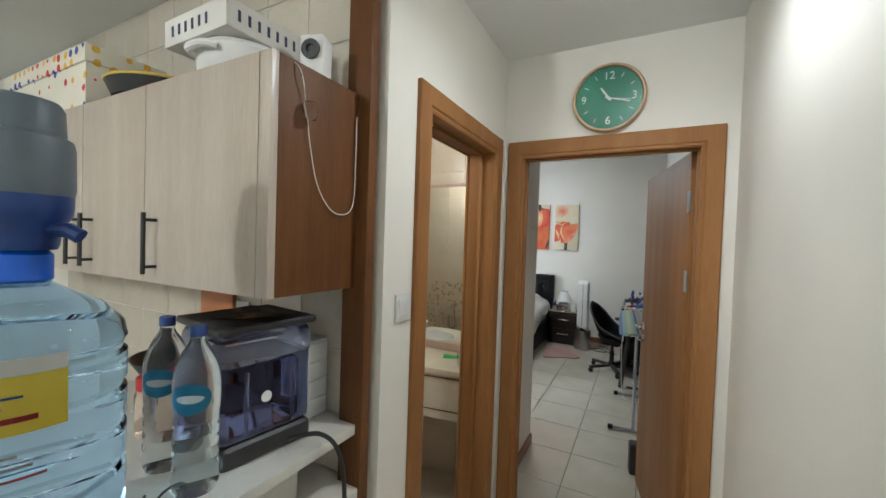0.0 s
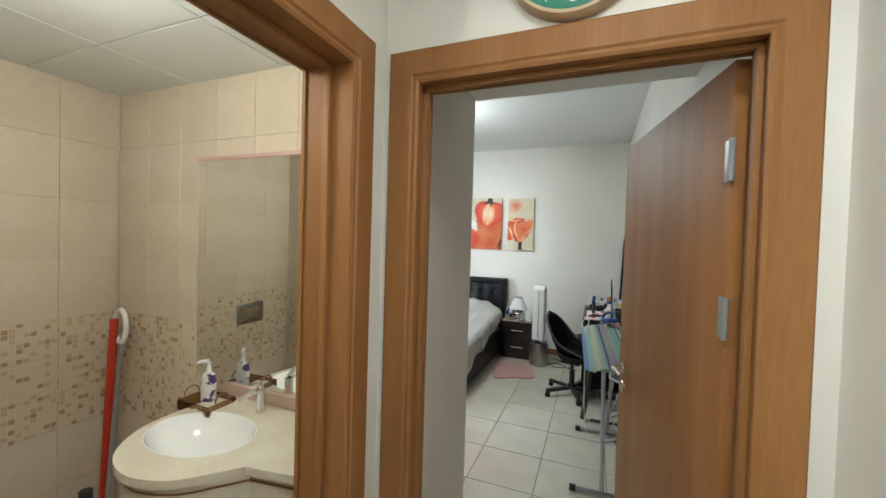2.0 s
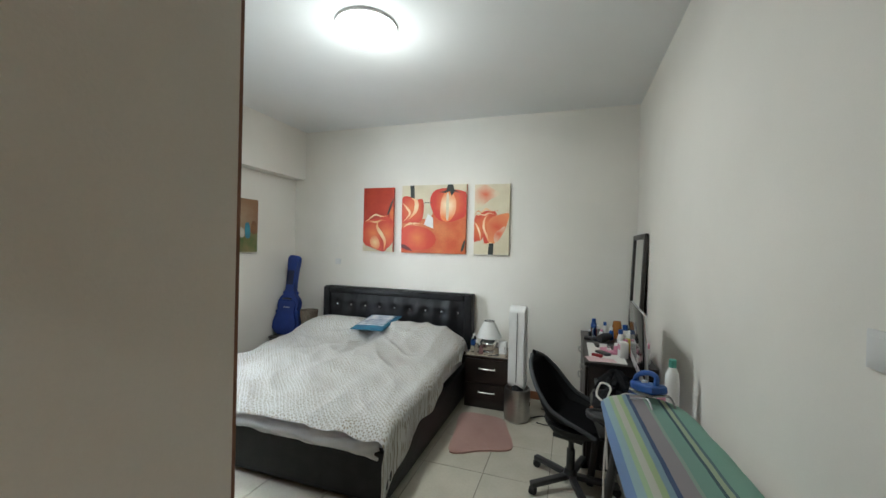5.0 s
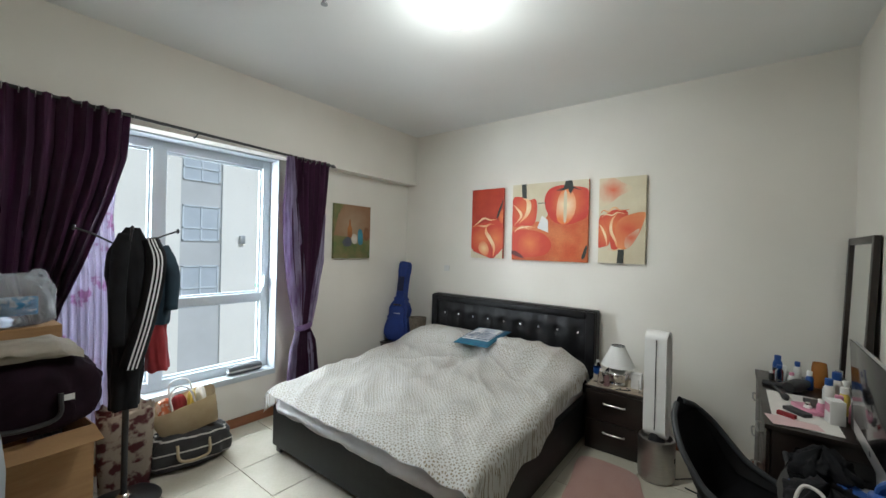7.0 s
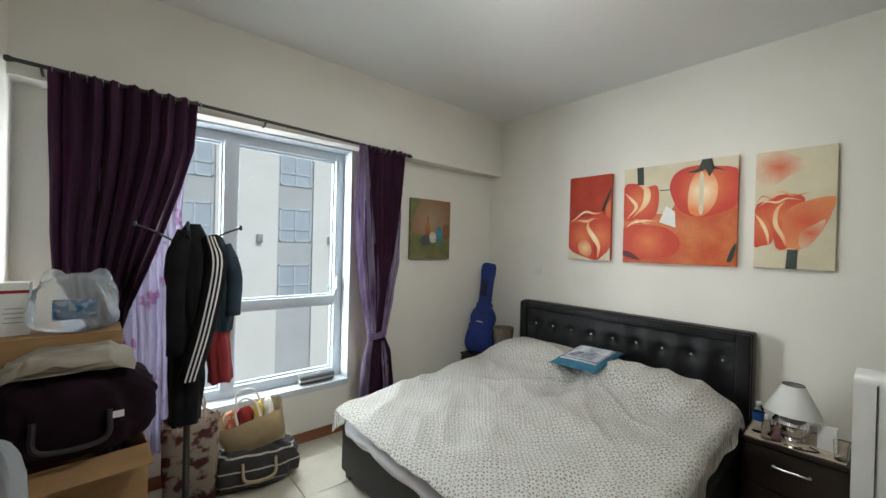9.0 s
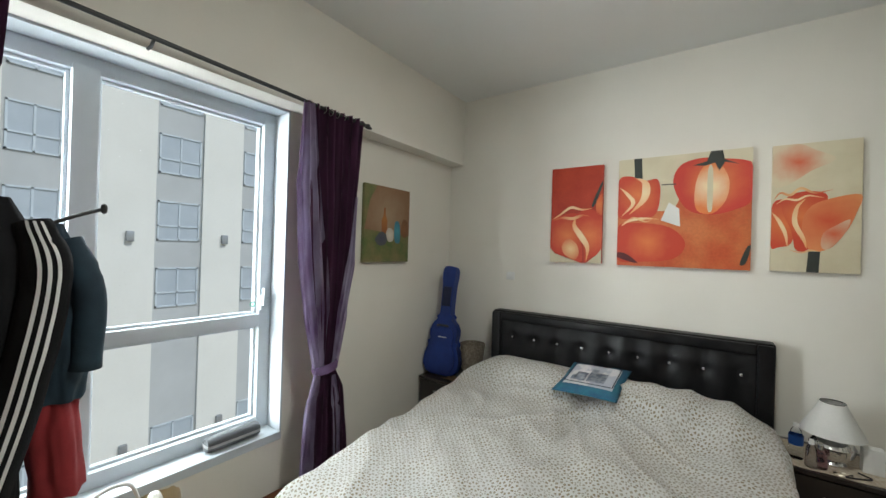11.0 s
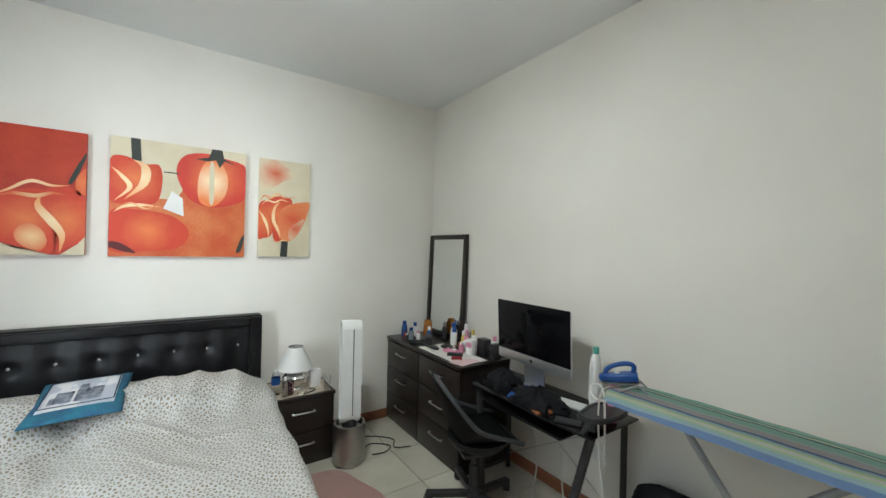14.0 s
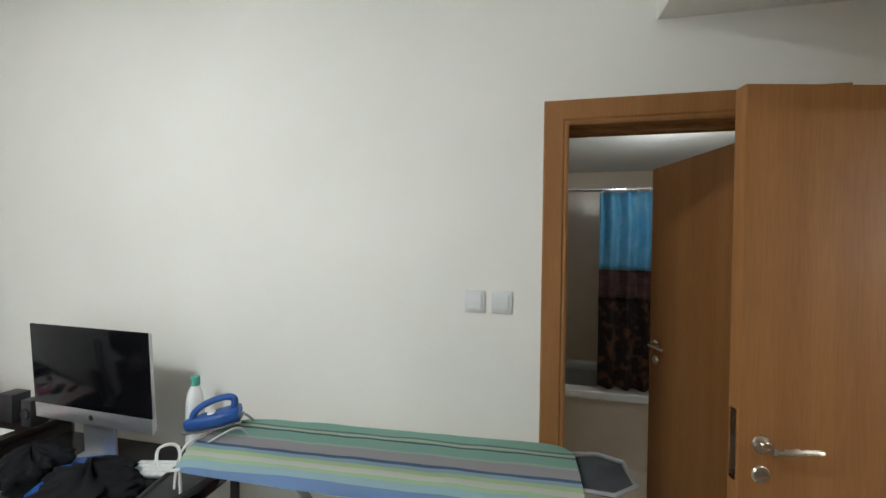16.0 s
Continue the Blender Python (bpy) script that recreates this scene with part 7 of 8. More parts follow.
def vanity():
    root = thing("vanity", pose(0.025, 0.0, 0.022), "cream stone vanity with a curved front and brown lines", "vanity")
    back, right = 3.215, 1.055
    pts = [(0.12, back), (0.10, 2.95), (0.13, 2.80), (0.24, 2.67), (0.40, 2.62), (0.55, 2.66), (0.65, 2.755), (0.70, 2.81)]
    cur = [(p.x, p.y) for p in smooth_line([(x, y, 0) for x, y in pts], 5)]
    ring = cur + [(right, 2.86), (right, back)]
    sx, sy, rx, ry = 0.355, 2.905, 0.228, 0.165
    n = 40
    bm = bmesh.new()
    z0, z1 = 0.82, 0.85
    outer = [bm.verts.new((x, y, z1)) for x, y in ring]
    inner = [bm.verts.new((sx + rx * math.cos(2 * math.pi * k / n), sy + ry * math.sin(2 * math.pi * k / n), z1)) for k in range(n)]
    eo = [bm.edges.new((outer[k], outer[(k + 1) % len(outer)])) for k in range(len(outer))]
    ei = [bm.edges.new((inner[k], inner[(k + 1) % n])) for k in range(n)]
    bmesh.ops.triangle_fill(bm, edges=eo + ei, use_beauty=True)
    fs = bm.faces[:]
    for f in [f for f in fs if all((v in inner) for v in f.verts)]:
        bm.faces.remove(f)
    ext = bmesh.ops.extrude_face_region(bm, geom=bm.faces[:])
    for v in [g for g in ext["geom"] if isinstance(g, bmesh.types.BMVert)]:
        v.co.z = z0
    part("counter", bm, STONE, root, "cream stone counter", smooth=30)
    inset = [(0.12 + (x - 0.12) * 0.985 + 0.012, min(back, y + 0.015)) for x, y in ring]
    def hollow(bm):
        """Takes the flat caps off a raised outline."""
        bm.normal_update()
        bmesh.ops.delete(bm, geom=[f for f in bm.faces if abs(f.normal.z) > 0.9], context="FACES_ONLY")
        return bm
    ap = part("apron", hollow(outline(inset, 0.55, 0.8195)), STONE, root, "curved cream apron")
    for z in (0.795, 0.60):
        part("inlay_line", hollow(outline([(x, y - 0.0035) for x, y in inset[:-1]] + [(right, back)], z, z + 0.008)), BROWNLINE, ap, "brown inlay line")
    part("basin", lathe([(0, -0.13), (0.07, -0.128), (0.15, -0.09), (0.19, -0.04), (0.207, 0.001), (0.200, 0.001), (0.182, -0.04), (0.14, -0.085), (0.06, -0.12), (0, -0.121)], 40, m=pose(sx, sy, 0.8485), squash=(rx / 0.205, ry / 0.205)), PORCELAIN, root, "white oval basin")
    part("splash_strip", box(0.12, right, 3.195, 3.216, 0.851, 0.905, 0.003), material("pinkish_trim", (0.52, 0.38, 0.31), 0.4, scale=6), root, "pinkish strip behind the counter")
    tap = part("tap", tube([(0.42, 3.13, 0.85), (0.42, 3.13, 0.95)], [0.022, 0.019], 16), CHROME, root, "chrome mixer tap")
    part("spout", tube(smooth_line([(0.42, 3.13, 0.94), (0.415, 3.08, 0.95), (0.405, 3.02, 0.93)]), 0.012, 10), CHROME, tap)
    part("tap_lever", tube([(0.42, 3.13, 0.955), (0.425, 3.10, 0.985), (0.43, 3.06, 0.995)], [0.014, 0.008, 0.007], 10), CHROME, tap)


vanity()
bm_ = thing("bathroom_mirror", None, "large bathroom mirror with a pinkish edge", "mirror")
part("glass", box(-0.085, 1.05, 3.2125, 3.2165, 0.93, 2.01), MIRROR, bm_, "mirror glass")
part("edge_trim", box(-0.10, 1.05, 3.208, 3.2195, 2.01, 2.03, 0.003), material("pinkish_edge", (0.55, 0.36, 0.31), 0.5, scale=6), bm_)
part("edge_trim", box(-0.10, -0.085, 3.208, 3.2195, 0.93, 2.01, 0.003), material("beige_edge", (0.55, 0.46, 0.36), 0.5, scale=6), bm_)


def soap_bottle(x, y, z):
    root = thing("soap_dispenser", pose(x, y, z), "white and purple pump soap bottle", "bottle")
    part("body", lathe([(0, 0), (0.036, 0), (0.039, 0.01), (0.039, 0.10), (0.030, 0.13), (0.014, 0.14), (0, 0.14)], 20, squash=(1, 0.7)), material("soap_label", (0.70, 0.69, 0.70), 0.35, second=(0.07, 0.03, 0.15), scale=22, low=0.52, high=0.55), root)
    part("pump", tube([(0, 0, 0.14), (0, 0, 0.18), (0, 0, 0.185)], [0.012, 0.006, 0.012], 12), WHITEPL, root)
    part("nozzle", tube([(0, 0, 0.19), (-0.02, -0.02, 0.192), (-0.035, -0.03, 0.185)], [0.011, 0.008, 0.006], 10), WHITEPL, root)


soap_bottle(0.13, 3.12, 0.862)
bk = thing("soap_basket", pose(0.16, 3.09, 0.852), "brown translucent tray with toiletries on the counter", "tray")
TRAYM = clear("brown_translucent", (0.42, 0.25, 0.15), 0.1, 1.2)
part("tray_floor", box(-0.10, 0.10, -0.07, 0.07, 0, 0.006, 0.002), TRAYM, bk)
for a in ((-0.10, 0.10, -0.07, -0.065), (-0.10, 0.10, 0.065, 0.07), (-0.10, -0.095, -0.065, 0.065), (0.095, 0.10, -0.065, 0.065)):
    part("tray_side", box(a[0], a[1], a[2], a[3], 0.006, 0.045, 0.002), TRAYM, bk)
for s in (-1, 1):
    part("tray_handle", tube([(s * 0.10, 0.035 * math.cos(t), 0.05 + 0.035 * math.sin(t)) for t in [k * math.pi / 8 for k in range(9)]], 0.004, 6), BROWNLINE, bk)
solo("soap_bar", box(-0.035, 0.035, -0.02, 0.02, 0, 0.018, 0.007, 3, m=pose(0.20, 3.04, 0.859, 0, 0, 20)), WHITEPL, "white soap bar in the tray", "soap")
solo("green_sponge", box(-0.05, 0.05, -0.03, 0.03, 0, 0.03, 0.008, m=pose(0.80, 3.08, 0.852, 0, 8, 25)), material("bright_green", (0.06, 0.42, 0.10), 0.7, scale=20), "bright green sponge on the counter", "sponge")
bottle("toothbrush_cup", 0.93, 2.98, 0.852, [("cup", [(0, 0), (0.028, 0), (0.032, 0.09), (0.030, 0.09), (0.026, 0.006), (0, 0.006)], clear("cup_glass", (0.9, 0.95, 0.95), 0.03, 1.3), ""), ("brush", [(0.0, 0.006), (0.005, 0.006), (0.005, 0.16), (0, 0.16)], WHITEPL, "")], None, "clear cup with a toothbrush on the counter", "cup")
fp = thing("flush_plate", pose(-0.75, 2.31, 1.03, 0, 0, 90), "satin steel dual flush plate on the tiles", "flush plate")
part("plate", box(-0.125, 0.125, -0.012, 0, -0.08, 0.08, 0.008), STEEL, fp)
part("button", box(-0.085, 0.085, -0.016, -0.011, -0.05, 0.05, 0.004), BRASSY, fp)
mop = thing("mop", pose(-0.62, 3.06, 0), "red and white mop handles leaning in the corner", "mop")
part("red_handle", tube([(0.04, 0.0, 0.02), (-0.02, 0.08, 1.17)], 0.020, 10), material("red_plastic", (0.50, 0.035, 0.015), 0.4, scale=8), mop, "red handle")
part("grey_handle", tube([(0.10, -0.02, 0.02), (0.02, 0.10, 1.10)], 0.012, 10), GREYMET, mop)
part("white_loop", tube([(0.02 + 0.05 * math.cos(t), 0.09, 1.13 + 0.09 * math.sin(t)) for t in [k * math.pi / 8 for k in range(16)]], 0.013, 8, closed=True), WHITEPL, mop, "white loop grip")
simple_bottle(-0.55, 2.98, 0.0, 0.05, 0.34, WHITEPL, BLACKPL, "white cleaning bottle on the bathroom floor", 0.5, 0.25, "")
solo("pedal_bin", lathe([(0, 0), (0.12, 0), (0.125, 0.02), (0.13, 0.28), (0.12, 0.31), (0.06, 0.335), (0, 0.34)], 28, m=pose(0.30, 2.80, 0)), material("dark_red_bin", (0.12, 0.012, 0.014), 0.35, scale=6), "dark red round bin under the vanity", "bin")
vt = thing("ceiling_vent", pose(-0.13, 2.45, 2.42), "slotted metal ceiling vent in the bathroom", "vent")
part("frame", box(-0.10, 0.10, -0.10, 0.10, -0.006, 0.0, 0.002), WHITEPL, vt)
for k in range(3):
    part("slot", box(-0.08, 0.08, -0.07 + 0.055 * k, -0.045 + 0.055 * k, -0.009, -0.006), BLACKPL, vt)
bd = thing("bidet_spray", pose(0.15, 1.91, 0.95), "chrome bidet spray valve on the tiled wall", "bidet spray")
part("valve", tube([(0, 0, 0), (0, 0.05, 0), (0, 0.07, 0)], [0.022, 0.018, 0.024], 12), CHROME, bd)
part("hose", tube(smooth_line([(0, 0.05, -0.01), (0.03, 0.07, -0.2), (-0.02, 0.07, -0.35), (-0.06, 0.05, -0.1)]), 0.007, 8), CHROME, bd)
solo("bathroom_floor", box(-0.75, 1.06, 1.91, 3.22, -0.006, 0.0), BATHTILE, "beige tiled bathroom floor", "floor", kind=structure, smooth=None)

# ---- ensuite ----
tub = thing("bathtub", None, "white built-in bathtub with a tiled front", "bathtub")
part("front_panel", box(3.72, 3.76, 2.70, 4.50, 0, 0.50), BATHTILE, tub, "beige tiled front")
part("rim", box(3.70, 3.82, 2.70, 4.50, 0.50, 0.56, 0.015, 3), PORCELAIN, tub)
part("rim", box(4.40, 4.50, 2.70, 4.50, 0.50, 0.56, 0.015, 3), PORCELAIN, tub)
part("bowl", sheet(lambda u, v: (3.78 + 0.66 * u, 2.75 + 1.70 * v, 0.545 - 0.38 * (min(1, 5 * u, 5 * (1 - u), 7 * v, 7 * (1 - v)) ** 0.6)), 24, 24, 0.01), PORCELAIN, tub, smooth=180)
rail = thing("shower_rail", None, "chrome shower curtain rail with white rings", "rail")
part("rail_bar", tube([(3.74, 2.70, 2.06), (3.74, 4.50, 2.06)], 0.012, 12), CHROME, rail)
for k in range(10):
    part("ring", tube([(3.74 + 0.02 * math.cos(t), 3.10 + 0.08 * k, 2.052 + 0.024 * math.sin(t)) for t in [j * math.pi / 6 for j in range(12)]], 0.003, 5, closed=True), WHITEPL, rail)
SHOWER_TOP = material("sky_blue_print", (0.10, 0.36, 0.62), 0.6, second=(0.20, 0.48, 0.70), scale=9, grain=0.05)
SHOWER_LOW = material("brown_city_print", (0.030, 0.018, 0.018), 0.6, second=(0.16, 0.085, 0.05), scale=14, low=0.5, high=0.6, grain=0.1)
SHOWER_BAND = material("plum_band_print", (0.075, 0.035, 0.045), 0.6, second=(0.15, 0.08, 0.07), scale=10, stretch=(1, 1, 4), grain=0.1)
sc = thing("shower_curtain", None, "shower curtain, sky blue above and dark brown city print below", "curtain")
for n, za, zb, mt in (("blue_top", 2.035, 1.47, SHOWER_TOP), ("plum_band", 1.468, 1.27, SHOWER_BAND), ("brown_bottom", 1.268, 0.60, SHOWER_LOW)):
    part(n, sheet(lambda u, v, za=za, zb=zb: (3.695 + 0.030 * math.sin(u * 40 + 0.6 * math.sin(3 * v)), 3.10 + 0.745 * u, za + (zb - za) * v), 90, 12, 0.002), mt, sc, smooth=180)
solo("ensuite_floor", box(EAST + 0.16, 3.72, 2.70, 4.50, -0.006, 0.0), BATHTILE, "beige tiled ensuite floor", "floor", kind=structure, smooth=None)

# ---- kitchen ----
LIGHTWOOD = material("pale_ash_laminate", (0.50, 0.435, 0.37), 0.32, second=(0.44, 0.375, 0.31), scale=3, grain=0.06, grain_scale=40, stretch=(6, 6, 0.5), coat=0.1)
BROWNPANEL = material("brown_laminate", (0.145, 0.060, 0.020), 0.5, second=(0.105, 0.042, 0.014), scale=3, grain=0.10, grain_scale=40, stretch=(6, 6, 0.5), spec=0.2)
WORKTOP = material("white_worktop", (0.70, 0.68, 0.63), 0.25, second=(0.66, 0.64, 0.59), scale=9, grain=0.02)
xs_ = (1.135, 0.604, 0.205, -0.19, -0.62)
for k in range(2):
    a, b = (1.135, 0.206) if k == 0 else (0.204, -0.62)
    uc = thing("wall_cabinet", None, "kitchen wall cabinet with pale wood doors and a brown side", "cabinet", "kitchen wall cabinets")
    part("carcass", box(b, a, 1.442, 1.745, 1.488, 2.052, 0.001), BROWNPANEL, uc, "brown carcass")
    for j in range(2):
        l, r = (xs_[2 * k + j + 1], xs_[2 * k + j])
        if k == 0 and j == 0:
            r = 1.095
        d = part("door", box(l + 0.0015, r - 0.0015, 1.42, 1.440, 1.488, 2.052, 0.0015), LIGHTWOOD, uc, "pale wood door")
        hx = ((0.671, 0.283), (0.178, -0.56))[k][j]
        h = part("handle", tube([(hx, 1.388, 1.515), (hx, 1.388, 1.685)], 0.006, 10), BLACKMET, d, "dark bar handle")
        for z in (1.535, 1.665):
            part("handle_post", tube([(hx, 1.42, z), (hx, 1.388, z)], 0.0045, 8), BLACKMET, h)
    if k == 0:
        part("end_strip", box(1.0965, 1.135, 1.42, 1.441, 1.488, 2.052, 0.001), LIGHTWOOD, uc, "pale end strip")
solo("tall_panel", box(1.092, 1.178, 1.715, 1.752, 0, 2.62, 0.002), BROWNPANEL, "tall brown wooden end panel against the wall", "panel")
lc = thing("base_cabinet", None, "kitchen base cabinet with pale wood doors", "cabinet")
part("carcass", box(-2.2, 1.12, 1.12, 1.745, 0.10, 0.86), BROWNPANEL, lc)
part("plinth", box(-2.2, 1.10, 1.16, 1.70, 0.0, 0.099), BLACKWOOD, lc)
for k in range(6):
    part("door", box(1.11 - 0.55 * (k + 1), 1.107 - 0.55 * k, 1.10, 1.1195, 0.11, 0.855, 0.002), LIGHTWOOD, lc)
solo("worktop", box(-2.2, 1.17, 1.08, 1.748, 0.861, 0.90, 0.004), WORKTOP, "white kitchen worktop over the base cabinets", "worktop")
rs = thing("raised_shelf", None, "white raised shelf standing on the worktop", "shelf")
part("shelf_board", box(0.25, 1.155, 0.92, 1.735, 1.055, 1.085, 0.003), WORKTOP, rs)
for x in (0.28, 1.03):
    part("shelf_leg", box(x, x + 0.02, 1.10, 1.60, 0.901, 1.054), WORKTOP, rs)
SZ = 1.086
solo("snack_box", box(1.04, 1.10, 1.30, 1.40, 0.901, 0.99, 0.002), material("green_snack_box", (0.20, 0.36, 0.10), 0.5, second=(0.55, 0.35, 0.10), scale=18, low=0.5, high=0.54), "small green printed box under the shelf", "box")
CLEARBLUE = clear("blue_polycarbonate", (0.50, 0.74, 1.0), 0.02, 1.26, weight=1.0)
CLEARPET = clear("clear_pet", (0.95, 0.985, 0.99), 0.02, 1.27, weight=0.97)


DEEPBLUE = material("deep_blue_plastic", (0.008, 0.035, 0.17), 0.4, scale=6)


def water_jug():
    root = thing("water_jug", pose(1.015, 1.065, SZ), "large blue water bottle with a grey and blue pump on top", "water bottle")
    prof = [(0, 0.0), (0.115, 0.0), (0.132, 0.015)]
    for k in range(5):
        z = 0.03 + 0.066 * k
        prof += [(0.135, z), (0.135, z + 0.045), (0.129, z + 0.052), (0.129, z + 0.060)]
    prof += [(0.135, 0.365), (0.130, 0.39), (0.10, 0.425), (0.055, 0.45), (0.033, 0.465), (0.030, 0.51), (0, 0.51)]
    part("bottle", lathe(prof, 48), CLEARBLUE, root, "ribbed translucent blue bottle")
    def band(a0, a1, z0, z1, r):
        return sheet(lambda u, v: (r * math.cos(radians(a0 + (a1 - a0) * u)), r * math.sin(radians(a0 + (a1 - a0) * u)), z0 + (z1 - z0) * v), 24, 3, 0.0005)
    lb = part("paper_label", band(-85, 7, 0.268, 0.348, 0.1365), material("yellow_label", (0.70, 0.53, 0.04), 0.6, second=(0.72, 0.57, 0.08), scale=7), root, "yellow and white paper label")
    part("label_header", band(-85, 7, 0.3485, 0.371, 0.1365), PAPER, lb)
    part("label_line", band(-60, -6, 0.285, 0.293, 0.1374), REDCLOTH, lb)
    for k, a1 in enumerate((-20, -12, -26, -16)):
        part("label_text", band(-58, a1, 0.305 + 0.013 * (k % 2), 0.3085 + 0.013 * (k % 2), 0.1374 + 0.0002 * k), BLUEPL if k % 2 else GREYMET, lb)
    for k in range(3):
        part("label_text", band(-50, -2 - 6 * k, 0.205 + 0.016 * k, 0.209 + 0.016 * k, 0.1362), REDCLOTH if k == 0 else GREYMET, lb)
    part("neck_band", lathe([(0.036, 0.462), (0.040, 0.466), (0.040, 0.505), (0.034, 0.512), (0.031, 0.512), (0.031, 0.462)], 32), material("bright_blue_cap", (0.01, 0.10, 0.55), 0.35, scale=6), root, "bright blue neck band")
    part("pump_collar", lathe([(0, 0.513), (0.044, 0.513), (0.047, 0.52), (0.050, 0.55), (0.062, 0.565), (0.064, 0.58), (0.064, 0.598), (0, 0.598)], 32), DEEPBLUE, root, "dark blue pump collar")
    part("pump_body", lathe([(0, 0.598), (0.064, 0.598), (0.066, 0.61), (0.065, 0.675), (0.062, 0.688), (0.054, 0.693), (0.052, 0.735), (0.046, 0.746), (0, 0.748)], 32), material("grey_pump_plastic", (0.10, 0.125, 0.15), 0.45, scale=6), root, "grey pump head")
    part("pump_spout", tube([(0.03, 0.02, 0.545), (0.06, 0.04, 0.545), (0.072, 0.05, 0.535)], 0.012, 10), DEEPBLUE, root)


water_jug()


def pet_bottle(x, y, lb):
    root = thing("drinking_water_bottle", pose(x, y, SZ) @ Matrix.Diagonal((1, 1, 0.935, 1)), lb, "bottle", "water bottles on the shelf")
    prof = [(0, 0.0), (0.040, 0.0), (0.044, 0.012)]
    for k in range(5):
        z = 0.03 + 0.030 * k
        prof += [(0.045, z), (0.0425, z + 0.010), (0.0425, z + 0.018)]
    prof += [(0.045, 0.185), (0.045, 0.25), (0.043, 0.275), (0.030, 0.315), (0.018, 0.335), (0.0145, 0.345), (0.0145, 0.36), (0, 0.36)]
    part("bottle", lathe(prof, 28), CLEARPET, root, "clear ribbed plastic")
    TEALLAB = material("teal_label", (0.02, 0.19, 0.33), 0.5, second=(0.06, 0.30, 0.24), scale=16, low=0.55, high=0.65)

    def oval(a0, a1, zc, h, r):
        def f(u, v):
            an, half = radians(a0 + (a1 - a0) * u), h * math.sqrt(max(0.004, 1 - (2 * u - 1) ** 2))
            return (r * math.cos(an), r * math.sin(an), zc + half * (2 * v - 1))
        return f
    lb_ = part("label_oval", sheet(oval(-100, 5, 0.222, 0.034, 0.0458), 28, 4, 0.0004), TEALLAB, root, "teal oval label")
    part("label_mark", sheet(oval(-80, -14, 0.223, 0.009, 0.0465), 16, 2, 0.0003), WHITEPL, lb_)
    part("cap", lathe([(0, 0.352), (0.0165, 0.352), (0.0165, 0.372), (0.015, 0.375), (0, 0.375)], 20), DEEPBLUE, root, "dark blue cap")


pet_bottle(1.05, 1.322, "clear water bottle with a dark blue cap and teal label")
pet_bottle(0.905, 1.335, "clear water bottle with a dark blue cap and teal label")


def dispenser():
    root = thing("water_filter_tank", pose(0.965, 1.50, SZ, 0, 0, -8), "black and transparent water filter tank with a steel foot", "water dispenser")
    w, d = 0.115, 0.12
    part("foot", box(-w, w, -d, d, 0, 0.055, 0.02, 3), BLACKPL, root)
    part("steel_front", box(-w + 0.015, w - 0.015, -d - 0.003, -d + 0.015, 0.004, 0.045, 0.006), STEEL, root)
    SMOKE = clear("smoky_plastic", (0.70, 0.74, 0.86), 0.02, 1.08)
    part("tank", box(-w + 0.004, w - 0.004, -d + 0.004, d - 0.004, 0.056, 0.314, 0.022, 3), SMOKE, root, "smoky transparent tank")
    part("inner_tank", box(-w + 0.025, w - 0.025, -d + 0.025, d - 0.025, 0.06, 0.225, 0.015, 3), clear("violet_tank", (0.34, 0.36, 0.62), 0.03, 1.08), root)
    part("upper_band", box(-w + 0.001, w - 0.001, -d + 0.001, d - 0.001, 0.235, 0.305, 0.02, 3), clear("pale_smoke", (0.60, 0.63, 0.76), 0.04, 1.1, weight=0.9), root)
    part("lid", box(-w - 0.006, w + 0.006, -d - 0.006, d + 0.006, 0.315, 0.335, 0.009, 3), BLACKPL, root, "black lid")
    part("badge", lathe([(0, 0), (0.014, 0), (0.013, 0.002), (0, 0.002)], 16, m=pose(w - 0.003, -0.01, 0.15, 0, 90)), WHITEPL, root)
    for y in (-0.06, 0.06):
        part("rib", box(w - 0.004, w + 0.003, y - 0.004, y + 0.004, 0.07, 0.22, 0.002), clear("rib_clear", (0.6, 0.62, 0.75), 0.05, 1.2), root)


dispenser()
solo("magazine", sheet(lambda u, v: (0.86 + 0.20 * u, 1.41 + 0.17 * v, SZ + 0.338 + 0.012 * u * u * (1 - v) + 0.004 * wav(u, v, 2, 4)), 14, 14, 0.004), material("dark_printed_paper", (0.030, 0.024, 0.020), 0.4, second=(0.28, 0.17, 0.09), scale=14, low=0.52, high=0.6), "dark printed magazine lying on the filter tank", "magazine", smooth=180)
solo("dispenser_cable", tube(smooth_line([(1.08, 1.53, SZ + 0.02), (1.16, 1.58, SZ + 0.03), (1.21, 1.60, SZ - 0.04), (1.22, 1.61, SZ - 0.25), (1.19, 1.66, SZ - 0.5)], 8), 0.006, 8), BLACKPL, "black power cord over the shelf edge", "cable")
du = thing("drawer_box", pose(0.975, 1.692, SZ), "small cream plastic box with four drawers on the shelf", "drawer box")
part("case", box(-0.05, 0.045, -0.042, 0.042, 0, 0.235, 0.003), CREAMPL, du)
for k in range(4):
    part("drawer", box(0.0452, 0.051, -0.038, 0.038, 0.008 + 0.056 * k, 0.058 + 0.056 * k, 0.002), CREAMPL, du)
solo("shelf_cable", tube(smooth_line([(1.12, 1.17, SZ + 0.006), (1.16, 1.20, SZ + 0.05), (1.14, 1.25, SZ + 0.075), (1.09, 1.24, SZ + 0.05), (1.10, 1.19, SZ + 0.012), (1.06, 1.21, SZ + 0.006), (1.00, 1.25, SZ + 0.006)], 8), 0.003, 6), BLACKPL, "thin black cable looped on the shelf beside the bottles", "cable")
jar = thing("spice_jar", pose(0.72, 1.40, SZ), "clear jar with a red lid", "jar")
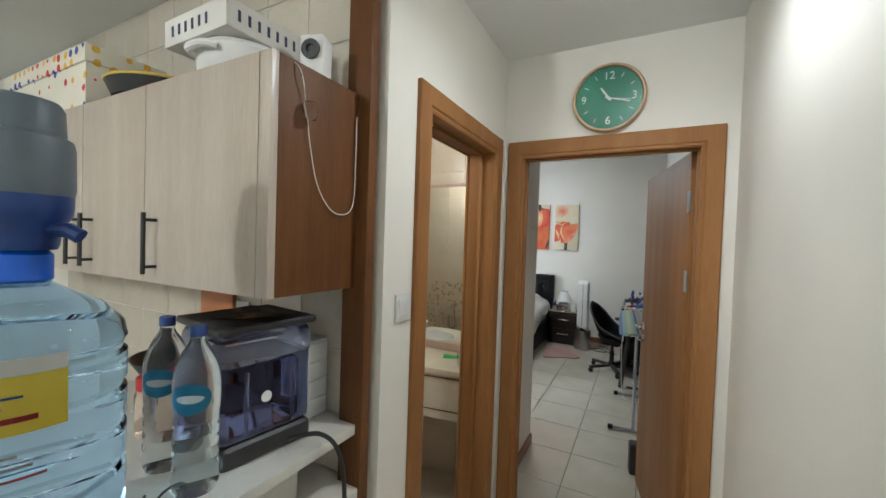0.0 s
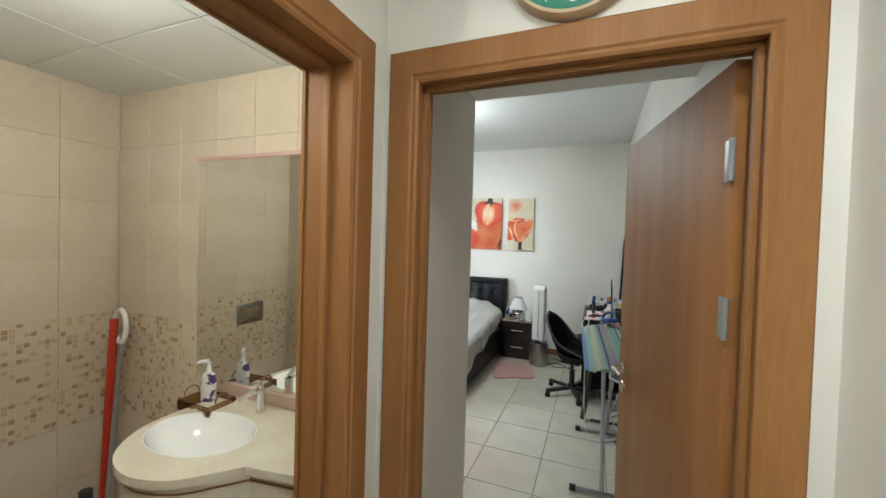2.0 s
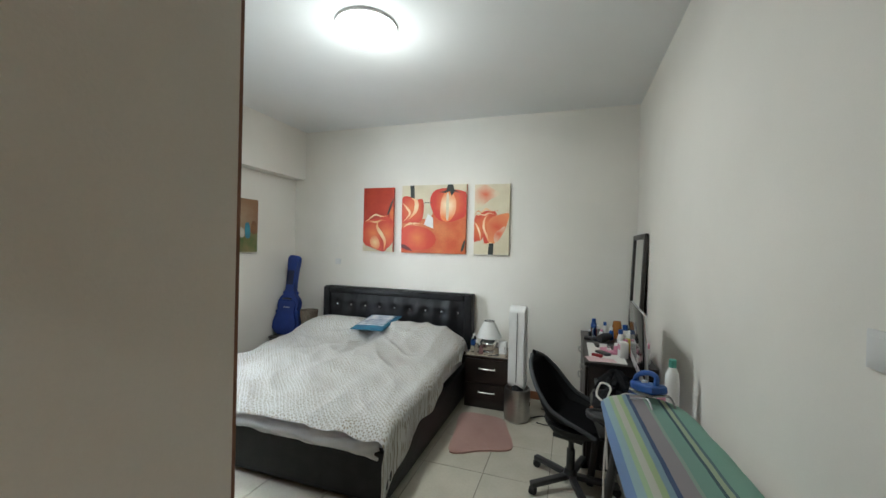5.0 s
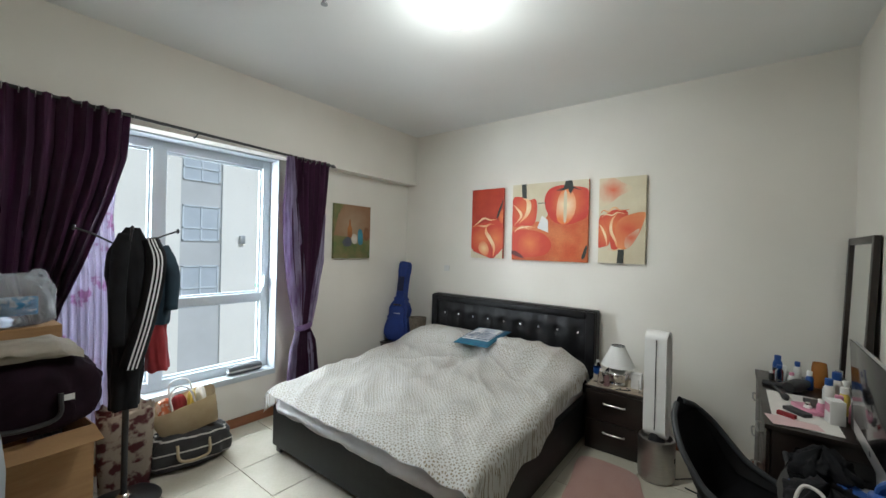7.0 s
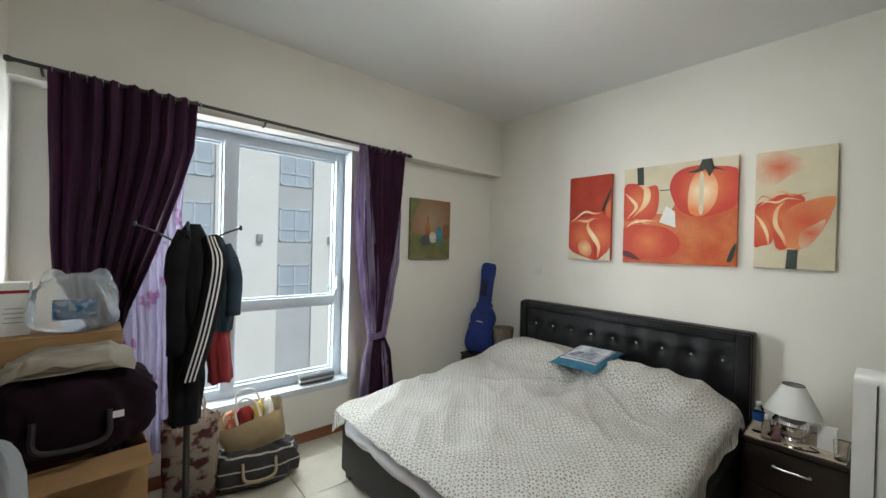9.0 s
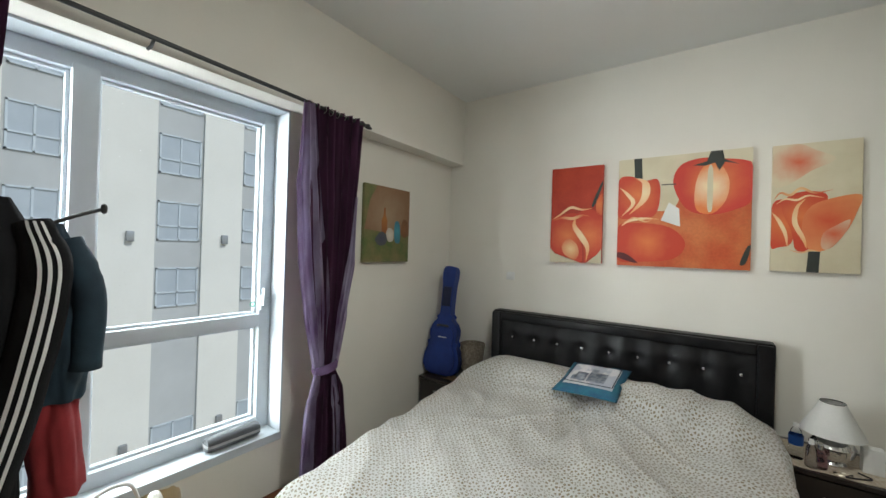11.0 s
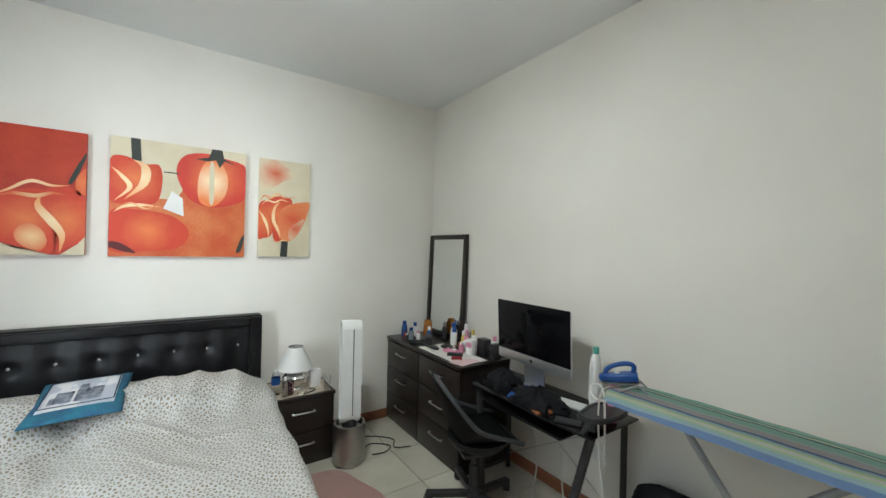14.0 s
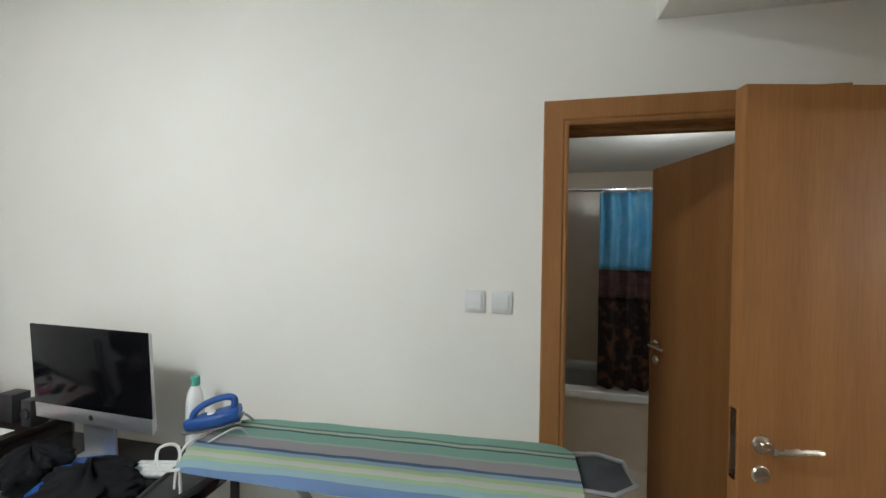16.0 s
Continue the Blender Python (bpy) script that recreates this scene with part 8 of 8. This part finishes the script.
part("jar_body", lathe([(0, 0), (0.042, 0), (0.045, 0.01), (0.045, 0.11), (0.038, 0.125), (0, 0.125)], 22), clear("jar_glass", (0.75, 0.6, 0.5), 0.05, 1.2), jar)
part("lid", lathe([(0, 0.125), (0.042, 0.125), (0.042, 0.155), (0.039, 0.158), (0, 0.158)], 22), material("red_lid", (0.42, 0.02, 0.02), 0.4, scale=6), jar, "red lid")
jg = thing("frying_pan", pose(0.62, 1.52, SZ), "black frying pan on the shelf", "pan")
part("pan_body", lathe([(0, 0), (0.10, 0), (0.13, 0.05), (0.126, 0.05), (0.098, 0.006), (0, 0.006)], 30, m=pose(0, 0, 0.12)), BLACKPL, jg)
part("pan_support", lathe([(0, 0), (0.06, 0), (0.06, 0.119), (0, 0.119)], 16), WHITEPL, jg)
cab_top = 2.053
gm = thing("board_game_box", pose(0.835, 1.57, cab_top + 0.088, 1, -1, 0), "flat white board game box with dark lettering", "box")
part("lid", box(-0.135, 0.135, -0.15, 0.15, 0, 0.072, 0.002), PAPER, gm)
for k in range(8):
    part("title_bar", box(0.1352, 0.1360, -0.12 + 0.028 * k, -0.112 + 0.028 * k, 0.022, 0.05), material("ink_blue", (0.03, 0.04, 0.09), 0.6, scale=9) if k == 0 else bpy.data.materials["ink_blue"], gm)
for k in range(6):
    part("title_bar", box(-0.10 + 0.03 * k, -0.091 + 0.03 * k, -0.1512, -0.1502, 0.022, 0.05), bpy.data.materials["ink_blue"], gm)
ck = thing("rice_cooker", pose(0.87, 1.54, cab_top), "round white cooker under the game box", "cooker")
part("pot_body", lathe([(0, 0), (0.10, 0), (0.115, 0.02), (0.12, 0.065), (0.105, 0.083), (0, 0.086)], 32), WHITEPL, ck)
part("side_handle", tube(smooth_line([(0.05, -0.112, 0.05), (0.03, -0.135, 0.052), (-0.03, -0.135, 0.052), (-0.05, -0.112, 0.05)]), 0.010, 8), WHITEPL, ck)
wk = thing("baking_tray", pose(0.40, 1.55, cab_top + 0.02, 0, 3, 10), "dark metal tray with a yellow rim on the cabinet", "tray")
part("tray_body", lathe([(0, 0), (0.15, 0.005), (0.18, 0.05), (0.185, 0.05), (0.155, 0.0), (0, -0.004)], 30, squash=(1, 0.7)), BLACKPL, wk)
part("tray_rim", tube([(0.182 * math.cos(k * math.pi / 16), 0.127 * math.sin(k * math.pi / 16), 0.05) for k in range(32)], 0.005, 6, closed=True), YELLOWPL, wk)
solo("red_bag", box(0.36, 0.56, 1.46, 1.62, cab_top, cab_top + 0.035, 0.014, 3), REDCLOTH, "dark red cloth bag under the tray", "bag")
DOTS, N_, L_, bs_ = nodes_of("polka_dot_paper", 0.6)
co_ = N_.new("ShaderNodeTexCoord").outputs["Object"]
vo_ = N_.new("ShaderNodeTexVoronoi")
vo_.inputs["Scale"].default_value, vo_.inputs["Randomness"].default_value = 21, 0.35
L_.new(co_, vo_.inputs[0])
rp_ = N_.new("ShaderNodeValToRGB")
rp_.color_ramp.interpolation = "CONSTANT"
rp_.color_ramp.elements[0].color, rp_.color_ramp.elements[1].color = (0.55, 0.03, 0.02, 1), (0.03, 0.07, 0.35, 1)
rp_.color_ramp.elements[1].position = 0.4
e_ = rp_.color_ramp.elements.new(0.6)
e_.color = (0.70, 0.42, 0.06, 1)
sp_ = N_.new("ShaderNodeSeparateColor")
L_.new(vo_.outputs["Color"], sp_.inputs[0]), L_.new(sp_.outputs[0], rp_.inputs[0])
L_.new(mix_node(N_, L_, math_node(N_, L_, "LESS_THAN", vo_.outputs["Distance"], 0.31), (0.72, 0.68, 0.58), rp_.outputs[0]), bs_.inputs["Base Color"])
db = thing("polka_dot_box", pose(0.03, 1.55, cab_top), "cream gift box with red, blue and orange dots", "box")
part("box_body", box(-0.60, 0.16, -0.12, 0.12, 0, 0.15, 0.003), DOTS, db)
part("box_lid", box(-0.605, 0.165, -0.125, 0.125, 0.151, 0.21, 0.003), DOTS, db)
cm = thing("camera_stand", pose(1.06, 1.62, cab_top), "small white device with a round dark eye on the cabinet", "camera")
part("device_body", box(-0.035, 0.035, -0.03, 0.03, 0, 0.13, 0.012, 3, m=pose(0, 0, 0, 0, 0, 20)), WHITEPL, cm)
part("lens_ring", lathe([(0, 0), (0.026, 0), (0.026, 0.006), (0.012, 0.006), (0.010, 0.002), (0, 0.002)], 24, m=pose(0.012, -0.03, 0.085, 90, 0, 20)), BLACKPL, cm)
pc = thing("hanging_cord", None, "thin white cord with a clear plug hanging over the cabinet side", "cable")
part("cord", tube(smooth_line([(1.02, 1.46, cab_top + 0.01), (1.139, 1.485, cab_top - 0.01), (1.142, 1.515, 1.95), (1.142, 1.53, 1.86), (1.142, 1.56, 1.76), (1.142, 1.62, 1.70), (1.142, 1.69, 1.72), (1.142, 1.70, 1.85), (1.142, 1.70, 1.98)], 6), 0.0016, 6), CABLE, pc)
part("plug", lathe([(0, -0.022), (0.016, -0.020), (0.02, 0.0), (0.014, 0.02), (0, 0.022)], 14, m=pose(1.152, 1.517, 1.94)), clear("clear_plug", (0.85, 0.84, 0.80), 0.1, 1.3), pc, "clear plug")
kx = thing("kitchen_socket", pose(0.60, 1.744, 1.33), "cream kitchen socket plate on the tiles", "socket")
part("plate", box(-0.035, 0.035, -0.010, 0, -0.06, 0.06, 0.004), CREAMPL, kx)
solo("orange_board", box(0.36, 0.56, 1.725, 1.742, SZ, SZ + 0.35, 0.006), material("orange_board_plastic", (0.55, 0.22, 0.09), 0.4, scale=6), "orange chopping board leaning on the tiles", "chopping board")
solo("ceiling_coffer", box(-1.0, 0.7, 0.55, 0.70, 2.53, 2.62, 0.01), CEIL, "white ceiling step over the kitchen", "ceiling", kind=structure)

# ---- floor tiles, one by one ----
TX, TY, TX0, TY0 = 0.455, 0.455, 1.005, 5.31
tile_mesh = mesh_of(box(-TX / 2 + 0.0022, TX / 2 - 0.0022, -TY / 2 + 0.0022, TY / 2 - 0.0022, -0.010, 0.0, 0.0012, 1), "tile", 30)
tile_mesh.materials.append(TILE)
tile_floor = thing("floor_tiling", None, "glossy cream ceramic floor tiles with dark joints", "floor", kind=structure)


def lay(x0, x1, y0, y1, parent):
    for i in range(math.ceil((x0 - TX0) / TX), math.ceil((x1 - TX0) / TX)):
        for j in range(math.ceil((y0 - TY0) / TY), math.ceil((y1 - TY0) / TY)):
            o = new("tile", tile_mesh)
            o.location = (TX0 + (i + 0.5) * TX, TY0 + (j + 0.5) * TY, 0)
            o.parent = parent


lay(-2.5, 2.2, 3.2, 7.8, tile_floor)
lay(0.9, 2.2, -1.8, 3.2, tile_floor)
lay(-2.5, 0.9, -1.8, 1.7, tile_floor)

# ---- wall tiles ----
KT = material("kitchen_tile_glaze", (0.60, 0.555, 0.47), 0.2, second=(0.56, 0.51, 0.42), scale=6, grain=0.03, island=0.04)
MOSAIC, N_, L_, bs_ = nodes_of("mosaic_print_tile", 0.22)
co_ = N_.new("ShaderNodeTexCoord").outputs["Object"]
oi_ = N_.new("ShaderNodeObjectInfo")
ad_ = N_.new("ShaderNodeVectorMath")
ad_.operation = "SNAP"
ad_.inputs[1].default_value = (0.025, 0.025, 0.025)
sh_ = N_.new("ShaderNodeVectorMath")
sh_.operation = "ADD"
L_.new(co_, ad_.inputs[0]), L_.new(ad_.outputs[0], sh_.inputs[0]), L_.new(oi_.outputs["Random"], sh_.inputs[1])
wn_ = N_.new("ShaderNodeTexWhiteNoise")
L_.new(sh_.outputs[0], wn_.inputs[0])
rp_ = N_.new("ShaderNodeValToRGB")
rp_.color_ramp.interpolation = "CONSTANT"
for k, (p, c) in enumerate(((0.0, (0.60, 0.50, 0.37)), (0.70, (0.50, 0.39, 0.27)), (0.91, (0.37, 0.265, 0.165)))):
    e = rp_.color_ramp.elements[k] if k < 2 else rp_.color_ramp.elements.new(p)
    e.position, e.color = p, (*c, 1)
L_.new(wn_.outputs["Value"], rp_.inputs[0])
fr_ = N_.new("ShaderNodeVectorMath")
fr_.operation = "MODULO"
fr_.inputs[1].default_value = (0.025, 0.025, 0.025)
of_ = N_.new("ShaderNodeVectorMath")
of_.operation = "ADD"
of_.inputs[1].default_value = (1.0, 1.0, 1.0)
L_.new(co_, of_.inputs[0]), L_.new(of_.outputs[0], fr_.inputs[0])
sp_ = N_.new("ShaderNodeSeparateXYZ")
L_.new(fr_.outputs[0], sp_.inputs[0])
ln_ = math_node(N_, L_, "MAXIMUM", math_node(N_, L_, "LESS_THAN", sp_.outputs[0], 0.003), math_node(N_, L_, "LESS_THAN", sp_.outputs[2], 0.003))
L_.new(mix_node(N_, L_, ln_, rp_.outputs[0], (0.62, 0.54, 0.42)), bs_.inputs["Base Color"])


def wall_tiles(name, m, x0, x1, z0, z1, w, h, mat, label):
    """Tiles on the face y = 0 of the pose m, each its own piece."""
    root = thing(name, m, label, "wall tiling", kind=structure)
    nx, nz = max(1, round((x1 - x0) / w)), max(1, round((z1 - z0) / h))
    w, h = (x1 - x0) / nx, (z1 - z0) / nz
    gap = 0.0016 if mat is KT else 0.0007
    me = mesh_of(box(-w / 2 + gap, w / 2 - gap, -0.005, 0, -h / 2 + gap, h / 2 - gap, 3 * gap if mat is KT else 0.001, 1), "wall_tile", 30)
    me.materials.append(mat)
    for i in range(nx):
        for j in range(nz):
            o = new("wall_tile", me)
            o.location = (x0 + (i + 0.5) * w, 0, z0 + (j + 0.5) * h)
            o.parent = root


for nm, m_, a, b in (("wall_tiling_north", pose(0, 3.2195, 0), -0.745, 1.055), ("wall_tiling_west", pose(-0.7495, 0, 0, 0, 0, 90), 1.915, 3.21), ("wall_tiling_south", pose(0, 1.9105, 0, 0, 0, 180), -1.055, 0.745)):
    wall_tiles(nm, m_, a, b, 1.19, 2.42, 0.25, 0.31, BATHTILE, "plain beige bathroom wall tiles")
    wall_tiles(nm + "_mosaic", m_, a, b, 0.62, 1.19, 0.25, 0.19, MOSAIC, "beige tiles printed with a brown mosaic")
    wall_tiles(nm + "_base", m_, a, b, 0.0, 0.62, 0.25, 0.31, BATHTILE, "plain beige bathroom wall tiles")
wall_tiles("wall_tiling_kitchen", pose(0, 1.7495, 0), -0.9, 1.09, 0.9, 2.62, 0.2, 0.2, KT, "glossy cream kitchen wall tiles")
bc = thing("ceiling_panels", None, "white suspended ceiling panels in the bathroom", "ceiling", kind=structure)
for i in range(3):
    for j in range(3):
        part("ceiling_panel", box(-0.74 + 0.6 * i, -0.145 + 0.6 * i, 1.93 + 0.445 * j, 2.37 + 0.445 * j, 2.411, 2.4195, 0.002, 1), CEIL, bc)
